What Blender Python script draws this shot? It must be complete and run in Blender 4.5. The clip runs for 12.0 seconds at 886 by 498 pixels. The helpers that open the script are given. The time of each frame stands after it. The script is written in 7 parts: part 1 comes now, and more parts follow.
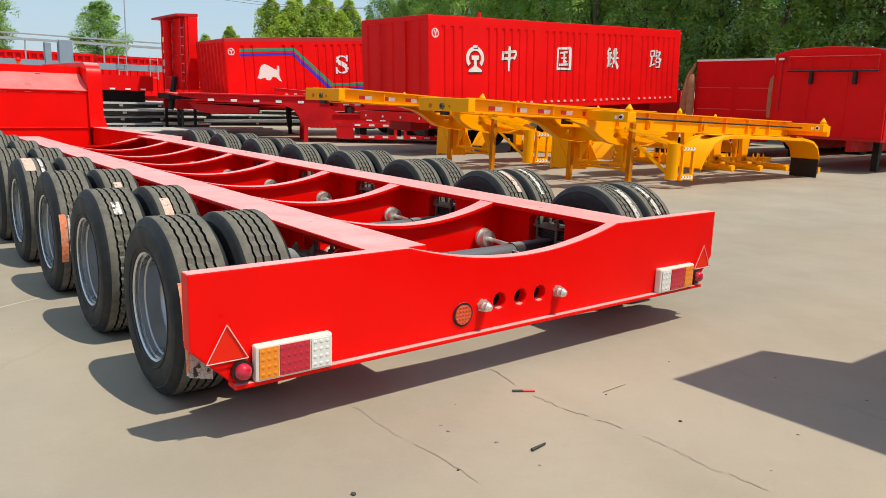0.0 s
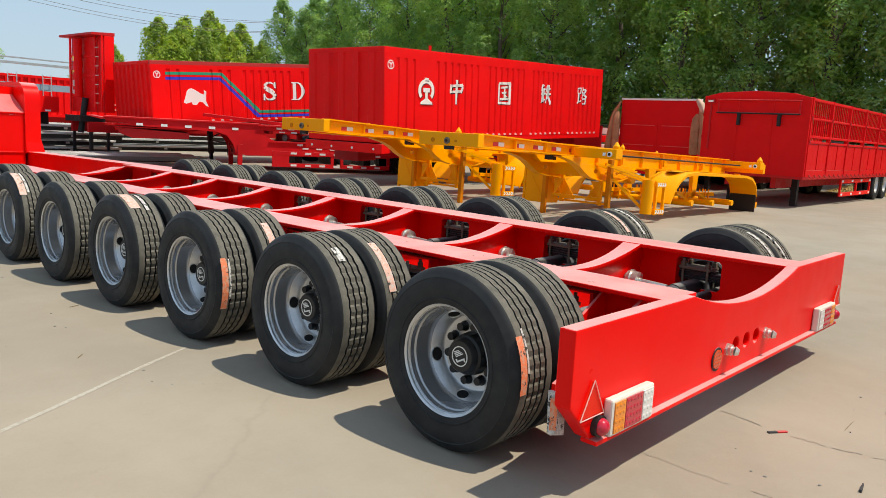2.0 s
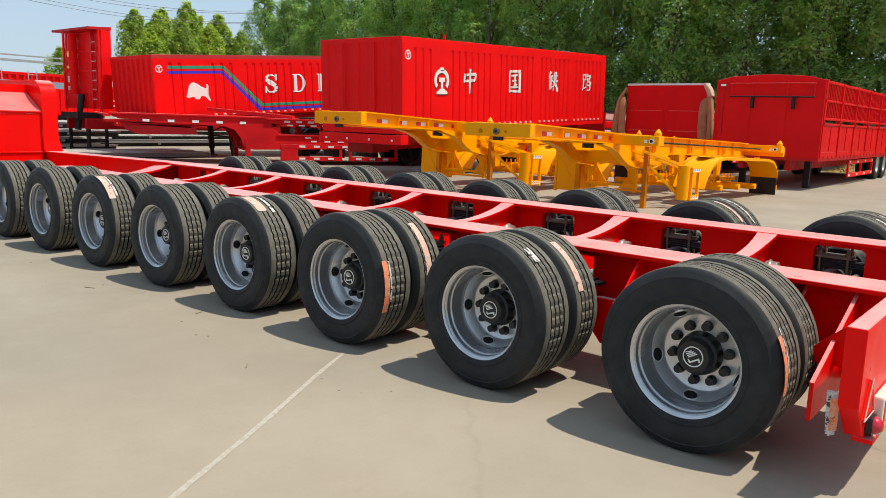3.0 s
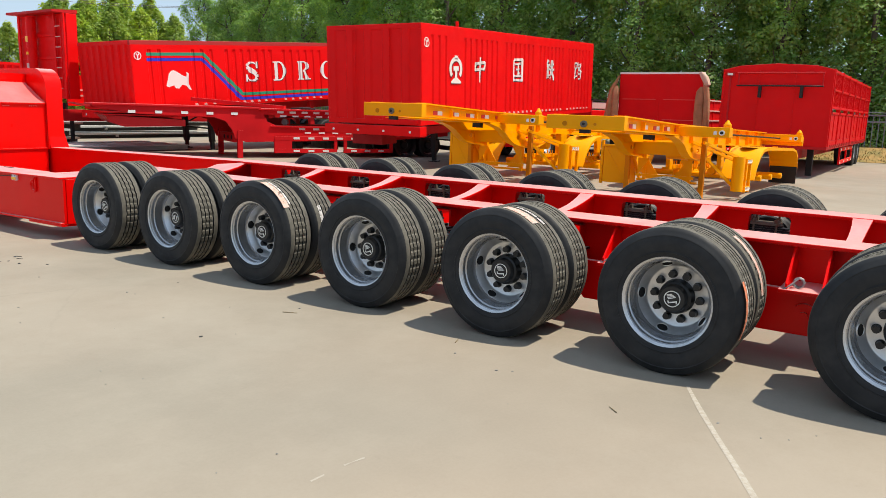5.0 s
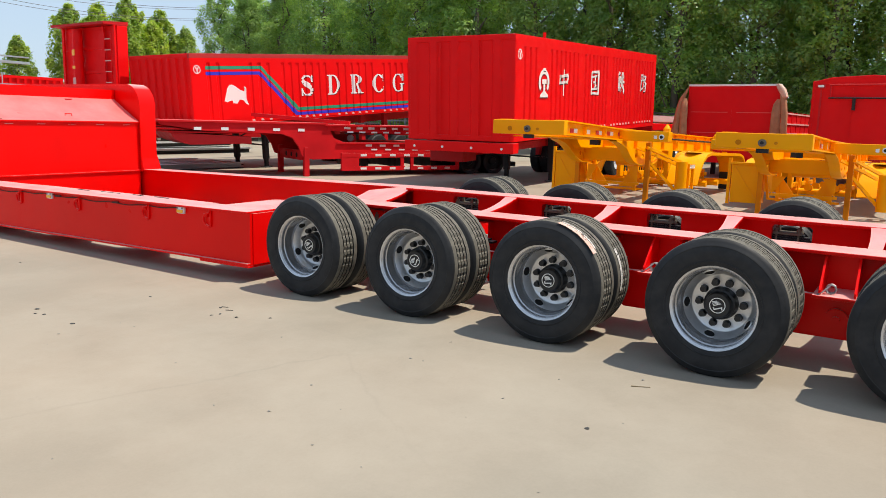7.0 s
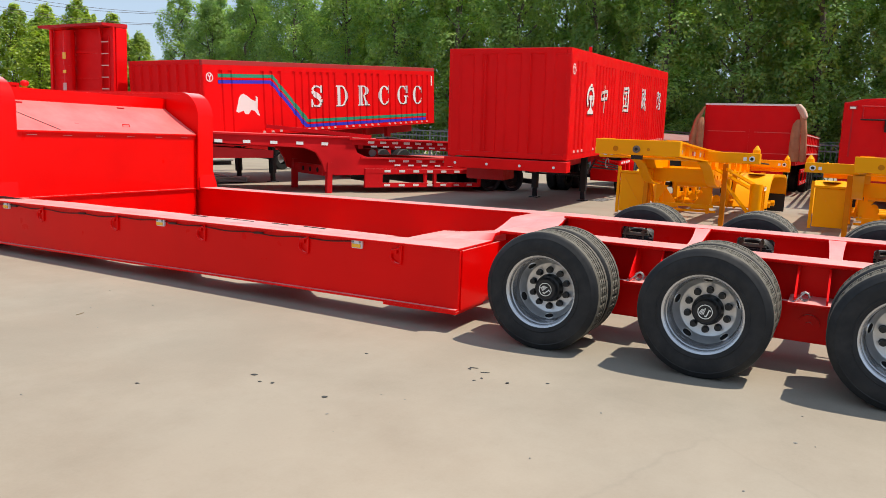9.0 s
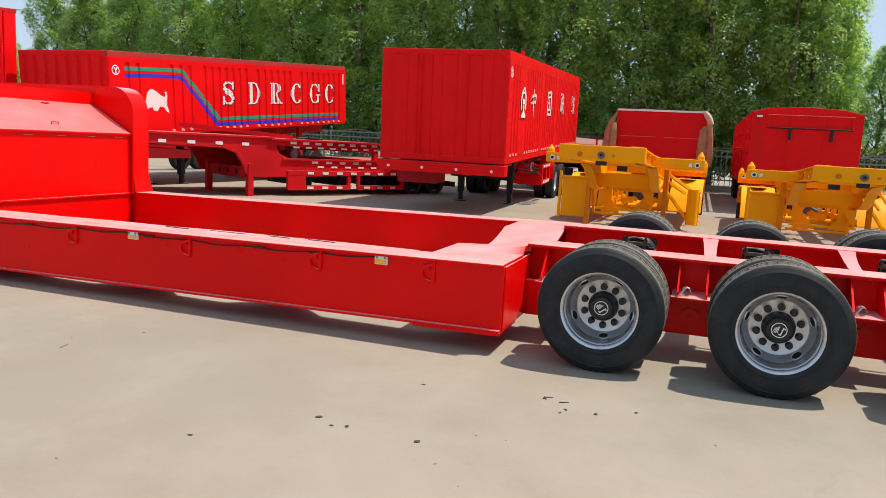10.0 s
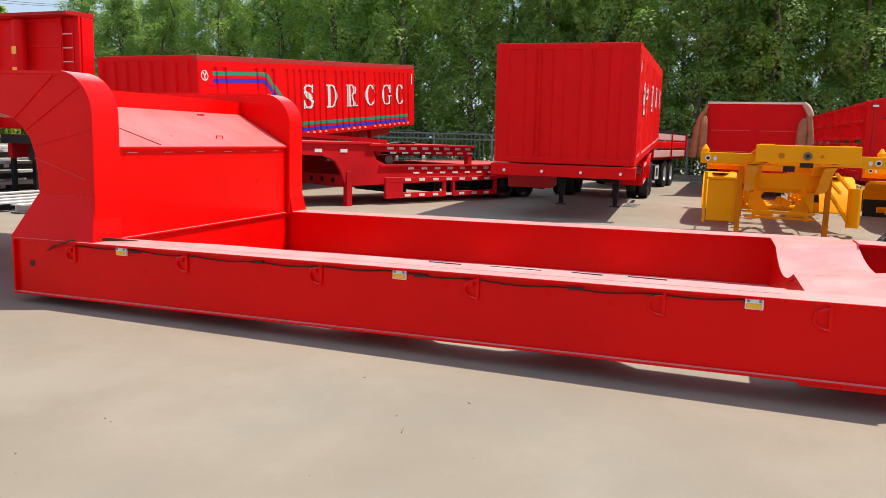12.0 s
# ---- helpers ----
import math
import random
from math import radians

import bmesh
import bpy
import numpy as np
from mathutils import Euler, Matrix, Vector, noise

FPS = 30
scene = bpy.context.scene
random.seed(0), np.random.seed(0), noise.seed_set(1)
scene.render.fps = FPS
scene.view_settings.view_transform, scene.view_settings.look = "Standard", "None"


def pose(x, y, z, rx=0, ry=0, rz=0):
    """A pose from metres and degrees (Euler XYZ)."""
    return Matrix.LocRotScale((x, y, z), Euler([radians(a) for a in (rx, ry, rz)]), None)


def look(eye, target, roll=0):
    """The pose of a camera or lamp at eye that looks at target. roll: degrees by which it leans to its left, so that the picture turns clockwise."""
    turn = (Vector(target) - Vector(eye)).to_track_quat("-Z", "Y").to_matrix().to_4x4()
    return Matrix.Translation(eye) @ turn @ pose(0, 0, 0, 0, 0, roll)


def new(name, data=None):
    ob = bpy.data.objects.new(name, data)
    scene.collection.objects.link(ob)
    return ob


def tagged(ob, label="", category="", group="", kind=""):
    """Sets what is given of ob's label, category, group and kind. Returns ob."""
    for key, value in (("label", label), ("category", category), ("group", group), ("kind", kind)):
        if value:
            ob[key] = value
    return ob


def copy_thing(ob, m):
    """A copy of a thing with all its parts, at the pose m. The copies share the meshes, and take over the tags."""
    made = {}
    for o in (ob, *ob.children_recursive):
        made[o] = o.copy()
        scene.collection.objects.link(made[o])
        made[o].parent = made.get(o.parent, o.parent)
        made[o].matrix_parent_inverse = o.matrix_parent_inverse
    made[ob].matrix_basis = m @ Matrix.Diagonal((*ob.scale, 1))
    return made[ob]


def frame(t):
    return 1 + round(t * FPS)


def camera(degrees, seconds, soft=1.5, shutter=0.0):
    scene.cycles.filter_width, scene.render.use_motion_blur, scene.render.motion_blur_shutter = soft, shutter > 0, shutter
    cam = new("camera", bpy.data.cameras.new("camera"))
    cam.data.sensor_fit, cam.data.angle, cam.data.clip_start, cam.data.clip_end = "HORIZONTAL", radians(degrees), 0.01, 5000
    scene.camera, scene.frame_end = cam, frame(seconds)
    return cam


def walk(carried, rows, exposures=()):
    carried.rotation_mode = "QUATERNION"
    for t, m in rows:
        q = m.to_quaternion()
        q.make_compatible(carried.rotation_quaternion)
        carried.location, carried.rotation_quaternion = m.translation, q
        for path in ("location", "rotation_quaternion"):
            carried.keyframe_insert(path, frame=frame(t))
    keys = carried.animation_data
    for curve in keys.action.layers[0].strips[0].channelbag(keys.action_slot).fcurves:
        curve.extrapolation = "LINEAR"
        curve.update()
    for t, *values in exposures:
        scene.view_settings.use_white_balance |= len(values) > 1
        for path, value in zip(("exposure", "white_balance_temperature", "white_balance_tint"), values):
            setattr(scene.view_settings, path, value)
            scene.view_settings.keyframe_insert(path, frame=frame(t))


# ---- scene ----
cam = camera(60.0, 12.0, soft=0.7)
PATH = [
    (0, (-3.341, -3.508, 1.713), (-2.137, -1.958, 1.328), 1.7),
    (0.5, (-3.715, -3.212, 1.693), (-2.469, -1.697, 1.305), 2.2),
    (1, (-4.157, -2.826, 1.714), (-2.883, -1.331, 1.339), 2.6),
    (1.5, (-4.638, -2.414, 1.738), (-3.239, -1.024, 1.401), 3.4),
    (2, (-5.072, -1.902, 1.741), (-3.62, -0.561, 1.438), 3.1),
    (2.5, (-5.526, -1.367, 1.74), (-4.066, -0.037, 1.423), 2.3),
    (4.5, (-6.841, 1.262, 1.739), (-5.222, 2.381, 1.387), 1.8),
    (5, (-7.091, 1.982, 1.742), (-5.471, 3.1, 1.386), 1.7),
    (5.5, (-7.282, 2.671, 1.75), (-5.663, 3.79, 1.397), 1.7),
    (6, (-7.417, 3.422, 1.776), (-5.794, 4.538, 1.431), 1.6),
    (6.5, (-7.573, 4.194, 1.791), (-5.942, 5.301, 1.454), 1.5),
    (7, (-7.62, 4.965, 1.785), (-5.981, 6.064, 1.458), 1.4),
    (9, (-8.103, 8.038, 1.789), (-6.373, 8.997, 1.498), 2.3),
    (9.5, (-8.137, 8.814, 1.788), (-6.374, 9.715, 1.5), 2.5),
    (10, (-8.172, 9.55, 1.784), (-6.311, 10.229, 1.507), 3.1),
    (10.5, (-8.132, 10.252, 1.797), (-6.23, 10.802, 1.518), 2.9),
    (11, (-8.014, 11.042, 1.813), (-6.165, 11.748, 1.527), 1.7),
    (11.5, (-7.955, 11.786, 1.825), (-6.12, 12.527, 1.539), 1.5),
    (12, (-7.827, 12.568, 1.82), (-5.975, 13.267, 1.534), 1.6),
]
K_PATH = 0.78  # plan units to metres
walk(cam, [(t, look([K_PATH * v for v in eye], [K_PATH * v for v in target], roll)) for t, eye, target, roll in PATH], [(0.0, 0.78, 6900, 5), (2.0, 0.76, 6900, 6), (4.5, 0.91, 6900, 8), (7.0, 0.94, 6900, 10), (9.5, 0.89, 6900, 11), (12.0, 0.93, 6900, 12)])

K = K_PATH  # all plan numbers below are multiplied by it


# ---- light ----
SUN_WAY = Vector((0.22, -0.40, 1.0)).normalized()
world = bpy.data.worlds.new("yard_sky")
scene.world = world
world.use_nodes = True
wn = world.node_tree.nodes
sky = wn.new("ShaderNodeTexSky")
sky.sky_type = "NISHITA"
sky.sun_disc = False
sky.sun_elevation = math.asin(SUN_WAY.z)
sky.sun_rotation = math.atan2(SUN_WAY.x, SUN_WAY.y)
sky.air_density, sky.dust_density, sky.ozone_density = 1.0, 0.9, 1.6
wn["Background"].inputs["Strength"].default_value = 0.15
haze = wn.new("ShaderNodeMix")  # thin even haze over the whole sky
haze.data_type = "RGBA"
haze.inputs["Factor"].default_value = 0.84
haze.inputs[7].default_value = (1.62, 2.14, 2.88, 1)
world.node_tree.links.new(sky.outputs["Color"], haze.inputs[6])
world.node_tree.links.new(haze.outputs[2], wn["Background"].inputs["Color"])
sun_data = bpy.data.lights.new("sun", "SUN")
sun_data.energy, sun_data.angle, sun_data.color = 2.76, radians(0.6), (1.0, 0.945, 0.85)
sun = new("sun", sun_data)
sun.matrix_world = look((8, -16, 40), Vector((8, -16, 40)) - SUN_WAY)


# ---- materials ----
def mat(name, base, rough=0.5, metal=0.0, coat=0.0, spec=0.4):
    m = bpy.data.materials.new(name)
    m.use_nodes = True
    b = m.node_tree.nodes["Principled BSDF"]
    b.inputs["Base Color"].default_value = (*base, 1)
    b.inputs["Roughness"].default_value = rough
    b.inputs["Metallic"].default_value = metal
    b.inputs["Coat Weight"].default_value = coat
    b.inputs["Coat Roughness"].default_value = 0.12
    b.inputs["Specular IOR Level"].default_value = spec
    return m


def node(m, kind, **values):
    n = m.node_tree.nodes.new(kind)
    for key, value in values.items():
        n.inputs[key.replace("_", " ")].default_value = value
    return n


def join(m, a, b):
    m.node_tree.links.new(a, b)


def coords(m):
    return node(m, "ShaderNodeTexCoord").outputs["Object"]


def noise_of(m, scale, detail=4.0, rough=0.55, vec=None):
    n = node(m, "ShaderNodeTexNoise", Scale=scale, Detail=detail, Roughness=rough)
    join(m, vec or coords(m), n.inputs["Vector"])
    return n.outputs["Fac"]


def ramp(m, fac, lo, hi, a=(0, 0, 0), b=(1, 1, 1)):
    r = node(m, "ShaderNodeValToRGB")
    r.color_ramp.elements[0].position, r.color_ramp.elements[1].position = lo, hi
    r.color_ramp.elements[0].color, r.color_ramp.elements[1].color = (*a, 1), (*b, 1)
    join(m, fac, r.inputs["Fac"])
    return r.outputs["Color"]


def mix(m, fac, a, b, blend="MIX"):
    n = m.node_tree.nodes.new("ShaderNodeMix")
    n.data_type, n.blend_type = "RGBA", blend
    for sock, v in (("Factor", fac), ("A", a), ("B", b)):
        s = n.inputs["Factor"] if sock == "Factor" else n.inputs[6 if sock == "A" else 7]
        if isinstance(v, (int, float)):
            s.default_value = v
        elif isinstance(v, tuple):
            s.default_value = (*v, 1)
        else:
            join(m, v, s)
    return n.outputs[2]


def bump(m, height, strength=0.2, distance=0.01):
    b = node(m, "ShaderNodeBump", Strength=strength, Distance=distance)
    join(m, height, b.inputs["Height"])
    join(m, b.outputs["Normal"], m.node_tree.nodes["Principled BSDF"].inputs["Normal"])


def base_in(m):
    return m.node_tree.nodes["Principled BSDF"].inputs["Base Color"]


def rough_in(m):
    return m.node_tree.nodes["Principled BSDF"].inputs["Roughness"]


def paint(name, base, rough=0.32, coat=0.25, dust_sheen=0.5, dust_sheen_col=(0.72, 0.55, 0.52), worn=(0.25, 0.02, 0.02), patch=0.15, spec=0.3):
    """Sprayed enamel: uneven shade, dusty film with sky sheen painted on level faces, fine orange peel, a little wear.
    """
    m = mat(name, base, rough, 0.0, coat, spec)
    big = noise_of(m, 0.9, 3)
    fine = noise_of(m, 14, 5, 0.7)
    col = mix(m, ramp(m, big, 0.3, 0.75), base, tuple(c * (1 - patch) for c in base))
    col = mix(m, ramp(m, fine, 0.70, 0.78), col, worn)
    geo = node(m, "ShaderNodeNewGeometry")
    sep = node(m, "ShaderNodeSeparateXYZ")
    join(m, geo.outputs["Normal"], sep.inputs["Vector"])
    # level faces pale by their normal: dusty film plus sky sheen in the colour
    up = ramp(m, sep.outputs["Z"], 0.77, 1.0, (0, 0, 0), (dust_sheen, dust_sheen, dust_sheen))
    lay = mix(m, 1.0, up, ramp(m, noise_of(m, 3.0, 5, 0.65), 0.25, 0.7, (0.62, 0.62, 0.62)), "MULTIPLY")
    col = mix(m, lay, col, dust_sheen_col)
    join(m, col, base_in(m))
    join(m, ramp(m, noise_of(m, 5, 4), 0.2, 0.8, (rough * 0.8,) * 3, (min(1, rough * 1.5),) * 3), rough_in(m))
    bump(m, noise_of(m, 90, 2), 0.04, 0.002)
    return m


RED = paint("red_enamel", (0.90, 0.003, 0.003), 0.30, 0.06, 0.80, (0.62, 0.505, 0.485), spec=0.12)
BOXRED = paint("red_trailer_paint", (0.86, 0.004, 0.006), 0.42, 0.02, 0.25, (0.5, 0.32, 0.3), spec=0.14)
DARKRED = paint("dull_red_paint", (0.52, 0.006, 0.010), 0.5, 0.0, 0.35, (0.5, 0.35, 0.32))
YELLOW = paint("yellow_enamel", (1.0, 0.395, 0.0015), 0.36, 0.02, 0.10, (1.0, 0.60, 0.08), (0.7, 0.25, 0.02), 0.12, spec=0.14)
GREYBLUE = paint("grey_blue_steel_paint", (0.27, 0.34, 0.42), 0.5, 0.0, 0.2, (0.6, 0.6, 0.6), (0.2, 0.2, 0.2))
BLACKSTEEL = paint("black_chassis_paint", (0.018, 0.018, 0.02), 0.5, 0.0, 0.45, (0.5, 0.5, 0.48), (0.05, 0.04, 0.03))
SHADE_YELLOW = paint("dull_yellow_paint", (0.42, 0.17, 0.004), 0.6, 0.0, 0.1, (0.5, 0.35, 0.1), (0.3, 0.1, 0.02), 0.3, spec=0.1)
# yellow browned by rust and by shade put into the colour
SHADED_RUST = paint("rusted_yellow_steel", (0.80, 0.26, 0.006), 0.6, 0.0, 0.2, (0.5, 0.35, 0.2), (0.16, 0.05, 0.015), 0.6, spec=0.15)


def rubber():
    m = mat("tyre_rubber", (0.022, 0.022, 0.023), 0.62, 0, 0, 0.35)
    dusty = ramp(m, noise_of(m, 7, 5, 0.65), 0.45, 0.85)
    join(m, mix(m, dusty, (0.011, 0.012, 0.014), (0.030, 0.030, 0.031)), base_in(m))
    join(m, ramp(m, noise_of(m, 11, 3), 0.2, 0.8, (0.48,) * 3, (0.78,) * 3), rough_in(m))
    bump(m, noise_of(m, 120, 3), 0.08, 0.002)
    return m


def tread_rubber():
    m = mat("worn_tread_rubber", (0.055, 0.053, 0.05), 0.75, 0, 0, 0.3)
    join(m, mix(m, ramp(m, noise_of(m, 18, 5, 0.7), 0.3, 0.75), (0.085, 0.079, 0.066), (0.17, 0.157, 0.128)), base_in(m))
    bump(m, noise_of(m, 150, 3), 0.1, 0.002)
    return m


def silver():
    m = mat("silver_rim_paint", (0.6, 0.61, 0.63), 0.30, 0.66)
    join(m, mix(m, ramp(m, noise_of(m, 9, 5, 0.65), 0.35, 0.8), (0.66, 0.67, 0.69), (0.48, 0.48, 0.475)), base_in(m))
    bump(m, noise_of(m, 140, 2), 0.05, 0.001)
    return m


RUBBER, TREAD, SILVER = rubber(), tread_rubber(), silver()
# darker copy of the rim silver, with the shade inside the barrel in its colour
SHADED_BARREL = mat("grey_rim_barrel_paint", (0.40, 0.405, 0.42), 0.27, 0.72)
CABLE = mat("dirty_cable_sheath", (0.05, 0.012, 0.010), 0.6)
BLACK = mat("black_plastic", (0.012, 0.012, 0.013), 0.45)
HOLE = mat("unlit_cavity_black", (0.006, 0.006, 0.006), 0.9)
WHITE = mat("white_marking_paint", (0.78, 0.77, 0.74), 0.6)
CHROME = mat("zinc_plated_steel", (0.74, 0.73, 0.68), 0.28, 0.75)
GREASE = mat("greasy_axle_steel", (0.24, 0.245, 0.25), 0.45, 0.4)
DUSTBOLT = mat("dusty_bolt_steel", (0.17, 0.145, 0.11), 0.6, 0.3)
AXLESTEEL = mat("grey_axle_paint", (0.12, 0.122, 0.128), 0.38, 0.2)
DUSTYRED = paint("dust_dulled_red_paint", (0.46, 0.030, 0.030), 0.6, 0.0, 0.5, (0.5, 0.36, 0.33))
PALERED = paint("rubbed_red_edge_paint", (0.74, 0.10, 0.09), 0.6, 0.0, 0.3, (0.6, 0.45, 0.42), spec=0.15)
# flatbed red, dusty and also darkened for the shadow of the box behind
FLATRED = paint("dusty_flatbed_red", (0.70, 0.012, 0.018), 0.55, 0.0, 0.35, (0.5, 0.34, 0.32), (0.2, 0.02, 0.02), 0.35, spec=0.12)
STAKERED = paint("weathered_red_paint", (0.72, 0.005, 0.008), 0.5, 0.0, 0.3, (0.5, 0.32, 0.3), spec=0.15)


def paper(name, base, other, bare):
    m = mat(name, base, 0.75)
    torn = ramp(m, noise_of(m, 26, 4, 0.7), bare, bare + 0.05)
    print_ = ramp(m, noise_of(m, 60, 2), 0.5, 0.56)
    join(m, mix(m, torn, (0.05, 0.048, 0.045), mix(m, print_, base, other)), base_in(m))
    return m


STICKER = paper("orange_paper_label", (0.72, 0.20, 0.09), (0.60, 0.30, 0.2), 0.36)
PINKLABEL = paper("pink_paper_label", (0.62, 0.36, 0.28), (0.55, 0.45, 0.40), 0.36)
WHITELABEL = paper("white_paper_label", (0.56, 0.54, 0.51), (0.42, 0.40, 0.38), 0.41)
PALEPAINT = mat("pale_worn_paint", (0.72, 0.42, 0.38), 0.6)
REFLECTOR = mat("red_reflector", (0.78, 0.020, 0.006), 0.45, 0, 0.0, 0.2)
LEDRED = mat("orange_red_led_lens", (0.62, 0.075, 0.02), 0.2, 0, 0.5)
REFLWHITE = mat("white_reflective_tape", (0.80, 0.80, 0.80), 0.35)
REFLRED = mat("red_reflective_tape", (0.60, 0.03, 0.04), 0.35)
CANVAS = mat("brown_canvas", (0.40, 0.18, 0.09), 0.9)
join(CANVAS, mix(CANVAS, ramp(CANVAS, noise_of(CANVAS, 4, 5, 0.65), 0.3, 0.7), (0.34, 0.15, 0.075), (0.48, 0.235, 0.125)), base_in(CANVAS))
TARP = mat("pale_tan_tarpaulin", (0.58, 0.40, 0.30), 0.85)
join(TARP, mix(TARP, ramp(TARP, noise_of(TARP, 5, 5, 0.65), 0.3, 0.7), (0.50, 0.32, 0.23), (0.66, 0.48, 0.38)), base_in(TARP))
bump(CANVAS, noise_of(CANVAS, 9, 3), 0.5, 0.03)
BLUEPAINT = mat("blue_stripe_paint", (0.035, 0.035, 0.55), 0.5)
GREENPAINT = mat("green_stripe_paint", (0.02, 0.30, 0.17), 0.5)
LENS_RED = mat("red_lamp_lens", (0.50, 0.01, 0.035), 0.15, 0, 0.6)
LENS_ORANGE = mat("orange_lamp_lens", (0.80, 0.24, 0.012), 0.15, 0, 0.6)
LENS_CLEAR = mat("clear_lamp_lens", (0.72, 0.72, 0.70), 0.12, 0, 0.6)
LAMPFRAME = mat("ivory_lamp_frame", (0.72, 0.68, 0.60), 0.35)
ORANGELED = mat("orange_marker_lens", (1.0, 0.46, 0.03), 0.25, 0, 0.5)
FENCEMAT = mat("grey_fence_paint", (0.19, 0.20, 0.21), 0.5)
GALV = mat("galvanised_steel", (0.45, 0.48, 0.50), 0.45, 0.5)


def concrete():
    m = mat("yard_concrete", (0.42, 0.39, 0.33), 0.85, 0, 0, 0.3)
    geo = node(m, "ShaderNodeNewGeometry").outputs["Position"]
    big = ramp(m, noise_of(m, 0.16, 5, 0.6, geo), 0.3, 0.72)
    mid = ramp(m, noise_of(m, 1.1, 6, 0.65, geo), 0.3, 0.75)
    col = mix(m, big, (0.282, 0.240, 0.188), (0.352, 0.305, 0.243))
    col = mix(m, mid, mix(m, 1.0, col, (0.86, 0.86, 0.86), "MULTIPLY"), col)
    speck = ramp(m, noise_of(m, 60, 3, 0.7, geo), 0.25, 0.6)
    col = mix(m, speck, mix(m, 1.0, col, (0.95, 0.95, 0.945), "MULTIPLY"), col)
    tint = ramp(m, noise_of(m, 0.30, 3, 0.55, geo), 0.36, 0.64)
    col = mix(m, tint, mix(m, 1.0, col, (0.955, 0.985, 1.0), "MULTIPLY"), mix(m, 1.0, col, (1.03, 0.99, 0.965), "MULTIPLY"))
    stain = ramp(m, noise_of(m, 0.55, 4, 0.7, geo), 0.66, 0.80)
    col = mix(m, mix(m, 1.0, stain, (0.35, 0.35, 0.35), "MULTIPLY"), col, (0.19, 0.175, 0.15))
    patch = ramp(m, noise_of(m, 0.42, 7, 0.72, geo), 0.46, 0.60)
    col = mix(m, mix(m, 1.0, patch, (0.28, 0.28, 0.28), "MULTIPLY"), col, (0.385, 0.337, 0.272))
    fleck = ramp(m, noise_of(m, 7.0, 6, 0.75, geo), 0.60, 0.74)
    col = mix(m, mix(m, 1.0, fleck, (0.30, 0.30, 0.30), "MULTIPLY"), col, (0.24, 0.205, 0.165))
    # hairline cracks
    wn_ = node(m, "ShaderNodeTexNoise", Scale=0.8, Detail=6.0, Roughness=0.7)
    join(m, geo, wn_.inputs["Vector"])
    moved = mix(m, 0.16, geo, wn_.outputs["Color"], "LINEAR_LIGHT")
    vor = node(m, "ShaderNodeTexVoronoi", Scale=0.22)
    vor.feature = "DISTANCE_TO_EDGE"
    join(m, moved, vor.inputs["Vector"])
    crack = ramp(m, vor.outputs["Distance"], 0.0, 0.004, (1, 1, 1), (0, 0, 0))
    gate = ramp(m, noise_of(m, 0.35, 2, 0.5, geo), 0.5, 0.62)
    crack = mix(m, 1.0, crack, gate, "MULTIPLY")
    col = mix(m, mix(m, 1.0, crack, (0.14, 0.14, 0.14), "MULTIPLY"), col, (0.14, 0.13, 0.11))
    join(m, col, base_in(m))
    bump(m, noise_of(m, 45, 4, 0.7, geo), 0.07, 0.005)
    return m


def leaf_mat(name, a, b):
    m = mat(name, a, 0.42, 0, 0, 0.5)
    geo = node(m, "ShaderNodeNewGeometry")
    info = node(m, "ShaderNodeObjectInfo")
    col = mix(m, geo.outputs["Random Per Island"], a, b)
    spray = ramp(m, noise_of(m, 1.3, 3, 0.6), 0.38, 0.66)
    col = mix(m, spray, mix(m, 1.0, col, (0.62, 0.76, 0.80), "MULTIPLY"), mix(m, 1.0, col, (1.25, 1.14, 0.90), "MULTIPLY"))
    col = mix(m, ramp(m, info.outputs["Random"], 0, 1, (0, 0, 0), (0.45, 0.45, 0.45)), col, (0.16, 0.25, 0.09))
    join(m, col, base_in(m))
    tr = node(m, "ShaderNodeBsdfTranslucent")
    join(m, mix(m, 1.0, col, (1.5, 1.6, 0.75), "MULTIPLY"), tr.inputs["Color"])
    add = node(m, "ShaderNodeMixShader", Fac=0.52)
    out = m.node_tree.nodes["Material Output"]
    join(m, m.node_tree.nodes["Principled BSDF"].outputs[0], add.inputs[1])
    join(m, tr.outputs[0], add.inputs[2])
    join(m, add.outputs[0], out.inputs["Surface"])
    return m


CONCRETE = concrete()
LEAF = leaf_mat("poplar_leaves", (0.23, 0.37, 0.14), (0.37, 0.50, 0.165))
# lighter, yellower leaf copy with the sun on this poplar group in its colour
SUNLIT_YOUNGLEAF = leaf_mat("young_poplar_leaves", (0.30, 0.38, 0.065), (0.48, 0.54, 0.10))
BUSHLEAF = leaf_mat("shrub_leaves", (0.10, 0.13, 0.035), (0.17, 0.19, 0.06))
BARK = mat("poplar_bark", (0.13, 0.11, 0.085), 0.9)


# ---- building helpers ----
def box(bm, x0, x1, y0, y1, z0, z1, m=None):
    c = [(x, y, z) for x in (x0, x1) for y in (y0, y1) for z in (z0, z1)]
    v = [bm.verts.new(m @ Vector(p) if m else p) for p in c]
    for f in ((0, 1, 3, 2), (4, 6, 7, 5), (0, 4, 5, 1), (2, 3, 7, 6), (0, 2, 6, 4), (1, 5, 7, 3)):
        bm.faces.new([v[i] for i in f])
    return bm


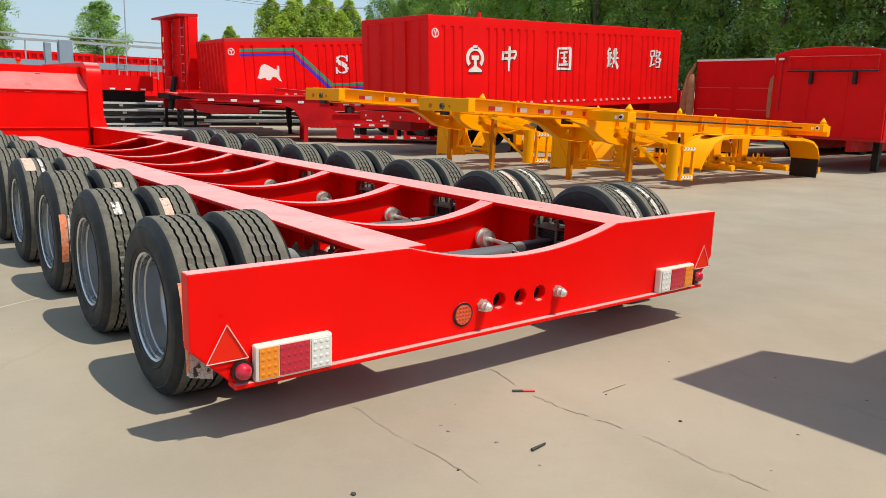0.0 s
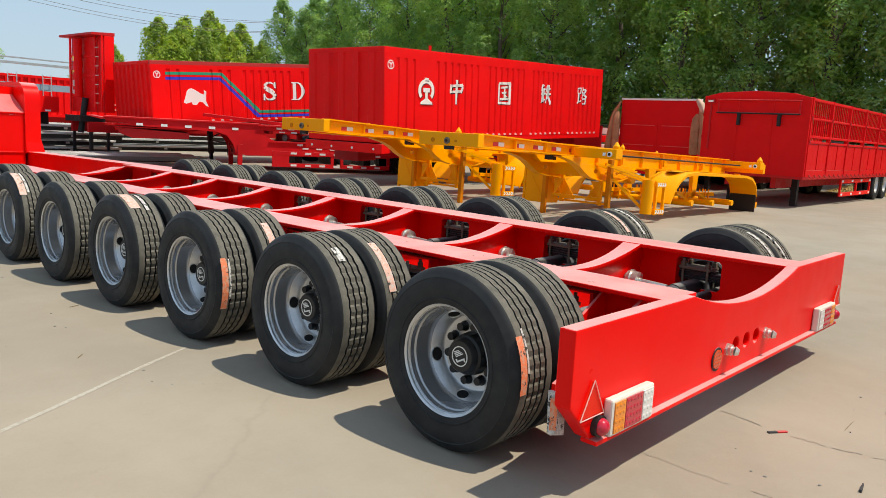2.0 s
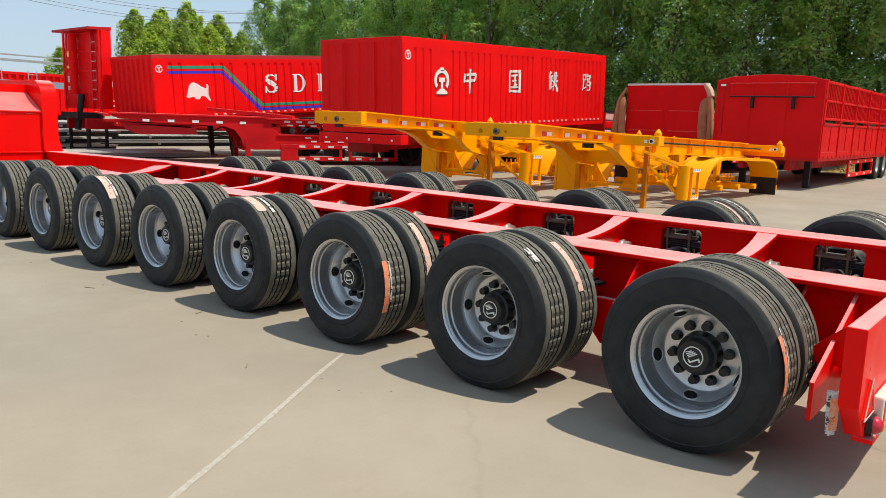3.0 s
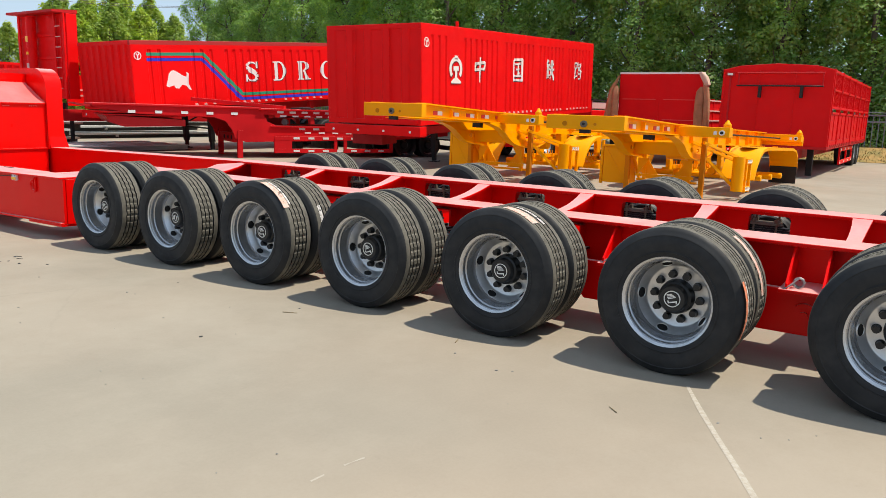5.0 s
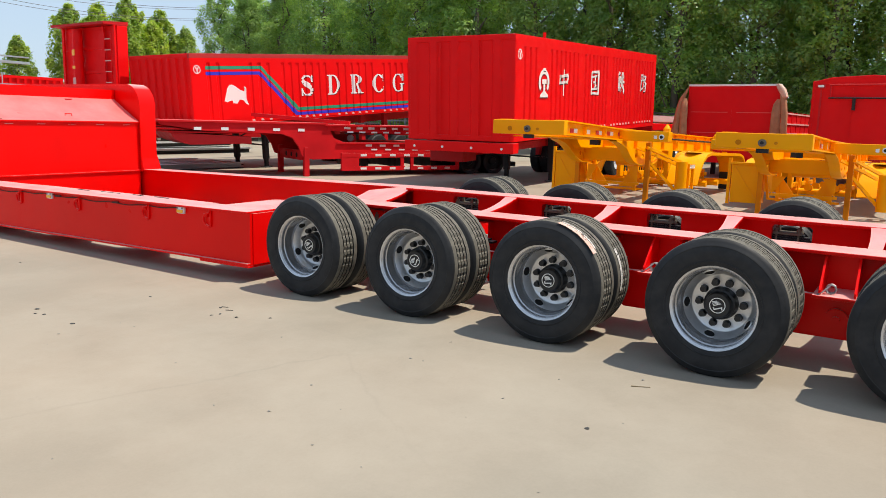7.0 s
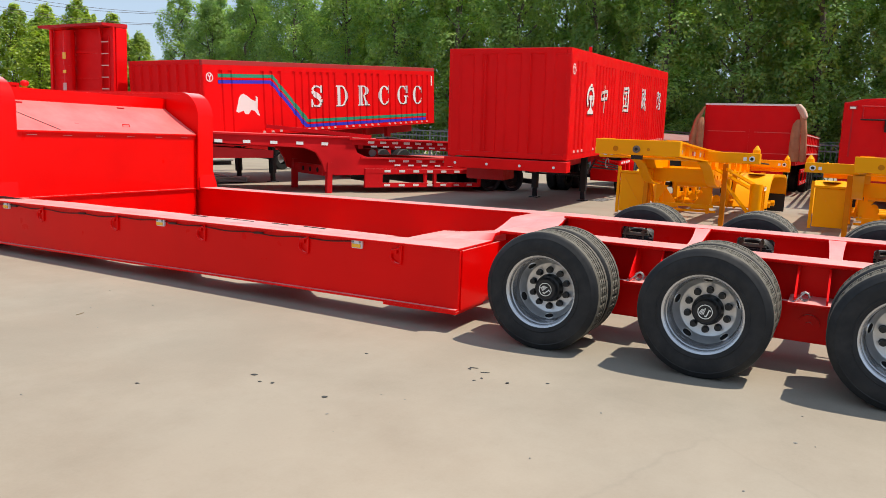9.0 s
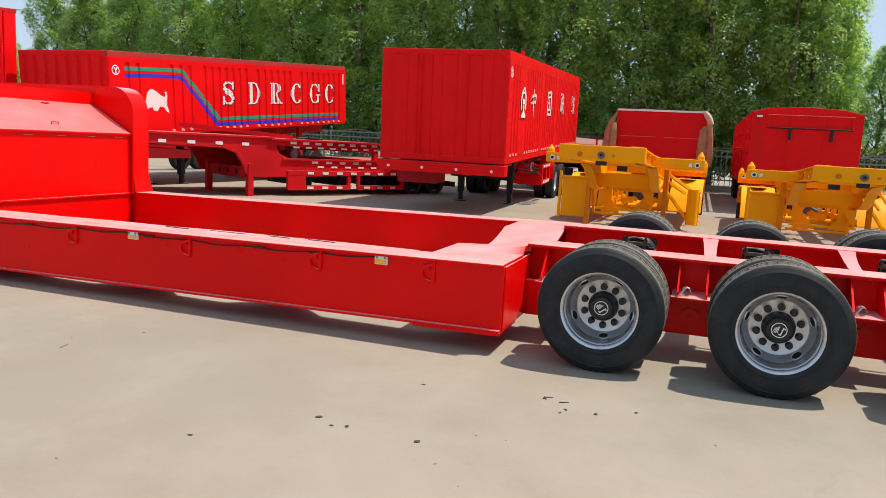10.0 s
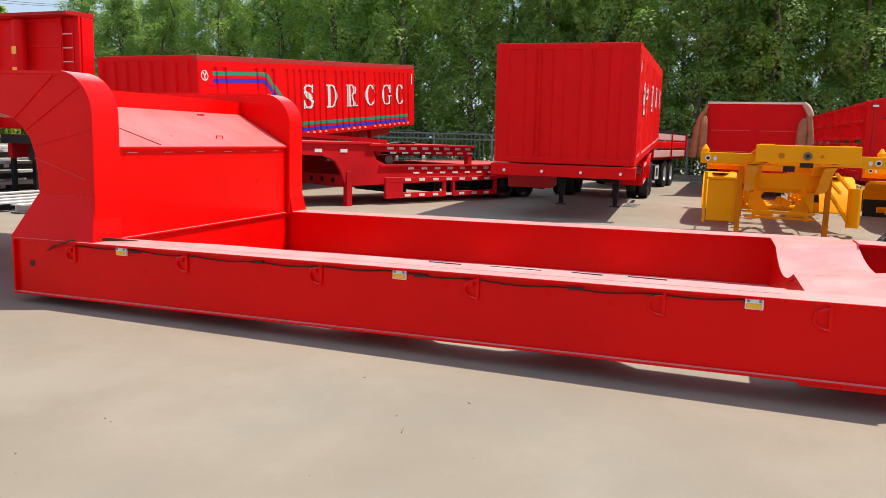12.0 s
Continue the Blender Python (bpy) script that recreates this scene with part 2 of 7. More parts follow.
def prism(bm, poly, axis, a, b, holes=()):
    """A flat shape, with holes, given in the two other axes, from a to b along the axis."""
    def at(p, h):
        q = [0, 0, 0]
        o = [i for i in range(3) if i != axis]
        q[o[0]], q[o[1]], q[axis] = p[0], p[1], h
        return q

    if not holes:
        n = len(poly)
        lo = [bm.verts.new(at(p, a)) for p in poly]
        hi = [bm.verts.new(at(p, b)) for p in poly]
        bm.faces.new(lo), bm.faces.new(hi[::-1])
        for i in range(n):
            bm.faces.new((lo[i], hi[i], hi[(i + 1) % n], lo[(i + 1) % n]))
        return bm
    loops, edges = [], []
    for ring in (poly, *holes):
        vs = [bm.verts.new(at(p, a)) for p in ring]
        loops.append(vs)
        edges += [bm.edges.new((vs[i], vs[(i + 1) % len(vs)])) for i in range(len(vs))]
    filled = bmesh.ops.triangle_fill(bm, edges=edges, use_beauty=True)["geom"]
    faces = [g for g in filled if isinstance(g, bmesh.types.BMFace)]
    other = {v: bm.verts.new(v.co + (Vector(at((0, 0), b)) - Vector(at((0, 0), a)))) for ring in loops for v in ring}
    for f in faces:
        bm.faces.new([other[v] for v in reversed(f.verts)])
    for ring in loops:
        for i in range(len(ring)):
            p, q = ring[i], ring[(i + 1) % len(ring)]
            bm.faces.new((p, other[p], other[q], q))
    return bm


def ring_of(cx, cy, r, n=20, ry=None):
    return [(cx + r * math.cos(2 * math.pi * i / n), cy + (ry or r) * math.sin(2 * math.pi * i / n)) for i in range(n)]


def rod(bm, p, q, r, n=10, r2=None):
    p, q = Vector(p), Vector(q)
    d = (q - p).normalized()
    u = d.orthogonal().normalized()
    w = d.cross(u)
    rings = []
    for c, s in ((p, r), (q, r if r2 is None else r2)):
        rings.append([bm.verts.new(c + s * (math.cos(2 * math.pi * i / n) * u + math.sin(2 * math.pi * i / n) * w)) for i in range(n)])
    for i in range(n):
        bm.faces.new((rings[0][i], rings[0][(i + 1) % n], rings[1][(i + 1) % n], rings[1][i]))
    bm.faces.new(rings[0][::-1]), bm.faces.new(rings[1])
    return bm


def tube(bm, pts, r, n=8):
    """One bent tube along the points."""
    pts = [Vector(p) for p in pts]
    rings, side = [], None
    for i, p in enumerate(pts):
        d = (pts[min(i + 1, len(pts) - 1)] - pts[max(i - 1, 0)]).normalized()
        side = d.orthogonal().normalized() if side is None else (side - d * side.dot(d)).normalized()
        up = d.cross(side)
        rings.append([bm.verts.new(p + side * (r * math.cos(2 * math.pi * k / n)) + up * (r * math.sin(2 * math.pi * k / n))) for k in range(n)])
    for lo, hi in zip(rings, rings[1:]):
        for k in range(n):
            bm.faces.new((lo[k], lo[(k + 1) % n], hi[(k + 1) % n], hi[k]))
    bm.faces.new(rings[0][::-1])
    bm.faces.new(rings[-1])
    return bm


def bar(bm, p, q, w, h):
    """A straight square bar from p to q, w wide across and h high."""
    p, q = Vector(p), Vector(q)
    d = (q - p).normalized()
    side = d.cross(Vector((0, 0, 1)))
    side = (side if side.length > 1e-4 else Vector((1, 0, 0))).normalized()
    up = side.cross(d)
    v = [bm.verts.new(c + a * w / 2 * side + b * h / 2 * up) for c in (p, q) for a, b in ((-1, -1), (1, -1), (1, 1), (-1, 1))]
    for f in ((3, 2, 1, 0), (4, 5, 6, 7), (0, 1, 5, 4), (1, 2, 6, 5), (2, 3, 7, 6), (3, 0, 4, 7)):
        bm.faces.new([v[i] for i in f])
    return bm


def lathe(bm, profile, n, close=False):
    """Turns a profile of (x along the axle, r) round the x axis."""
    rings = []
    for i in range(n):
        a = 2 * math.pi * i / n
        row = []
        for x, r in profile:
            row.append(bm.verts.new((x, r * math.cos(a), r * math.sin(a))))
        rings.append(row)
    m = len(profile)
    for i in range(n):
        for j in range(m if close else m - 1):
            bm.faces.new((rings[i][j], rings[i][(j + 1) % m], rings[(i + 1) % n][(j + 1) % m], rings[(i + 1) % n][j]))
    return bm


def strip(bm, rows):
    """Quads between rows of points."""
    vs = [[bm.verts.new(p) for p in row] for row in rows]
    for a, b in zip(vs, vs[1:]):
        for i in range(len(a) - 1):
            bm.faces.new((a[i], a[i + 1], b[i + 1], b[i]))
    return bm


def smooth_by(me, degrees):
    me.polygons.foreach_set("use_smooth", [True] * len(me.polygons))
    me.set_sharp_from_angle(angle=radians(degrees))


SKEW = [None]  # how the lowbed stands slightly askew: widening, run forward and offset of its far side
SHIFT_Y = [0.0]


def part(name, bm, material, parent, label="", at=(0, 0, 0), smooth=0, bevel=0.0):
    """Links a bmesh as ONE mesh object under a thing or under a part."""
    bmesh.ops.recalc_face_normals(bm, faces=bm.faces)
    if SKEW[0]:
        wide, run, back = SKEW[0]
        for v in bm.verts:
            f = (v.co.x + 1.93) / 3.86
            v.co.x, v.co.y = v.co.x + wide * f, v.co.y + run * f - back
    if SHIFT_Y[0]:
        bmesh.ops.translate(bm, verts=bm.verts, vec=(0, SHIFT_Y[0], 0))
    bm.transform(Matrix.Scale(K, 4))
    me = bpy.data.meshes.new(name)
    bm.to_mesh(me)
    bm.free()
    for m in material if isinstance(material, (list, tuple)) else [material]:
        me.materials.append(m)
    if smooth:
        smooth_by(me, smooth)
    ob = new(name, me)
    ob.parent = parent
    ob.location = [K * v for v in at]
    if bevel:
        mod = ob.modifiers.new("edge", "BEVEL")
        mod.width, mod.segments, mod.limit_method = bevel * K, 2, "ANGLE"
        mod.harden_normals = False
    if label:
        tagged(ob, label)
    return ob


def again(ob, parent, at=(0, 0, 0), turn=(0, 0, 0), scale=None):
    """Another object on the same mesh."""
    o = new(ob.name.split(".")[0], ob.data)
    o.parent = parent
    o.matrix_basis = Matrix.LocRotScale([K * v for v in at], Euler([radians(a) for a in turn]), scale)
    if "label" in ob:
        tagged(o, ob["label"])
    return o


def thing(name, at, label, category, group="", kind="", turn=(0, 0, 0)):
    ob = new(name)
    ob.empty_display_size = 0.2
    ob.matrix_basis = pose(K * at[0], K * at[1], K * at[2], *turn)
    return tagged(ob, label, category, group, kind)


def B():
    return bmesh.new()


# ---- ground ----
bm = B()
strip(bm, [[(x, y, 0) for x in (-900, -60, -20, 0, 20, 60, 900)] for y in (-900, -60, -20, 0, 20, 60, 900)])
ground = part("ground", bm, CONCRETE, None)
tagged(ground, "pale sunlit concrete yard with hairline cracks and stains", "ground", kind="structure")


# ---- the multi-axle low-bed trailer ----
HUBS = [0.81, 2.21] + [0.860 + 1.370 * k for k in range(2, 7)] + [10.42]
HUB_Z = 0.508
TOP = 0.87  # top of the rear frame
lowbed = thing("lowbed_trailer", (0, 0, 0), "glossy red eight-axle lowbed trailer with dual tyres on concrete", "trailer")


def dip(x, half=0.86, sag=0.135):
    return sag * (1 - (x / half) ** 2) if abs(x) < half else 0.0


REAR_SKEW, NECK_SKEW = (0.22, 0.13, 0.0), (0.24, 0.13, 0.03)
SKEW[0] = (0.08, 0.08, 0.0)
PLATE_Y = -0.02  # how far the rear plate stands in from the datum
SHIFT_Y[0] = PLATE_Y
# rear plate: bowed in the middle, corners cut off below, three through holes
outline = [(-1.95, 0.302), (1.93, 0.302), (2.11, 0.50), (2.11, 0.878)]
outline += [(x, 0.878 - dip(x, 0.90)) for x in [0.90 - 0.075 * i for i in range(25)]]
outline += [(-2.150, 0.878), (-2.150, 0.50)]
rear_plate = part("rear_plate", prism(B(), outline, 1, -0.035, 0.055, [ring_of(x, 0.468, 0.052, 18) for x in (-0.20, -0.02, 0.155)]), RED, lowbed, bevel=0.008)
part("bottom_lip", box(B(), -1.95, 1.95, -0.075, 0.02, 0.276, 0.301), RED, lowbed, bevel=0.006)
# black discs added behind the holes to paint the shade inside
for x in (-0.20, -0.02, 0.155):
    part("hole_plug", rod(B(), (x, 0.030, 0.468), (x, 0.050, 0.468), 0.0515, 18), HOLE, rear_plate, "black disc deep in the hole, drawn as its shade")


def tail_lamp(x0, flip):
    body = part("tail_lamp", box(B(), x0, x0 + 0.43, -0.088, -0.036, 0.298, 0.490), LAMPFRAME, lowbed, "ivory-framed rectangular tail lamp", bevel=0.012)
    cells = [(0.02, 0.120, LENS_ORANGE), (0.130, 0.295, LENS_RED), (0.305, 0.410, LENS_CLEAR)]
    for a, b, m in cells:
        if flip:
            a, b = 0.43 - b, 0.43 - a
        bm = box(B(), x0 + a, x0 + b, -0.095, -0.087, 0.315, 0.473)
        for i in range(max(2, round((b - a) / 0.035))):
            for j in range(4):
                cx, cz = x0 + a + (i + 0.5) * (b - a) / max(2, round((b - a) / 0.035)), 0.335 + 0.04 * j
                rod(bm, (cx, -0.095, cz), (cx, -0.098, cz), 0.012, 8, 0.006)
        part("lens", bm, m, body, at=(0, 0, 0))
    return body


tail_lamp(-1.85, False)
tail_lamp(1.38, True)
for s in (-1, 1):
    lamp = part("end_marker_lamp", rod(B(), (s * 1.905, -0.036, 0.365), (s * 1.905, -0.065, 0.365), 0.054, 20), BLACK, lowbed, "round marker lamp with black rubber base")
    bm = B()
    bmesh.ops.create_uvsphere(bm, u_segments=18, v_segments=10, radius=0.044)
    bm.transform(Matrix.Translation((s * 1.905, -0.065, 0.365)))
    part("lens", bm, LENS_RED, lamp, smooth=50)
    tri = part("warning_triangle", prism(B(), [(s * 1.975 - 0.10, 0.43), (s * 1.975 + 0.10, 0.43), (s * 1.975, 0.605)], 1, -0.046, -0.0355), REFLECTOR, lowbed, "red reflective triangle with pale rim")
    bm = B()
    pts = [(s * 1.975 - 0.105, -0.052, 0.427), (s * 1.975 + 0.105, -0.052, 0.427), (s * 1.975, -0.052, 0.612)]
    for i in range(3):
        rod(bm, pts[i], pts[(i + 1) % 3], 0.003, 6)
    part("rim", bm, PALEPAINT, tri)
round_lamp = part("round_reflector", rod(B(), (-0.50, -0.036, 0.425), (-0.50, -0.041, 0.425), 0.076, 28), BLACKSTEEL, lowbed, "round red reflector lamp with dark ring")
bm = rod(B(), (-0.50, -0.041, 0.425), (-0.50, -0.046, 0.425), 0.062, 24)
for i in range(-2, 3):
    for j in range(-2, 3):
        if i * i + j * j < 6:
            rod(bm, (-0.50 + 0.024 * i, -0.0462, 0.425 + 0.024 * j), (-0.50 + 0.024 * i, -0.050, 0.425 + 0.024 * j), 0.009, 8, 0.004)
part("lens", bm, LEDRED, round_lamp)
for x in (-0.345, 0.315):
    bolt = part("air_coupling", rod(B(), (x, -0.036, 0.462), (x, -0.045, 0.462), 0.044, 6), CHROME, lowbed, "zinc plated air coupling")
    bm = rod(B(), (x, -0.045, 0.462), (x, -0.088, 0.460), 0.027, 12)
    rod(bm, (x, -0.052, 0.462), (x, -0.070, 0.462), 0.036, 10)
    rod(bm, (x, -0.088, 0.460), (x + 0.01, -0.112, 0.456), 0.033, 12, 0.018)
    part("plug", bm, CHROME, bolt, smooth=35)
bm = B()
prism(bm, [(0.06, 0.345), (0.10, 0.34), (0.11, 0.55), (0.06, 0.55)], 0, -2.125, -2.105)
prism(bm, [(-2.115, 0.33), (-2.0, 0.30), (-2.0, 0.44), (-2.115, 0.50)], 1, 0.085, 0.09)
part("hanging_tape", bm, WHITELABEL, lowbed, "torn pale tape hanging behind the rear plate")
bm = B()
prism(bm, [(0.05, 0.37), (0.085, 0.36), (0.09, 0.52), (0.05, 0.53)], 0, -2.130, -2.126)
part("tape_label", bm, STICKER, lowbed, "orange label on the torn tape")

SHIFT_Y[0] = 0.0
SKEW[0] = REAR_SKEW

# two main beams with openings where the axles pass
for s in (-1, 1):
    x = s * 0.96
    holes = [[(h - 0.225, 0.535), (h + 0.125, 0.535), (h + 0.15, 0.56), (h + 0.15, 0.765), (h + 0.125, 0.79), (h - 0.225, 0.79), (h - 0.25, 0.765), (h - 0.25, 0.56)] for h in HUBS]
    web = [(0.0, 0.33), (11.25, 0.33), (11.25, TOP - 0.03), (0.0, TOP - 0.03)]
    beam = part("main_beam", prism(B(), web, 0, x - 0.014, x + 0.014, holes), RED, lowbed)
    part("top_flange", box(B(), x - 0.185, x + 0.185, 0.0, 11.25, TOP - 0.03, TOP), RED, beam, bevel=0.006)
    liner = None
    for h in HUBS:
        if liner:
            again(liner, beam, (0, h, 0))
            continue
        x0, x1 = sorted((x + s * 0.0145, x + s * 0.10))
        bm = box(B(), x0, x1, -0.270, -0.252, 0.525, 0.80)
        box(bm, x0, x1, 0.152, 0.170, 0.525, 0.80)
        box(bm, x0, x1, -0.2519, 0.1519, 0.792, 0.804)
        liner = part("opening_lining", bm, RED, beam, at=(0, h, 0))
    part("bottom_flange", box(B(), x - 0.14, x + 0.14, 0.0, 11.2, 0.302, 0.33), RED, beam, bevel=0.005)

# bowed cross members between the beams
CROSS = [h + 0.50 for h in HUBS[:7]]


def cross_member():
    xs = [-0.775 + 1.55 * i / 24 for i in range(25)]
    top = [(x, TOP - dip(x, 0.80)) for x in xs]
    bm = B()
    rows = []
    for y, dz in ((-0.105, 0), (0.105, 0), (0.105, -0.025), (-0.105, -0.025), (-0.105, 0)):
        rows.append([(x, math.copysign(0.060 + 0.024 * abs(x / 0.775) ** 3, y), z + dz + 0.001) for x, z in top])
    strip(bm, rows)
    bm.faces.new([bm.verts.new(p) for p in [(xs[0], -0.105, top[0][1] - 0.025), (xs[0], 0.105, top[0][1] - 0.025), (xs[0], 0.105, top[0][1]), (xs[0], -0.105, top[0][1])]])
    return bm, top


bm, top = cross_member()
cross = part("cross_member", bm, RED, lowbed, at=(0, CROSS[0], 0), smooth=40)
web = part("web", prism(B(), [(-0.945, 0.36), (0.945, 0.36), (0.945, TOP - 0.03)] + [(x, z - 0.024) for x, z in reversed(top)] + [(-0.945, TOP - 0.03)], 1, -0.012, 0.012), RED, cross)
for y in CROSS[1:]:
    again(web, again(cross, lowbed, (0, y, 0)))


# outriggers outside the beams, between the wheels
def outrigger(s):
    x0 = s * 0.975
    body = part("outrigger", box(B(), min(x0, s * 1.36), max(x0, s * 1.36), -0.17, 0.17, 0.535, 0.56), RED, lowbed, at=(0, HUBS[0] + 0.65, 0), bevel=0.004)
    g = part("gusset", prism(B(), [(x0, 0.561), (s * 1.34, 0.561), (s * 1.34, 0.60), (x0 + s * 0.12, TOP - 0.04), (x0, TOP - 0.031)], 1, -0.128, -0.112), RED, body)
    again(g, body, (0, 0.24, 0))
    hanger = part("spring_hanger", prism(B(), [(-0.40, 0.534), (0.40, 0.534), (0.40, 0.27), (0.34, 0.20), (-0.34, 0.20), (-0.40, 0.27)], 0, s * 1.16 - 0.03, s * 1.16 + 0.03), RED, body, bevel=0.01)
    boss = B()
    rod(boss, (s * 1.19, 0.0, 0.36), (s * 1.225, 0.0, 0.36), 0.085, 20)
    rod(boss, (s * 1.225, 0.0, 0.36), (s * 1.25, 0.0, 0.36), 0.03, 8)
    part("pivot_boss", boss, RED, hanger, smooth=35)
    bm = B()
    turns = [i / 8 for i in range(27)]
    tube(bm, [(s * (1.22 + 0.022 * a), 0.05 + 0.036 * math.cos(6.28 * a), 0.60 + 0.034 * math.sin(6.28 * a)) for a in turns] + [(s * 1.33, 0.10, 0.585), (s * 1.35, 0.16, 0.54)], 0.006, 6)
    part("air_hose", bm, GREASE, body, "coiled silvery hose")
    return body


for s in (-1, 1):
    first = outrigger(s)
    for k in range(1, 8):
        m = Matrix.Translation((0, K * (HUBS[k] + (0.65 if k < 7 else 0.52)), 0))
        copy_thing(first, m)
for s in (-1, 1):
    g = part("corner_gusset", prism(B(), [(s * 0.98, 0.30), (s * 1.9, 0.30), (s * 1.9, 0.50), (s * 1.0, 0.84)], 1, 0.20, 0.222), RED, lowbed)
    part("beam_gusset", prism(B(), [(s * 0.976, 0.50), (s * 1.34, 0.50), (s * 1.34, 0.635), (s * 0.976, 0.838)], 1, 0.49, 0.508), RED, lowbed)
    bm = B()
    prism(bm, [(0.036, 0.50), (0.40, 0.50), (0.036, 0.84)], 0, s * 1.52 - 0.01, s * 1.52 + 0.01)
    part("plate_gusset", bm, RED, lowbed)


# axle with springs, U-bolts and brake chambers
def axle():
    bm = rod(B(), (-1.32, 0, -0.01), (1.32, 0, -0.01), 0.072, 18)
    rod(bm, (-0.62, 0, 0.01), (0.62, 0, 0.01), 0.078, 20)
    ax = part("axle", bm, AXLESTEEL, lowbed, "black painted axle tube", at=(0, HUBS[0], HUB_Z), smooth=40)
    for s in (-1, 1):
        part("axle_sleeve", rod(B(), (s * 0.621, 0, 0.012), (s * 1.02, 0, 0.012), 0.084, 20), BLACKSTEEL, ax, "black sleeve at the axle end", smooth=40)
        cam_tube = part("brake_shaft", rod(B(), (s * 0.55, -0.15, -0.01), (s * 1.25, -0.15, -0.01), 0.042, 12), BLACKSTEEL, ax, smooth=40)
        part("shaft_bracket", box(B(), s * 0.58 - 0.012, s * 0.58 + 0.012, -0.20, 0.0, -0.06, 0.05), BLACKSTEEL, cam_tube)
        part("brake_drum", lathe(B(), [(s * 1.21, 0.09), (s * 1.21, 0.235), (s * 1.225, 0.25), (s * 1.33, 0.25), (s * 1.345, 0.262), (s * 1.385, 0.262)], 32), BLACKSTEEL, ax, "black brake drum", smooth=35)
        x = s * 1.07
        bm = B()
        for i in range(4):
            w = 0.34 - 0.06 * i
            box(bm, x - 0.05, x + 0.05, -w, w, 0.09 + 0.022 * i, 0.109 + 0.022 * i)
        part("leaf_spring", bm, BLACKSTEEL, ax)
        plate = part("spring_plate", box(B(), x - 0.09, x + 0.09, -0.14, 0.14, 0.178, 0.200), DUSTBOLT, ax, "dusty steel spring plate")
        for dx in (-0.068, 0.068):
            for dy in (-0.11, 0.11):
                b = rod(B(), (x + dx, dy, -0.10), (x + dx, dy, 0.262), 0.012, 8)
                rod(b, (x + dx, dy, 0.2005), (x + dx, dy, 0.236), 0.024, 6)
                part("u_bolt", b, DUSTBOLT, ax)
        bm = rod(B(), (s * 0.70, 0.36, 0.06), (s * 0.70, 0.46, 0.06), 0.070, 18)
        rod(bm, (s * 0.70, 0.42, 0.06), (s * 0.70, 0.435, 0.06), 0.084, 18)
        rod(bm, (s * 0.70, 0.10, 0.05), (s * 0.70, 0.36, 0.06), 0.018, 8)
        part("brake_chamber", bm, CHROME, ax, "zinc plated brake chamber", smooth=35)
        part("chamber_clamp", rod(B(), (s * 0.70, 0.465, 0.06), (s * 0.70, 0.48, 0.06), 0.05, 16), DUSTBOLT, ax)
    return ax


first = axle()
for h in HUBS[1:]:
    copy_thing(first, pose(0, K * h, K * HUB_Z))


# wheels: outside faces -x before turning
def tyre_profile():
    """(x, r, kind): kind 1 sits on a rib crossed by sipes, 2 on a groove wall that zigzags."""
    R = 0.512
    p = [(0.148, 0.302, 0), (0.163, 0.318, 0), (0.168, 0.340, 0), (0.172, 0.343, 0), (0.172, 0.349, 0), (0.168, 0.353, 0), (0.173, 0.39, 0), (0.172, 0.43, 0), (0.167, 0.452, 0), (0.169, 0.457, 0), (0.166, 0.464, 0), (0.160, 0.470, 0), (0.152, 0.486, 0), (0.140, 0.502, 0), (0.128, 0.509, 0)]
    ribs = [(0.122, 0.078, 0), (0.066, 0.030, 1), (0.019, -0.019, 1), (-0.030, -0.066, 1), (-0.078, -0.122, 0)]
    out = list(p)
    for a, b, kind in ribs:
        if a < 0.12:
            out += [(a, R - 0.022, 2)]
        out += [(a - 0.001, R - 0.002 * kind, 2 if a < 0.12 else 0)]
        out += [((a + b) / 2 + 0.006, R, kind), ((a + b) / 2 - 0.006, R, kind)]
        out += [(b + 0.001, R - 0.002 * kind, 2 if b > -0.12 else 0)]
        if b > -0.12:
            out += [(b, R - 0.022, 2)]
    return out + [(-x, r, k) for x, r, k in reversed(p)]


PROFILE = tyre_profile()
PITCH = 44  # tread blocks round the tyre


def tyre_mesh():
    bm = B()
    rings = []
    for i in range(PITCH * 3):
        step, k = divmod(i, 3)
        a = 2 * math.pi * (step + (0.0, 0.42, 0.82)[k]) / PITCH
        row = []
        for x, r, kind in PROFILE:
            if kind == 2:
                x += (-0.0028, 0.0028, -0.0028)[k]
            if kind == 1 and k == 2:
                r -= 0.014
            row.append(bm.verts.new((x, r * math.cos(a), r * math.sin(a))))
        rings.append(row)
    n = len(rings)
    for i in range(n):
        for j in range(len(PROFILE) - 1):
            f = bm.faces.new((rings[i][j], rings[i][j + 1], rings[(i + 1) % n][j + 1], rings[(i + 1) % n][j]))
            f.material_index = 1 if min(PROFILE[j][1], PROFILE[j + 1][1]) > 0.505 else 0
    return bm


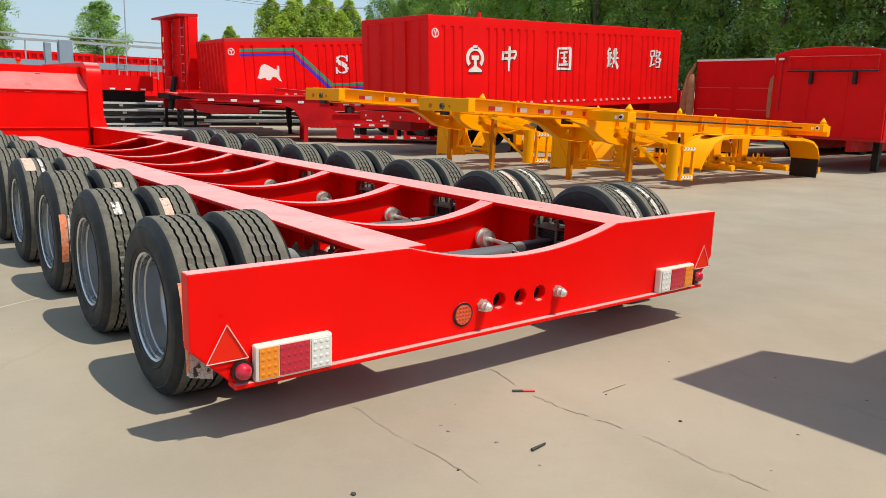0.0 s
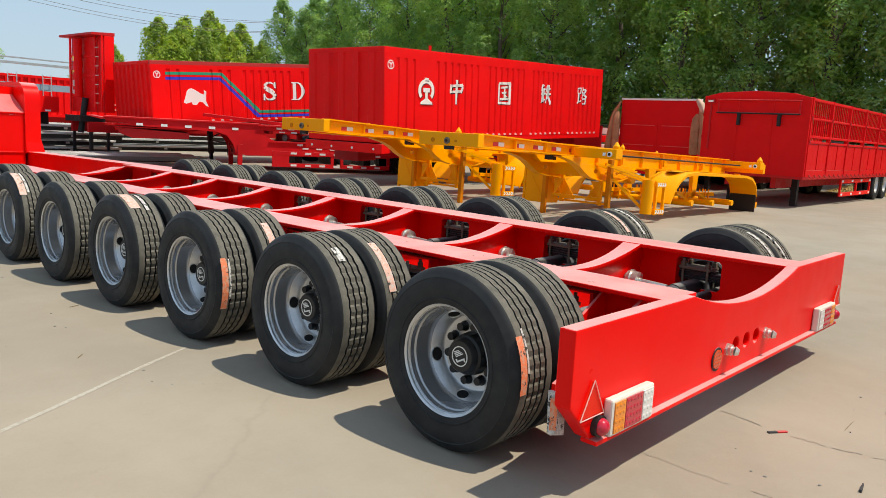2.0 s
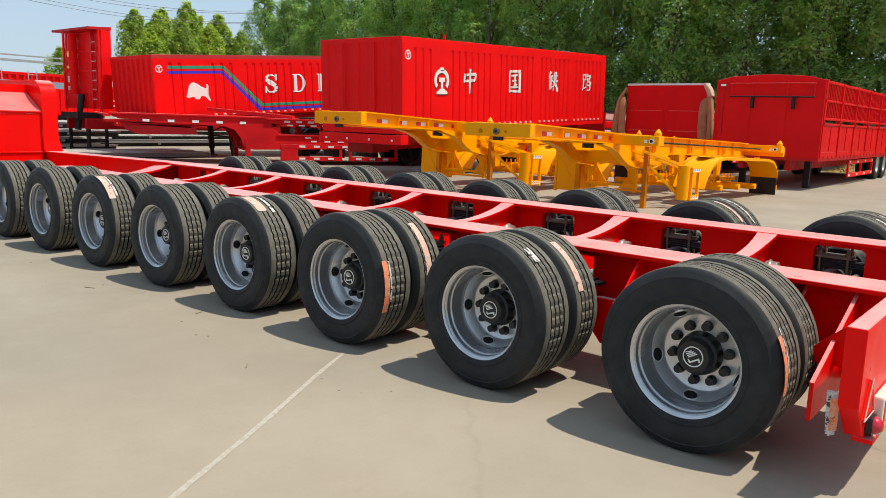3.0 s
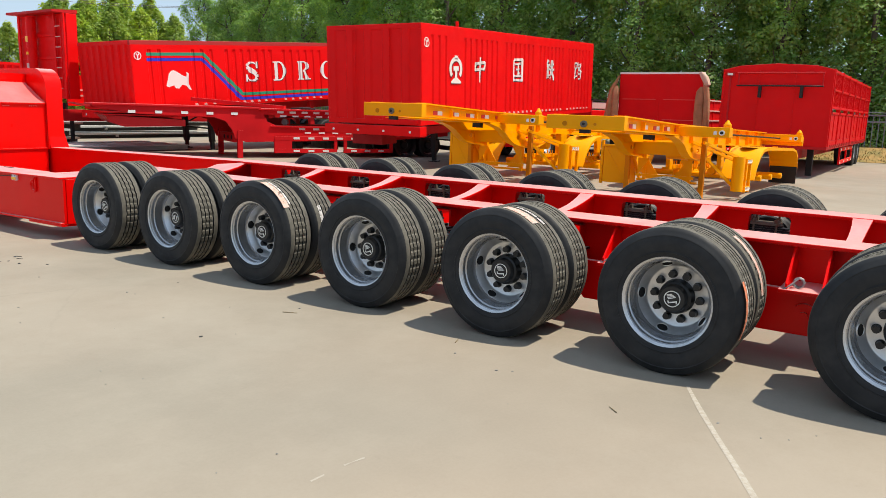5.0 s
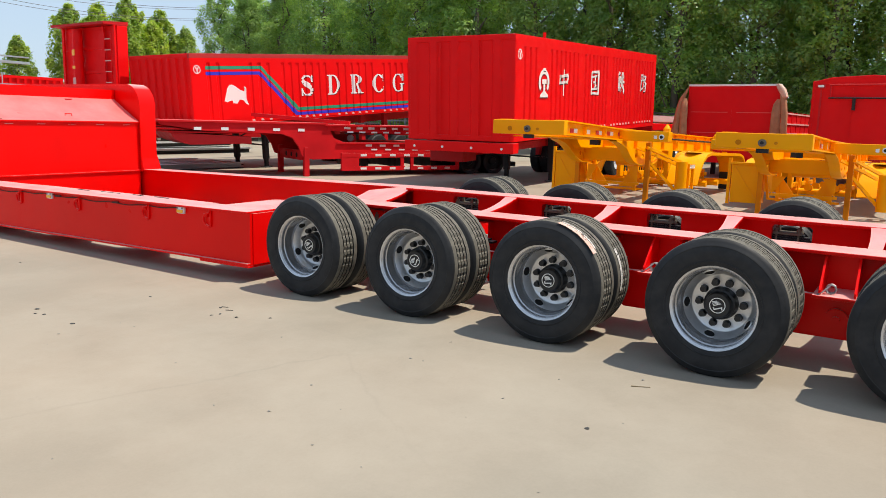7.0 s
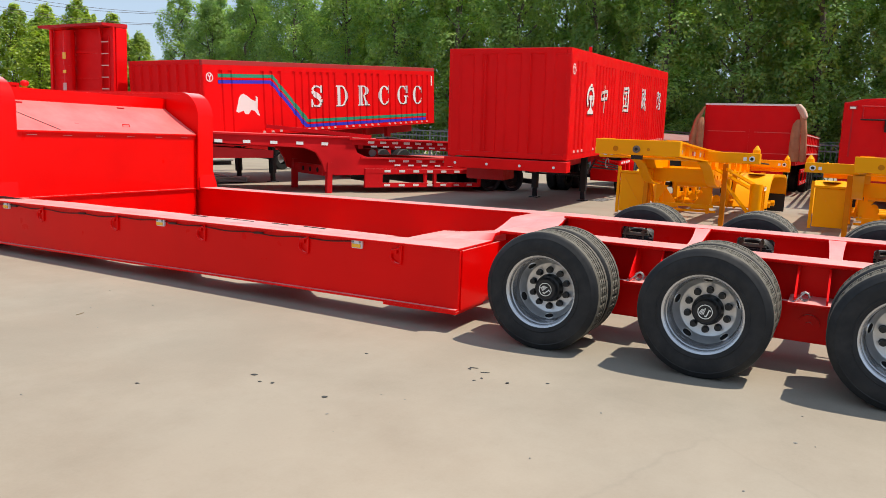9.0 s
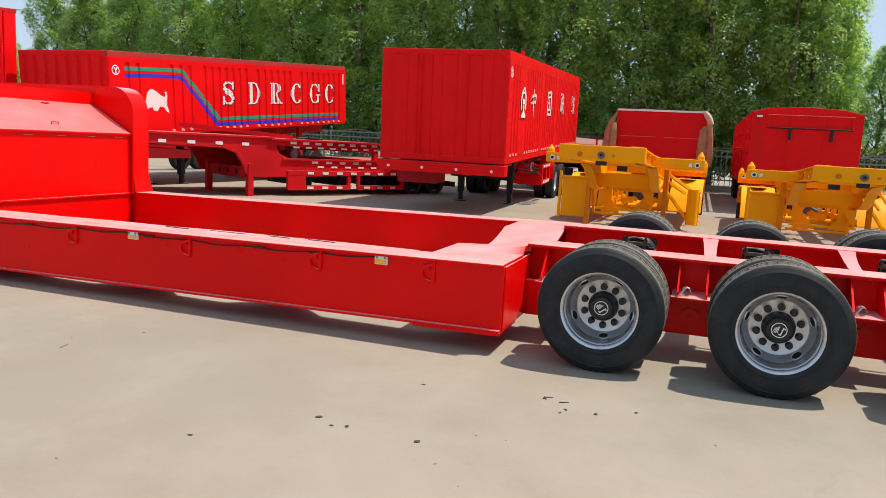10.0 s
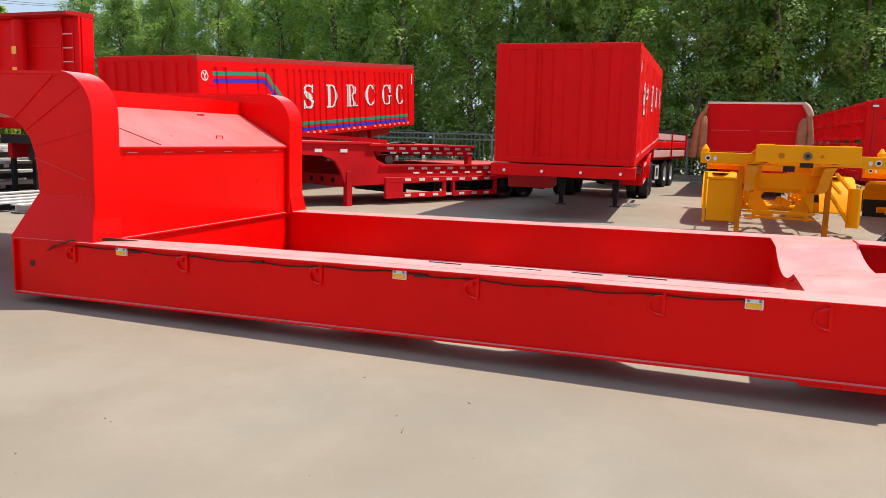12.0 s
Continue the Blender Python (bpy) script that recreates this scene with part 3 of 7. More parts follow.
def rim_mesh(outer):
    bm = B()
    prof = [(-0.150, 0.300), (-0.158, 0.312), (-0.152, 0.318), (-0.140, 0.313), (-0.132, 0.300), (-0.128, 0.293), (-0.100, 0.290), (-0.092, 0.281), (-0.015, 0.276)]
    if outer:
        prof += [(0.0, 0.272), (0.012, 0.262), (0.072, 0.228), (0.084, 0.220), (0.087, 0.214), (0.087, 0.105)]
        lathe(bm, prof, 64)
        lathe(bm, [(0.0, 0.277), (0.10, 0.262), (0.125, 0.29), (0.150, 0.318), (0.146, 0.30)], 48)
    else:
        lathe(bm, prof + [(0.12, 0.27), (0.15, 0.318)], 48)
        lathe(bm, [(-0.09, 0.275), (-0.05, 0.22), (-0.045, 0.10)], 40)
    # faces inside the barrel take the darker, shaded grey
    for f in bm.faces:
        c = f.calc_center_median()
        f.material_index = 1 if -0.13 < c.x < 0.012 and math.hypot(c.y, c.z) > 0.262 else 0
    return bm


def make_wheel(outer):
    name = "wheel" if outer else "inner_wheel"
    w = part(name, rim_mesh(outer), [SILVER, SHADED_BARREL], lowbed, "silver steel wheel" if outer else "", smooth=35)
    tyre = part("tyre", tyre_mesh(), [RUBBER, TREAD], w, smooth=28)
    if outer:
        hub = part("hub_cap", lathe(B(), [(0.087, 0.124), (0.05, 0.120), (0.018, 0.114), (0.010, 0.100), (-0.022, 0.094), (-0.030, 0.086), (-0.030, 0.0)], 32), BLACK, w, "black hub cap with a pale ring emblem", smooth=35)
        bm = lathe(B(), [(-0.0302, 0.058), (-0.033, 0.058), (-0.033, 0.052), (-0.0302, 0.052)], 28)
        for y, z0, z1 in ((0.036, -0.018, 0.016), (0.026, -0.022, 0.022), (0.016, -0.024, 0.026), (0.006, -0.024, 0.030)):
            prism(bm, [(y + 0.010, z0), (y + 0.004, z0), (y - 0.010, z1), (y - 0.004, z1)], 0, -0.033, -0.0302)
        prism(bm, [(0.004, -0.036), (-0.016, -0.040), (-0.032, 0.012), (-0.043, 0.006), (-0.046, 0.014), (-0.026, 0.024), (-0.010, -0.030), (0.002, -0.028)], 0, -0.033, -0.0302)
        part("emblem", bm, WHITE, w, "plain pale ring and bars")
        nut = None
        for i in range(10):
            a = 2 * math.pi * (i + 0.5) / 10
            y, z = 0.160 * math.cos(a), 0.160 * math.sin(a)
            if nut is None:
                b = rod(B(), (0.087, 0, 0), (0.078, 0, 0), 0.030, 12)
                rod(b, (0.078, 0, 0), (0.040, 0, 0), 0.026, 12, 0.023)
                nut = part("lug_nut", b, BLACK, w, "black capped lug nut", at=(0, y, z), smooth=40)
            else:
                again(nut, w, (0, y, z))
        hole = None
        for i in range(5):
            a = 2 * math.pi * (i + 0.2) / 5
            if hole is None:
                # black disc over the closed rim paints the shade inside each hand hole
                b = B()
                strip(b, [[(-0.004, 0.030 * math.cos(t) * k, 0.038 * math.sin(t) * k) for t in [2 * math.pi * q / 18 for q in range(19)]] for k in (1.0, 0.0)])
                b.transform(Matrix.Rotation(radians(60.5), 4, "Z"))
                hole = part("hand_hole", b, HOLE, w, "black oval disc drawn as the unlit hand hole", at=(0, 0, 0))
                b = B()
                ts = [2 * math.pi * q / 18 for q in range(19)]
                strip(b, [[(h, 0.030 * math.cos(t) * k, 0.038 * math.sin(t) * k) for t in ts] for h, k in ((0.0, 1.22), (-0.008, 1.08), (-0.002, 0.96))])
                b.transform(Matrix.Rotation(radians(60.5), 4, "Z"))
                lip = part("hole_lip", b, SILVER, w, smooth=50)
                lip.matrix_basis = Matrix.Rotation(a, 4, "X") @ Matrix.Translation((K * 0.042, K * 0.245, 0))
            else:
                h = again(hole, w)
                again(lip, w).matrix_basis = h.matrix_basis = Matrix.Rotation(a, 4, "X") @ Matrix.Translation((K * 0.042, K * 0.245, 0))
                continue
            hole.matrix_basis = Matrix.Rotation(a, 4, "X") @ Matrix.Translation((K * 0.042, K * 0.245, 0))
    return w


OUT_X, IN_X = 1.92, 1.56
SKEW[0] = None
outer_wheel, inner_wheel = make_wheel(True), make_wheel(False)
SKEW[0] = REAR_SKEW


def wheel_spot(x, y):
    f = (x + 1.93) / 3.86
    return Matrix.Translation((K * (x + REAR_SKEW[0] * f), K * (y + REAR_SKEW[1] * f), K * HUB_Z))


spin = random.Random(5)
for s in (-1, 1):
    for k, h in enumerate(HUBS):
        mo = wheel_spot(s * OUT_X, h) @ Matrix.Rotation(0 if s < 0 else math.pi, 4, "Z") @ Matrix.Rotation(radians(spin.uniform(0, 72)), 4, "X")
        mi = wheel_spot(s * IN_X, h) @ Matrix.Rotation(0 if s < 0 else math.pi, 4, "Z")
        if s < 0 and k == 0:
            outer_wheel.matrix_basis, inner_wheel.matrix_basis = mo, mi
        else:
            copy_thing(outer_wheel, mo)
            copy_thing(inner_wheel, mi)


# paper labels wrapped on treads: side, axle, outer or inner, middle angle, length in degrees, sideways, width, colour
def tread_label(s, k, x, mid, arc, width, m, label):
    r = 0.5150
    rows = []
    for i in range(7):
        a = radians(mid - arc / 2 + arc * i / 6)
        rows.append([(s * (x + dx), HUBS[k] - r * math.sin(a), HUB_Z + r * math.cos(a)) for dx in (-width / 2, width / 2)])
    part("tread_label", strip(B(), rows), m, lowbed, label)


LABELS = [
    (0, OUT_X + 0.115, 80, 34, 0.05, STICKER, "orange paper label"),
    (0, OUT_X + 0.078, 72, 26, 0.014, WHITELABEL, "torn white paper label"),
    (1, IN_X + 0.06, 50, 44, 0.06, PINKLABEL, "faded pink paper label"),
    (1, OUT_X + 0.02, 36, 14, 0.05, WHITELABEL, "torn white paper label"),
    (2, OUT_X + 0.115, 88, 44, 0.05, STICKER, "orange paper label"),
    (2, OUT_X + 0.075, 84, 34, 0.016, WHITELABEL, "torn white paper label"),
    (2, IN_X + 0.02, 60, 52, 0.06, PINKLABEL, "faded pink paper label"),
    (3, OUT_X + 0.06, 20, 32, 0.09, PINKLABEL, "faded pink paper label"),
    (3, OUT_X - 0.04, 24, 30, 0.028, WHITELABEL, "torn white paper label"),
    (5, OUT_X + 0.10, 34, 44, 0.07, PINKLABEL, "faded pink paper label"),
    (5, OUT_X + 0.045, 32, 40, 0.022, WHITELABEL, "torn white paper label"),
    (5, IN_X + 0.06, 78, 40, 0.04, WHITELABEL, "torn white paper label"),
]
for k, x, mid, arc, w, m, lab in LABELS:
    tread_label(-1, k, x, mid, arc, w, m, lab)
for k, mid in ((0, 40), (1, 30)):
    tread_label(1, k, OUT_X - 0.02, mid, 50, 0.04, WHITELABEL, "torn white paper label")
    tread_label(1, k, IN_X + 0.06, mid, 40, 0.05, PINKLABEL if k else WHITELABEL, "faded paper label")

# ---- low deck: two box rails, bowed plate behind, floor open between ----
REAR, FRONT, HALF, INNER = 11.25, 19.55, 2.03, 1.66


def rail_z(y):
    return 0.785 - 0.0125 * (y - REAR)


def rail_low(y):
    return 0.195 - 0.0125 * (y - REAR)


for s in (-1, 1):
    def sloped(x0, x1, lo, hi, y0=REAR, y1=FRONT):
        bm = B()
        c = [(x, y, f(y)) for x in (x0, x1) for y in (y0, y1) for f in (lo, hi)]
        v = [bm.verts.new(p) for p in c]
        for f in ((0, 1, 3, 2), (4, 6, 7, 5), (0, 4, 5, 1), (2, 3, 7, 6), (0, 2, 6, 4), (1, 5, 7, 3)):
            bm.faces.new([v[i] for i in f])
        return bm

    rail = part("deck_rail", sloped(s * 1.985, s * 1.955, lambda y: rail_low(y) + 0.02, lambda y: rail_z(y) - 0.025), RED, lowbed)
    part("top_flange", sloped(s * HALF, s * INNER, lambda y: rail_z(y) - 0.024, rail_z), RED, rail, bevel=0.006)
    part("bottom_flange", sloped(s * HALF, s * 1.56, rail_low, lambda y: rail_low(y) + 0.022), RED, rail, bevel=0.005)
    part("inner_web", sloped(s * 1.715, s * 1.690, lambda y: rail_low(y) + 0.023, lambda y: rail_z(y) - 0.025, 11.95), RED, rail)
    part("end_web", box(B(), min(s * 1.95, s * 0.98), max(s * 1.95, s * 0.98), REAR - 0.012, REAR + 0.012, 0.20, 0.758), RED, rail)
    part("wear_pad", sloped(s * 2.02, s * 1.45, lambda y: rail_low(y) - 0.025, lambda y: rail_low(y) - 0.001, REAR, 12.05), RED, rail)
    for y in (11.94, 13.06, 14.52, 15.97, 17.41, 18.79):
        z = rail_z(y) - 0.10
        ring = part("lashing_ring", box(B(), s * 1.985, s * 2.006, -0.075, -0.045, -0.115, 0.075), RED, lowbed, "red lashing ring on a welded bar", at=(0, y, z), bevel=0.006)
        loop = [(s * 2.004, -0.05 + 0.098 * math.sin(a), -0.035 + 0.075 * math.cos(a)) for a in [math.pi * i / 10 for i in range(11)]]
        part("ring", tube(B(), [(s * 2.004, -0.06, 0.05)] + loop + [(s * 2.004, -0.06, -0.12)], 0.012, 7), RED, ring, smooth=40)
        part("ring_foot", box(B(), s * 1.985, s * 2.010, -0.02, 0.05, -0.01, 0.025), RED, ring)
    for y in (12.38, 15.15, 18.12):
        z = rail_z(y) - 0.062
        lamp = part("side_marker_lamp", box(B(), s * 1.985, s * 2.018, -0.062, 0.062, -0.040, 0.040), REFLWHITE, lowbed, "white side marker lamp with amber lens", at=(0, y, z), bevel=0.008)
        part("lens", box(B(), s * 2.017, s * 2.028, -0.052, 0.052, -0.030, 0.006), ORANGELED, lamp, bevel=0.004)
        for dy in (-0.04, 0.04):
            part("screw", rod(B(), (s * 2.017, dy, 0.024), (s * 2.024, dy, 0.024), 0.011, 8), GREASE, lamp)
    bm = B()
    n = 90
    pts = []
    for i in range(n + 1):
        y = 12.4 + 6.3 * i / n
        u = ((y - 12.42) % 2.9) / 2.9
        pts.append((s * 1.997, y, rail_z(y) - 0.045 - 0.022 * math.sin(math.pi * u) - 0.008 * math.sin(9 * y)))
    tube(bm, pts, 0.0065, 6)
    for y in (13.6, 14.9, 16.5, 17.9):
        bar(bm, (s * 2.0, y, rail_z(y) - 0.055), (s * 2.0, y + 0.12, rail_z(y) - 0.06), 0.02, 0.022)
    part("cable", bm, CABLE, lowbed, "dark wiring taped along the rail")

    part("end_plate", box(B(), min(s * 1.95, s * 2.02), max(s * 1.95, s * 2.02), FRONT - 0.02, FRONT + 0.004, rail_low(FRONT), rail_z(FRONT)), RED, rail)

# loose wire ends hanging over the flange at the front
bunch = None
for k in range(3):
    d = 0.012 * k
    z = rail_z(18.7)
    pts = [(-1.74, 18.16 + d, z + 0.012), (-1.86, 18.42, z + 0.014 + d), (-1.97, 18.62 + d, z + 0.016), (-2.03, 18.76, z + 0.008), (-2.035, 18.84 + d, z - 0.03), (-2.02, 18.93 + 2 * d, z - 0.05 - d), (-2.02, 19.00 + 3 * d, z - 0.062 - 2.2 * d)]
    bunch = part("wire_bunch" if bunch is None else "wire", tube(B(), pts, 0.006, 6), CABLE, bunch or lowbed, "loose dark wire ends over the flange" if bunch is None else "")

# inner edge of the walk-side flange, sprung up a little between the welds
bm = B()
rows = [[], [], []]
for i in range(33):
    y = 12.15 + 6.3 * i / 32
    lift = (0.008 + 0.005 * abs(math.sin(y * 2.1))) * min(1.0, i / 6, (32 - i) / 6) + 0.004
    rows[0].append((-1.86, y, rail_z(y) + 0.002)), rows[1].append((-1.655, y, rail_z(y) + lift)), rows[2].append((-1.655, y, rail_z(y) - 0.02))
strip(bm, rows)
edge = part("sprung_edge", bm, RED, lowbed)
# thin black bars paint the shadows of gaps along the flange edge
for ya, yb in ((15.0, 14.7), (14.45, 14.0), (13.75, 13.5), (13.3, 13.0)):
    part("open_seam", bar(B(), (-1.70, ya, rail_z(ya) + 0.012), (-1.72, yb, rail_z(yb) + 0.011), 0.012, 0.012), BLACKSTEEL, edge)

# flat cross beams low between the rails, flared where they meet them
for y in (13.70, 15.45, 17.20):
    poly = [(-1.60, y - 0.62), (-1.25, y - 0.16), (1.60, y - 0.16), (1.60, y + 0.16), (-1.25, y + 0.16), (-1.60, y + 0.62)]
    part("deck_cross_beam", prism(B(), poly, 2, rail_low(y) + 0.001, rail_low(y) + 0.021), RED, lowbed)

# bowed plate that joins the deck to the rear frame
xs = [-INNER + 2 * INNER * i / 40 for i in range(41)]
bm = B()
rows = []
for y, lift in ((12.02, 0.0), (11.72, 0.012), (11.42, 0.05), (11.245, 0.070)):
    rows.append([(x, y, rail_z(y) + (lift if abs(x) < 1.25 else 0) - dip(x, 0.9, 0.15)) for x in xs])
strip(bm, rows)
strip(bm, [[(x, y, z - 0.03) for x, y, z in row] for row in rows])
strip(bm, [rows[0], [(x, y, z - 0.03) for x, y, z in rows[0]]])
strip(bm, [rows[-1], [(x, y, z - 0.03) for x, y, z in rows[-1]]])
part("bowed_plate", bm, RED, lowbed, smooth=30)
part("deck_cross_web", prism(B(), [(-1.69, 0.22), (1.69, 0.22), (1.69, 0.73)] + [(x, rail_z(12.0) - 0.031 - dip(x, 0.9, 0.15)) for x in reversed(xs)] + [(-1.69, 0.73)], 1, 11.96, 11.99), RED, lowbed)

# ---- gooseneck ----
SKEW[0] = NECK_SKEW
ARM_IN, ARM_OUT, ARM_Y, WALL_Y = 1.60, 1.93, 18.56, 18.60
CY, CZ, RY, RZ = 18.96, 1.95, 0.40, 0.40
back = [(ARM_Y, 0.66), (ARM_Y, CZ)] + [(CY - RY * math.cos(t), CZ + RZ * math.sin(t)) for t in [math.pi / 2 * i / 12 for i in range(1, 13)]] + [(24.2, 2.37)]
front = [(24.2, 1.96), (19.95, 1.96), (19.78, 1.95), (19.62, 1.905), (19.49, 1.82), (19.395, 1.70), (19.34, 1.55), (19.315, 1.40), (19.30, 1.14), (19.60, 0.66)]
for s in (-1, 1):
    arm = part("gooseneck_arm", prism(B(), back + front, 0, s * (ARM_IN + 0.02), s * (ARM_OUT - 0.02)), RED, lowbed, bevel=0.008)
    bm = B()
    outer, inner = [], []
    for k, (y, z) in enumerate(back):
        ny, nz = (-1, 0) if k < 2 else ((0, 1) if k == len(back) - 1 else ((y - CY) / RY, (z - CZ) / RZ))
        outer.append([(s * ARM_IN, y + 0.03 * ny, z + 0.03 * nz), (s * (ARM_OUT + 0.01), y + 0.03 * ny, z + 0.03 * nz)])
        inner.append([(s * ARM_IN, y - 0.004 * ny, z - 0.004 * nz), (s * (ARM_OUT + 0.01), y - 0.004 * ny, z - 0.004 * nz)])
    vo = [[bm.verts.new(p) for p in row] for row in outer]
    vi = [[bm.verts.new(p) for p in row] for row in inner]
    for k in range(len(back) - 1):
        bm.faces.new((vo[k][0], vo[k][1], vo[k + 1][1], vo[k + 1][0]))
        bm.faces.new((vi[k][0], vi[k + 1][0], vi[k + 1][1], vi[k][1]))
        bm.faces.new((vo[k][0], vo[k + 1][0], vi[k + 1][0], vi[k][0]))
        bm.faces.new((vo[k][1], vi[k][1], vi[k + 1][1], vo[k + 1][1]))
    bm.faces.new((vo[0][0], vi[0][0], vi[0][1], vo[0][1]))
    bm.faces.new((vo[-1][0], vo[-1][1], vi[-1][1], vi[-1][0]))
    part("curved_flange", bm, RED, arm, smooth=35)
    for (ya, za), (yb, zb) in (((18.66, 1.30), (19.33, 1.50)), ((18.60, 1.80), (19.36, 1.62)), ((18.72, 2.22), (19.45, 1.78)), ((19.05, 2.33), (19.60, 1.90)), ((20.2, 2.34), (20.2, 1.98)), ((20.2, 2.08), (23.9, 2.08))):
        part("weld_seam", bar(B(), (s * (ARM_OUT - 0.016), ya, za), (s * (ARM_OUT - 0.016), yb, zb), 0.012, 0.012), RED, arm)
    bm = B()
    a = [(s * 1.915, ARM_Y, 1.14), (s * 1.915, 19.30, 1.14)]
    b = [(s * 2.015, 18.50, 0.69), (s * 2.015, 19.61, 0.68)]
    c = [(s * 1.62, ARM_Y, 1.14), (s * 1.62, 19.30, 1.14)]
    d = [(s * 1.62, 18.50, 0.69), (s * 1.62, 19.61, 0.68)]
    strip(bm, [c, a, b, d])
    for i in (0, 1):
        bm.faces.new([bm.verts.new(p[i]) for p in (a, b, d, c)])
    part("flared_foot", bm, RED, arm)
    # dark disc painted as the shade in a small access hole
    part("access_hole", rod(B(), (s * 1.984, 19.35, 0.42), (s * 1.990, 19.35, 0.42), 0.034, 16), CABLE, arm)
wall = part("gooseneck_wall", box(B(), -1.61, 1.61, WALL_Y, WALL_Y + 0.03, 0.12, 1.62), RED, lowbed)
part("crease_strip", box(B(), -1.64, 1.64, WALL_Y - 0.028, WALL_Y - 0.001, 0.665, 0.685), RED, wall)
hatch = part("sloped_hatch", prism(B(), [(WALL_Y - 0.03, 1.615), (WALL_Y - 0.03, 1.64), (19.37, 2.075), (19.37, 2.045)], 0, -1.60, 1.60), RED, lowbed, "sloped red hatch plate with dusty, sky-paled top")


def on_hatch(y, lift=0.0):
    return 1.642 + (y - WALL_Y + 0.03) * 0.5425 + lift


part("hatch_handle", tube(B(), [(0.24, 18.74, on_hatch(18.74)), (0.24, 18.75, on_hatch(18.74, 0.035)), (0.36, 18.75, on_hatch(18.74, 0.035)), (0.36, 18.74, on_hatch(18.74))], 0.008, 6), RED, hatch)
for x in (-1.12, 0.62):
    part("hatch_hinge", box(B(), x - 0.06, x + 0.06, 19.28, 19.32, on_hatch(19.3, -0.01), on_hatch(19.3, 0.012)), DARKRED, hatch)
part("hatch_seam", bar(B(), (-1.56, 19.34, on_hatch(19.34)), (-0.92, WALL_Y, on_hatch(WALL_Y)), 0.022, 0.008), BLACKSTEEL, hatch)
for i in range(6):
    x = -1.35 + 0.54 * i
    part("weld_mark", box(B(), x - 0.07, x + 0.07, WALL_Y - 0.006, WALL_Y - 0.001, 1.574, 1.580), PALEPAINT, wall)
part("neck_back_wall", box(B(), -1.61, 1.61, 19.37, 19.40, 2.02, 2.26), RED, lowbed)
part("neck_top", box(B(), -1.61, 1.61, 19.40, 24.2, 2.235, 2.262), RED, lowbed)
part("neck_underside", box(B(), -1.61, 1.61, 19.45, 24.2, 1.97, 2.0), RED, lowbed)
for x, y in ((-0.62, 21.1), (0.62, 21.95)):
    pipe = part("capped_pipe", rod(B(), (x, y, 2.262), (x, y, 2.40), 0.045, 14), SHADED_RUST, lowbed, "rusty pipe stub with a red cap", smooth=40)
    bm = B()
    bmesh.ops.create_uvsphere(bm, u_segments=14, v_segments=8, radius=0.075)
    for v in bm.verts:
        v.co.z = v.co.z * 0.8 + 2.45
        v.co.x, v.co.y = v.co.x + x, v.co.y + y
    part("cap", bm, BOXRED, pipe, smooth=60)
part("neck_front", box(B(), -1.93, 1.93, 24.2, 24.25, 1.96, 2.37), RED, lowbed)
part("deck_front_web", box(B(), -1.95, 1.95, FRONT - 0.03, FRONT, 0.11, 0.655), RED, lowbed)
part("deck_front_top", box(B(), -1.65, 1.65, 18.64, FRONT, 0.64, 0.665), RED, lowbed)
SKEW[0] = None


# ---- corrugated box bodies ----
def corrugated(bm, length, z0, z1, pitch, depth, flip=1, across=False):
    """A ribbed sheet along x at y=0 (or along y at x=0): flat bands between raised ribs."""
    pts = []
    n = max(1, round(length / pitch))
    p = length / n
    for i in range(n):
        a = i * p
        for u, d in ((0.0, 0), (0.52, 0), (0.60, 1), (0.92, 1)):
            pts.append((a + u * p, d * depth * flip))
    pts.append((length, 0))
    rows = [[((d, a, z) if across else (a, d, z)) for a, d in pts] for z in (z0, z1)]
    return strip(bm, rows)


FACE, GROOVE = -0.048, -0.010  # outer face of a pressed side sheet and the bottom of its grooves


def groove_list(panels, pitch=0.345):
    """Left edges of the pressed grooves: groups of them between plain upright bands."""
    out = []
    for a, b in panels:
        n = max(1, round((b - a) / pitch))
        out += [a + (b - a) * (i + 0.30) / n for i in range(n)]
    return out


STEPS = ((0.0, FACE), (0.035, GROOVE), (0.125, GROOVE), (0.160, FACE))


def face_y(grooves, x):
    for g in grooves:
        if g <= x <= g + 0.16:
            for (a, ya), (b, yb) in zip(STEPS, STEPS[1:]):
                if a <= x - g <= b:
                    return ya + (yb - ya) * (x - g - a) / (b - a)
    return FACE


def pressed_sheet(length, z0, z1, grooves):
    """Side sheet with grooves pressed in between a plain top band and a plain bottom band, closed by slopes."""
    xs = [0.0]
    for g in grooves:
        xs += [g + a for a, y in STEPS]
    xs.append(length)
    rows = []
    for z, k in ((z0, 0), (z0 + 0.02, 0), (z0 + 0.07, 1), (z1 - 0.17, 1), (z1 - 0.14, 0), (z1, 0)):
        rows.append([(x, FACE + k * (face_y(grooves, x) - FACE), z) for x in xs])
    return strip(B(), rows)


def painted(name, polys, m, parent, label, grooves, lift=0.004):
    """Flat painted shapes, given as outlines in x and z, laid over the pressed sheet and into its grooves."""
    bm = B()
    for k, poly in enumerate(polys):
        bm.faces.new([bm.verts.new((x, -0.0006 * k, z)) for x, z in poly])
    bmesh.ops.triangulate(bm, faces=bm.faces)
    lo, hi = min(v.co.x for v in bm.verts), max(v.co.x for v in bm.verts)
    for g in grooves:
        for a, y in STEPS:
            if lo < g + a < hi:
                bmesh.ops.bisect_plane(bm, geom=bm.verts[:] + bm.edges[:] + bm.faces[:], plane_co=(g + a, 0, 0), plane_no=(1, 0, 0))
    for v in bm.verts:
        v.co.y += face_y(grooves, v.co.x) - lift
    return part(name, bm, m, parent, label)


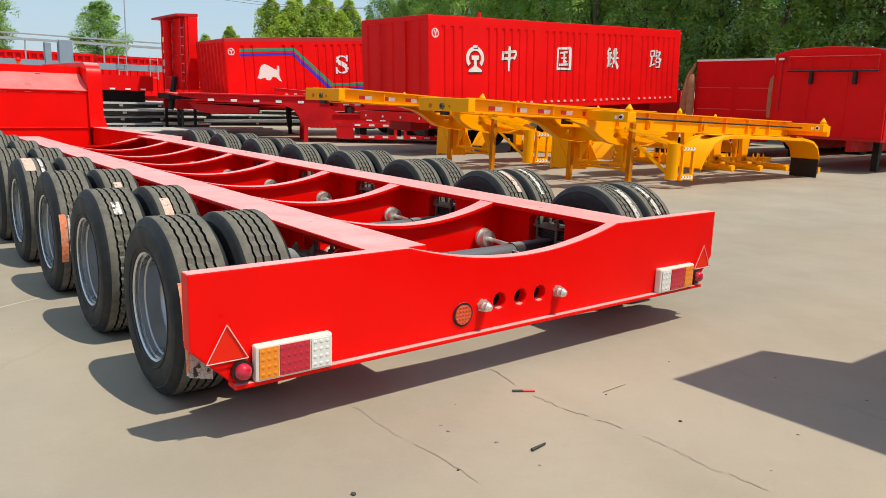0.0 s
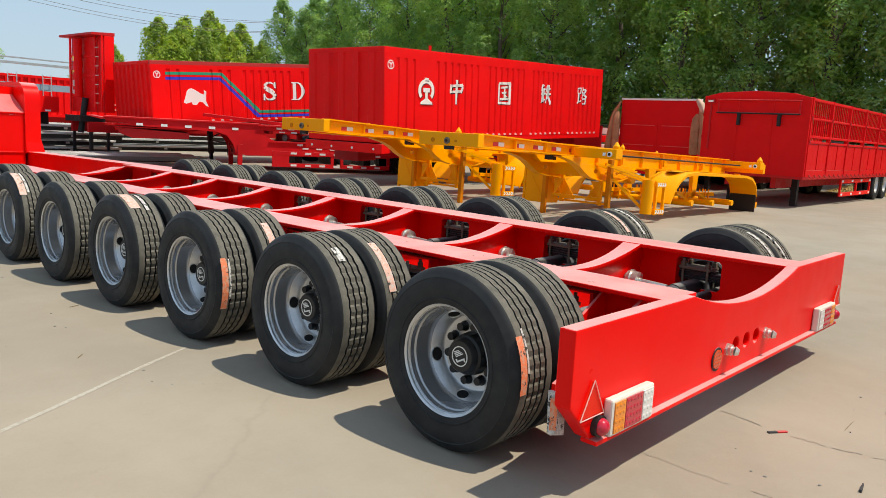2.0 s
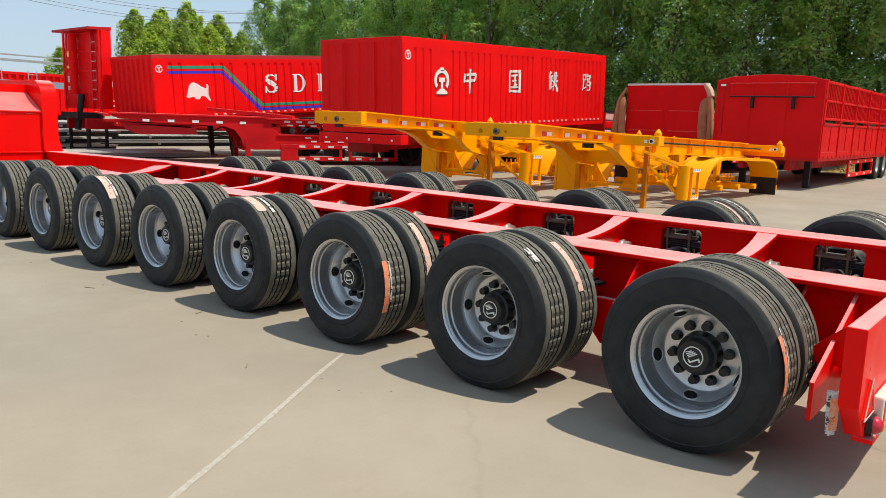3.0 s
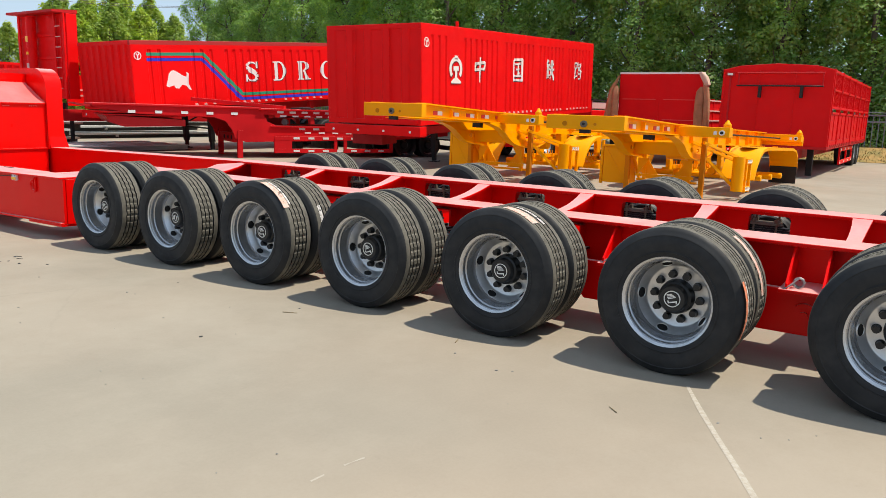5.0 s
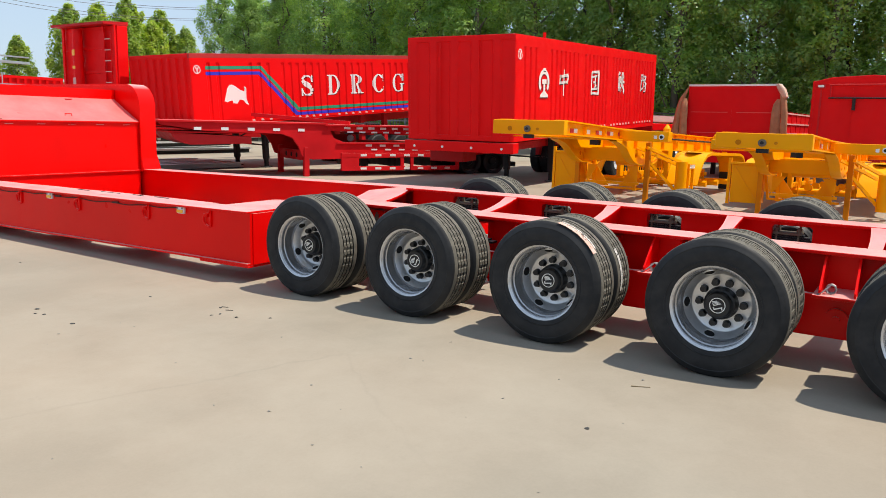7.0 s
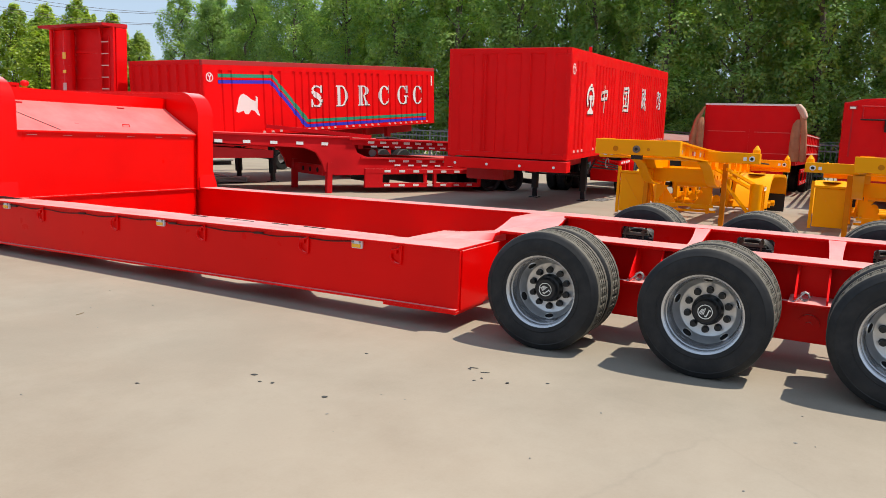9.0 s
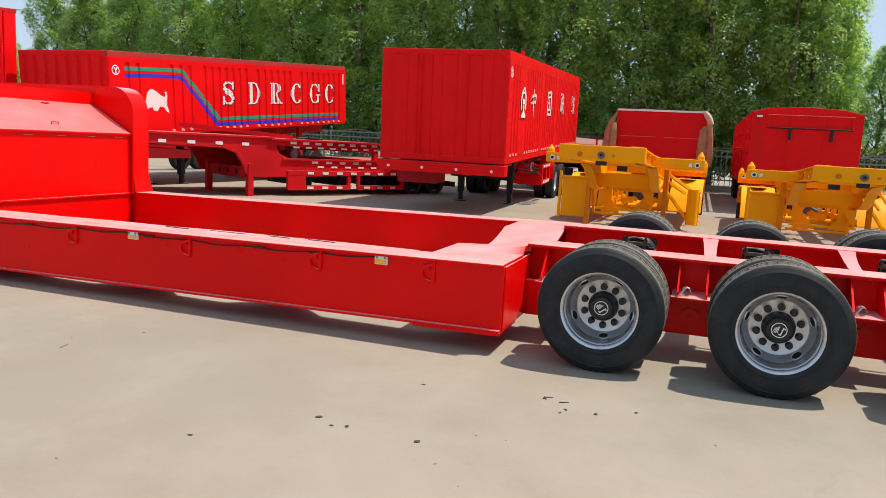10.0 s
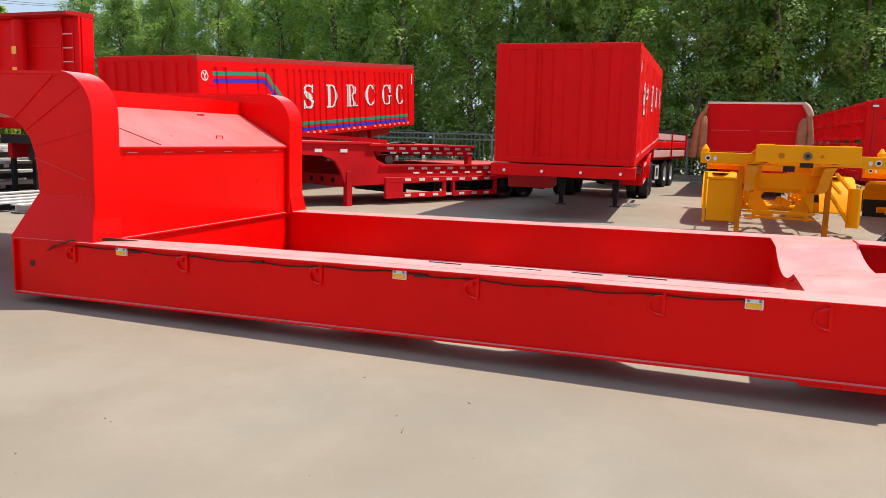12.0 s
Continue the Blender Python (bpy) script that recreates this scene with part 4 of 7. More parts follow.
def arc_poly(cx, cz, rx, rz, tx, tz, a0, a1, n=22):
    """A bow of an ellipse, tx thick at its sides and tz thick at top and bottom."""
    ts = [radians(a0 + (a1 - a0) * i / n) for i in range(n + 1)]
    outer = [(cx + rx * math.cos(t), cz + rz * math.sin(t)) for t in ts]
    inner = [(cx + (rx - tx) * math.cos(t), cz + (rz - tz) * math.sin(t)) for t in ts]
    return [[outer[i], outer[i + 1], inner[i + 1], inner[i]] for i in range(n)]


def rect(x0, x1, z0, z1):
    return [[(x0, z0), (x1, z0), (x1, z1), (x0, z1)]]


def brush(points):
    """A painted stroke: (x, z, half width) along its way."""
    out = []
    for (xa, za, ra), (xb, zb, rb) in zip(points, points[1:]):
        d = Vector((xb - xa, zb - za)).normalized()
        out.append([(xa - d.y * ra, za + d.x * ra), (xa + d.y * ra, za - d.x * ra), (xb + d.y * rb, zb - d.x * rb), (xb - d.y * rb, zb + d.x * rb)])
    return out


def slab_letter(ch):
    """Slab-serif capitals in a unit cell."""
    if ch == "S":
        way = [(0.84, 0.70), (0.78, 0.86), (0.62, 0.95), (0.44, 0.96), (0.26, 0.90), (0.19, 0.77), (0.26, 0.65), (0.45, 0.56), (0.64, 0.46), (0.79, 0.34), (0.80, 0.20), (0.70, 0.08), (0.52, 0.04), (0.33, 0.06), (0.20, 0.16), (0.15, 0.32)]
        half = (0.02, 0.03, 0.04, 0.045, 0.08, 0.12, 0.13, 0.13, 0.13, 0.14, 0.13, 0.08, 0.045, 0.04, 0.03, 0.02)
        return brush([(x, z, h) for (x, z), h in zip(way, half)]) + rect(0.80, 0.91, 0.66, 1.0) + rect(0.06, 0.17, 0.0, 0.36)
    if ch in "CG":
        out = arc_poly(0.52, 0.5, 0.52, 0.5, 0.25, 0.06, 38, 318) + rect(0.86, 0.97, 0.60, 1.0)
        return out + (rect(0.62, 1.02, 0.40, 0.47) + rect(0.70, 0.93, 0.04, 0.40) if ch == "G" else brush([(0.88, 0.14, 0.05), (0.97, 0.32, 0.02)]))
    out = rect(0.12, 0.36, 0.06, 0.94) + rect(0.0, 0.50, 0.0, 0.06) + rect(0.0, 0.46, 0.94, 1.0)
    if ch == "D":
        return out + arc_poly(0.42, 0.5, 0.58, 0.5, 0.25, 0.06, -90, 90)
    return out + arc_poly(0.44, 0.74, 0.48, 0.26, 0.24, 0.06, -90, 90) + [[(0.42, 0.48), (0.62, 0.50), (0.86, 0.06), (0.62, 0.0)]] + rect(0.62, 1.02, 0.0, 0.06)


def placed(polys, x0, x1, z0, z1):
    return [[(x0 + (x1 - x0) * u, z0 + (z1 - z0) * v) for u, v in poly] for poly in polys]


def road_wheel(parent, at, outward=-1, r=0.60, rim=None):
    w = part("wheel", lathe(B(), [(-0.13, 0.36), (-0.14, 0.37), (-0.12, 0.34), (0.0, 0.31), (-0.02, 0.16), (-0.06, 0.15), (-0.10, 0.12), (-0.10, 0.0)], 24), rim or SILVER, parent, "steel wheel blacked for the shade under the deck" if rim else "silver steel wheel", smooth=35)
    part("tyre", lathe(B(), [(0.15, 0.35), (0.17, 0.45), (0.15, r - 0.03), (0.12, r), (-0.12, r), (-0.15, r - 0.03), (-0.17, 0.45), (-0.15, 0.35)], 32), RUBBER, w, smooth=35)
    w.matrix_basis = Matrix.Translation([K * v for v in at]) @ Matrix.Rotation(radians(90 if outward < 0 else -90), 4, "Z")
    return w


def box_trailer(at, yaw, pitch, length, width, z0, z1, label, rail, grooves, sill=0.17, front_pitch=0.62):
    """Ribbed box body on its own chassis, with landing legs; front corner nearest -y at the base point."""
    t = thing("box_trailer", at, label, "trailer", "parked box trailers", turn=(0, -pitch, yaw))
    body = part("body", pressed_sheet(length, z0 + sill - 0.01, z1 - 0.14, grooves), BOXRED, t)
    bm = corrugated(B(), width, z0 + 0.12, z1 - 0.12, front_pitch, 0.04 if front_pitch > 0.5 else 0.065, -1, True)
    part("front_wall", bm, BOXRED, body)
    bm = corrugated(B(), length, z0 + 0.12, z1 - 0.12, 0.345, 0.045, 1)
    part("far_wall", bm, BOXRED, body, at=(0, width, 0))
    part("rear_wall", box(B(), length - 0.02, length, 0, width, z0, z1), BOXRED, body)
    part("roof", box(B(), 0, length, 0, width, z1 - 0.04, z1 - 0.01), BOXRED, body)
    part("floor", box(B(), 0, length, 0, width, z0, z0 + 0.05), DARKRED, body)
    for n, y in (("near", -0.02), ("far", width - 0.06)):
        part("top_rail", box(B(), -0.03, length + 0.02, y - 0.02, y + 0.09, z1 - 0.15, z1), rail, body, bevel=0.01)
        part("bottom_rail", box(B(), -0.03, length + 0.02, y - 0.02, y + 0.09, z0, z0 + sill), BOXRED, body, bevel=0.01)
        for x in (-0.03, length - 0.07):
            part("corner_post", box(B(), x, x + 0.10, y - 0.02, y + 0.09, z0 + sill, z1 - 0.15), BOXRED, body, bevel=0.01)
    for z in (z0, z1 - 0.14):
        part("front_rail", box(B(), -0.035, 0.06, 0.07, width - 0.06, z, z + 0.14), BOXRED, body, bevel=0.01)
    foot = None
    for g in grooves:
        if foot is None:
            foot = part("rib_foot", prism(B(), [(0.015, z0 + sill + 0.002), (0.145, z0 + sill + 0.002), (0.115, z0 + sill + 0.068), (0.045, z0 + sill + 0.068)], 1, -0.054, -0.006), PALEPAINT, body, "dusty pale rib foot", at=(g, 0, 0))
        else:
            again(foot, body, (g, 0, 0))
    return t, body


def chassis(t, length, width, z0, wheel_x, leg_x, slope):
    """Beams, landing legs and wheels; slope is the rise of the body per unit of length."""
    for y in (width * 0.3, width * 0.7):
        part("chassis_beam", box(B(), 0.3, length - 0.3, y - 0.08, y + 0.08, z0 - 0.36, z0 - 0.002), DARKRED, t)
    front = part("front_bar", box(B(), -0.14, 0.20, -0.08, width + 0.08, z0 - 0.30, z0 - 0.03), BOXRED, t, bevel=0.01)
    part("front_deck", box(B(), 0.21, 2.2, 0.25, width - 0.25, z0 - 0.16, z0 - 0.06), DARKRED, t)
    for i in range(4):
        part("lamp", rod(B(), (-0.142, 0.25 + i * (width - 0.5) / 3, z0 - 0.18), (-0.16, 0.25 + i * (width - 0.5) / 3, z0 - 0.18), 0.035, 10), REFLWHITE, front)
    for y in (0.72, width - 0.95):
        foot = -(leg_x * slope)
        leg = part("landing_leg", box(B(), leg_x - 0.09, leg_x + 0.09, y - 0.09, y + 0.09, foot + 0.30, z0 - 0.1), BLACKSTEEL, t, bevel=0.01)
        part("inner_leg", box(B(), leg_x - 0.06, leg_x + 0.06, y - 0.06, y + 0.06, foot + 0.03, foot + 0.34), BLACKSTEEL, leg)
        part("foot", box(B(), leg_x - 0.15, leg_x + 0.15, y - 0.14, y + 0.14, foot, foot + 0.035), BLACKSTEEL, leg)
    bm = bar(B(), (leg_x, 0.62, 0.55), (leg_x, width - 0.62, 0.60), 0.05, 0.05)
    bar(bm, (leg_x, 0.62, 0.62), (leg_x + 1.3, 0.75, z0 - 0.3), 0.05, 0.05)
    bar(bm, (leg_x, width - 0.62, 0.62), (leg_x + 1.3, width - 0.75, z0 - 0.3), 0.05, 0.05)
    part("leg_brace", bm, BLACKSTEEL, t)
    for x in wheel_x:
        g = -(x * slope)
        part("axle", rod(B(), (x, 0.2, g + 0.60), (x, width - 0.2, g + 0.60), 0.08, 12), BLACKSTEEL, t)
        for y, o in ((0.18, -1), (0.56, -1), (width - 0.56, 1), (width - 0.18, 1)):
            road_wheel(t, (x, y, g + 0.60), o)
        for y in (0.4, width - 0.4):
            part("leaf_spring", box(B(), x - 0.6, x + 0.6, y - 0.06, y + 0.06, g + 0.72, g + 0.82), BLACKSTEEL, t)
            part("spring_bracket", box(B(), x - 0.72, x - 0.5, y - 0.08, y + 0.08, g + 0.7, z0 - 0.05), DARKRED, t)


def side_guard(t, x0, x1, y, z0, z1):
    g = part("side_guard", box(B(), x0, x1, y - 0.03, y + 0.03, z1 - 0.13, z1), BOXRED, t)
    part("guard_rail", box(B(), x0, x1, y - 0.03, y + 0.03, z0, z0 + 0.13), BOXRED, g)
    for x in (x0, (x0 + x1) / 2, x1 - 0.1):
        part("guard_post", box(B(), x, x + 0.1, y - 0.028, y + 0.028, z0 + 0.13, z1 - 0.13), BOXRED, g)
    for z in (z0 + 0.065, z1 - 0.065):
        for i in range(4):
            a = x0 + 0.1 + i * (x1 - x0 - 0.4) / 3
            part("reflector_strip", box(B(), a, a + 0.22, y - 0.036, y - 0.031, z - 0.035, z + 0.035), REFLWHITE, g, "white reflective strip")
    return g


# railway-lettered box trailer; body rises to the rear
C_SLOPE = math.tan(radians(2.4))
C_GROOVES = groove_list(((0.35, 1.40), (2.15, 4.50), (4.82, 7.15), (7.45, 9.75), (10.05, 12.45)))
box_c, body_c = box_trailer((10.25, 14.80, 0), 3.2, 2.4, 12.75, 3.22, 1.30, 4.05, "red ribbed box trailer with white side lettering, parked on landing legs", BOXRED, C_GROOVES)
chassis(box_c, 12.6, 3.22, 1.30, (8.7, 10.3), 4.3, C_SLOPE)
side_guard(box_c, 6.3, 7.7, 0.12, 0.30, 0.95)
for q in range(3):
    part("pipe", rod(B(), (4.4, 0.35 + 0.1 * q, 1.05 - 0.1 * q), (6.3, 0.15, 0.78 - 0.06 * q), 0.022, 8), BLACKSTEEL, box_c)
part("guard_front_panel", box(B(), 6.24, 6.30, 0.10, 1.05, 0.28, 0.97), BOXRED, box_c, bevel=0.008)
for z0, z1 in ((1.10, 0.90), (1.0, 0.62)):
    part("guard_stay", bar(B(), (5.2, 0.40, z0), (6.24, 0.16, z1), 0.035, 0.035), BOXRED, box_c)
part("tool_locker", box(B(), 0.9, 1.7, 2.0, 3.1, 0.62, 1.22), DARKRED, box_c, "dark red under-body locker", bevel=0.01)
guard = part("curved_guard", strip(B(), [[(x, -0.02, z), (x, 0.40, z)] for x, z in ((7.75, 0.40), (7.78, 0.75), (7.95, 1.02), (8.3, 1.14), (8.8, 1.16))]), BOXRED, box_c, smooth=40)
part("hose_loop", tube(B(), [(5.2 + 0.2 * math.cos(t), 0.25, 0.95 + 0.14 * math.sin(t)) for t in [math.pi * 2 * i / 12 for i in range(11)]], 0.018, 6), GALV, box_c)
INK = mat("black_shadow_paint", (0.03, 0.008, 0.008), 0.6)


def shadowed(name, polys, parent, label, grooves):
    """White painted sign with a black edge painted low on its outer side."""
    sign = painted(name, polys, WHITE, parent, label, grooves, 0.010)
    painted("shadow_edge", [[(x + 0.030, z - 0.026) for x, z in poly] for poly in polys], INK, sign, "black painted shadow edge", grooves)


EMBLEM = arc_poly(0.5, 0.52, 0.5, 0.44, 0.17, 0.16, -42, 222) + rect(0.38, 0.62, 0.90, 1.0) + rect(0.30, 0.70, 0.46, 0.62) + rect(0.42, 0.58, 0.14, 0.46) + [[(0.42, 0.22), (0.58, 0.22), (0.84, 0.09), (0.16, 0.09)]] + rect(0.14, 0.86, 0.0, 0.09)
shadowed("emblem", placed(EMBLEM, 1.41, 2.16, 2.45, 3.24), body_c, "plain white arch-shaped emblem", C_GROOVES)
ZHONG = [[(0.14, 0.80, 0.07), (0.08, 0.44, 0.05)], [(0.10, 0.74, 0.05), (0.88, 0.80, 0.06)], [(0.92, 0.80, 0.07), (0.76, 0.48, 0.05)], [(0.12, 0.50, 0.05), (0.76, 0.54, 0.05)], [(0.50, 1.0, 0.10), (0.47, 0.5, 0.11), (0.46, 0.0, 0.07)]]
GUO = [[(0.10, 0.94, 0.09), (0.08, 0.0, 0.07)], [(0.06, 0.95, 0.05), (0.94, 0.98, 0.06)], [(0.90, 0.98, 0.12), (0.92, 0.0, 0.10)], [(0.08, 0.07, 0.05), (0.9, 0.05, 0.05)], [(0.26, 0.76, 0.04), (0.74, 0.80, 0.05)], [(0.30, 0.53, 0.04), (0.70, 0.55, 0.04)], [(0.22, 0.24, 0.05), (0.78, 0.26, 0.05)], [(0.50, 0.78, 0.06), (0.48, 0.25, 0.06)], [(0.60, 0.44, 0.03), (0.70, 0.34, 0.06)]]
TIE = [[(0.30, 1.0, 0.07), (0.04, 0.66, 0.03)], [(0.14, 0.74, 0.05), (0.44, 0.78, 0.05)], [(0.06, 0.52, 0.05), (0.46, 0.56, 0.05)], [(0.28, 0.72, 0.08), (0.24, 0.12, 0.07)], [(0.10, 0.10, 0.05), (0.46, 0.28, 0.03)], [(0.62, 0.92, 0.06), (0.52, 0.64, 0.04)], [(0.58, 0.76, 0.05), (0.92, 0.80, 0.05)], [(0.48, 0.50, 0.05), (0.98, 0.54, 0.05)], [(0.76, 1.0, 0.08), (0.72, 0.44, 0.07), (0.46, 0.06, 0.03)], [(0.70, 0.46, 0.06), (0.98, 0.02, 0.10)]]
LU = [[(0.08, 0.94, 0.05), (0.10, 0.62, 0.05)], [(0.08, 0.92, 0.04), (0.40, 0.95, 0.05)], [(0.40, 0.96, 0.06), (0.36, 0.64, 0.05)], [(0.10, 0.63, 0.04), (0.38, 0.66, 0.04)], [(0.24, 0.64, 0.06), (0.22, 0.14, 0.06)], [(0.02, 0.08, 0.05), (0.46, 0.24, 0.04)], [(0.68, 1.0, 0.07), (0.50, 0.64, 0.03)], [(0.62, 0.86, 0.04), (0.92, 0.88, 0.06)], [(0.92, 0.88, 0.07), (0.72, 0.58, 0.05), (0.48, 0.38, 0.03)], [(0.62, 0.72, 0.05), (0.80, 0.54, 0.06), (1.0, 0.42, 0.09)], [(0.60, 0.34, 0.05), (0.62, 0.02, 0.05)], [(0.60, 0.32, 0.04), (0.92, 0.35, 0.05)], [(0.90, 0.36, 0.06), (0.86, 0.03, 0.05)], [(0.62, 0.05, 0.04), (0.88, 0.06, 0.04)]]
for x0, x1, z0, z1, strokes in ((2.93, 3.65, 2.48, 3.24, ZHONG), (5.50, 6.27, 2.52, 3.26, GUO), (8.15, 8.86, 2.57, 3.29, TIE), (10.76, 11.50, 2.61, 3.28, LU)):
    first = None
    for way in strokes:
        polys = placed(brush(way), x0, x1, z0, z1)
        stroke = painted("stroke" if first else "character", polys, WHITE, first or box_c, "" if first else "white brush-painted character with a black shadow edge", C_GROOVES, 0.010)
        first = first or stroke
        painted("shadow_edge", [[(x + 0.030, z - 0.026) for x, z in poly] for poly in polys], INK, first, "black painted shadow edge", C_GROOVES)


def maker_badge(x, z, parent, grooves):
    ring = [(a, b) for a, b in ring_of(0, 0, 1, 20)]
    polys = [[(0.80 * a, 0.80 * b), (a, b), (c, d), (0.80 * c, 0.80 * d)] for (a, b), (c, d) in zip(ring, ring[1:] + ring[:1])]
    polys += [p for w in ([(0, -0.75, 0.14), (0, 0.05, 0.14)], [(0, 0.0, 0.12), (-0.45, 0.5, 0.16)], [(0, 0.0, 0.12), (0.45, 0.5, 0.16)]) for p in brush(w)]
    painted("maker_badge", [[(x + 0.135 * u, z + 0.135 * v) for u, v in p] for p in polys], WHITE, parent, "small round pale badge", grooves)


maker_badge(0.22, 3.55, body_c, C_GROOVES)
for y in (1.0, 2.2):
    part("front_door_bar", rod(B(), (-0.06, y, 1.45), (-0.06, y, 3.9), 0.018, 8), BOXRED, body_c)
part("roof_bow", bar(B(), (2.1, 0.1, 4.05), (2.1, 0.1, 4.22), 0.04, 0.08), BOXRED, body_c)

# blue-striped box trailer behind the stacked flatbeds
S_GROOVES = groove_list(((0.45, 1.20), (2.15, 3.30), (3.60, 6.0), (6.30, 8.6), (8.95, 12.0)), 0.36)
box_s, body_s = box_trailer((8.60, 25.40, 0), -2.8, 4.2, 12.35, 3.30, 1.42, 3.72, "red ribbed box trailer with blue and green stripes and white letters", DUSTYRED, S_GROOVES, 0.07, 0.42)
chassis(box_s, 12.35, 3.30, 1.42, (8.8, 10.2), 3.4, math.tan(radians(4.2)))
for dz, m in ((0.0, GREENPAINT), (-0.18, BLUEPAINT)):
    h, k = 0.052, 0.36 * dz  # half its height, and how the slanting run steps back
    top, low = 3.27 + dz, 1.81 + 0.95 * dz
    way = [(0.53, top), (2.76 + k, top), (4.40 + k, low), (11.75, low)]
    polys = rect(0.53, way[1][0], top - h, top + h)
    polys.append([(way[1][0], top - h), (way[1][0], top + h), (way[1][0] + 0.05, top + h), (way[2][0] + 0.05, low + h), (way[2][0] - 0.05, low - h)])
    polys += rect(way[2][0] - 0.02, 11.75, low - h, low + h)
    painted("stripe", polys, m, body_s, "painted stripe stepping down along the side", S_GROOVES)
BULL = ((528, 232), (537, 205), (545, 175), (556, 162), (568, 158), (585, 166), (610, 184), (628, 191), (634, 180), (627, 172), (632, 168), (640, 174), (640, 186), (635, 204), (638, 226), (649, 256), (636, 250), (622, 232), (604, 228), (590, 246), (572, 244), (566, 230), (552, 234), (540, 238))
painted("emblem", [[(1.18 + 1.0 * (a - 528) / 121, 2.73 - 0.70 * (b - 158) / 98) for a, b in BULL]], WHITE, body_s, "plain white rounded emblem", S_GROOVES)
maker_badge(0.21, 3.22, body_s, S_GROOVES)
for ch, x0, x1 in (("S", 4.55, 5.26), ("D", 5.92, 6.58), ("R", 7.19, 7.86), ("C", 8.45, 9.14), ("G", 9.67, 10.39), ("C", 10.76, 11.44)):
    letter = painted("lettering", placed(slab_letter(ch), x0, x1, 2.26, 2.99), WHITE, body_s, "white painted slab-serif capital letter", S_GROOVES, 0.008)
    painted("shadow_edge", [[(x + 0.022, z - 0.018) for x, z in poly] for poly in placed(slab_letter(ch), x0, x1, 2.26, 2.99)], INK, letter, "black painted shadow edge", S_GROOVES)
painted("rear_mark", rect(12.12, 12.19, 3.0, 3.4), WHITE, body_s, "", S_GROOVES)


# ---- skeletal container trailers ----
def skeletal(at, group="yellow skeletal trailers"):
    t = thing("skeletal_trailer", at, "yellow skeletal container trailer standing on rusty front props", "trailer", group, turn=(0, 1.6, 1.0))
    W = 3.22
    # front plate and gooseneck
    head = part("front_plate", box(B(), 0.0, 0.16, 0.90, 2.34, 1.60, 1.86), YELLOW, t, bevel=0.012)
    eye = part("air_coupling", rod(B(), (-0.03, 1.62, 1.70), (0.0, 1.62, 1.70), 0.062, 16), DUSTBOLT, head, "dusty grey round air coupling")
    part("coupling_hole", rod(B(), (-0.04, 1.62, 1.70), (-0.031, 1.62, 1.70), 0.028, 12), BLACKSTEEL, eye)
    for y, r in ((1.42, 0.026), (1.98, 0.045)):
        part("plug_socket", rod(B(), (-0.012, y, 1.70), (0.0, y, 1.70), r, 12), SHADED_RUST, head, "rusty socket")
    part("lower_notch", box(B(), 0.02, 0.10, 1.53, 1.71, 1.53, 1.60), BLACKSTEEL, head)
    for y in (1.06, 2.18):
        s = -1 if y < 1.6 else 1
        beam = part("neck_beam", prism(B(), [(0.16, 1.64), (3.3, 1.60), (3.6, 1.42), (11.05, 1.42), (11.05, 1.80), (2.9, 1.80), (0.16, 1.85)], 1, y - 0.012, y + 0.012), YELLOW, t)
        part("top_flange", prism(B(), [(0.16, 1.851), (2.9, 1.801), (11.05, 1.801), (11.05, 1.825), (2.9, 1.825), (0.16, 1.876)], 1, y - 0.10, y + 0.10), YELLOW, beam)
        part("bottom_flange", prism(B(), [(0.16, 1.615), (3.3, 1.575), (3.6, 1.395), (11.05, 1.395), (11.05, 1.419), (3.62, 1.419), (3.32, 1.599), (0.16, 1.639)], 1, y - 0.10, y + 0.10), YELLOW, beam)
        for i in range(7):
            a = 0.6 + i * 0.62
            part("reflector_strip", box(B(), a, a + 0.15, y + s * 0.013, y + s * 0.02, 1.66, 1.74), REFLRED, beam)
            part("reflector_strip", box(B(), a + 0.15, a + 0.32, y + s * 0.013, y + s * 0.02, 1.66, 1.74), REFLWHITE, beam, "white reflective strip")
        for i in range(10):
            a = 1.2 + i * 0.98
            part("stiffener", box(B(), a, a + 0.02, min(y, y + s * 0.085), max(y, y + s * 0.085), 1.635 if a < 3.2 else 1.42, 1.80), YELLOW, beam)
    swan = [(2.55, 1.575), (2.95, 1.50), (3.22, 1.40), (3.46, 1.26), (3.70, 1.15), (4.0, 1.09), (4.6, 1.06), (5.0, 1.08), (5.32, 1.17), (5.52, 1.30), (5.62, 1.405)]
    holes = [[(x + 0.085 * math.cos(2 * math.pi * i / 14), z + 0.055 * math.sin(2 * math.pi * i / 14)) for i in range(14)] for x, z in ((4.05, 1.27), (4.5, 1.25), (4.95, 1.26))]
    plate = part("neck_underplate", prism(B(), swan + [(3.62, 1.415), (3.32, 1.570)], 1, 0.955, 0.972, holes), YELLOW, t)
    bm = B()
    strip(bm, [[(x, 0.87, z), (x, 1.06, z)] for x, z in swan])
    strip(bm, [[(x + 0.006, 0.87, z - 0.02), (x + 0.006, 1.06, z - 0.02)] for x, z in swan])
    strip(bm, [[(x, 0.87, z), (x + 0.006, 0.87, z - 0.02)] for x, z in swan])
    part("swan_flange", bm, YELLOW, plate, smooth=50)
    other = again(plate, t, (0, 1.313, 0))
    again(plate.children[0], other)
    part("kingpin_plate", box(B(), 0.5, 2.9, 1.07, 2.17, 1.565, 1.585), YELLOW, t)
    part("neck_cross_plate", box(B(), 4.22, 4.24, 0.973, 2.267, 1.12, 1.42), YELLOW, t)
    part("coupling_block", box(B(), 3.2, 3.34, 1.52, 1.72, 1.46, 1.575), BLACKSTEEL, t)
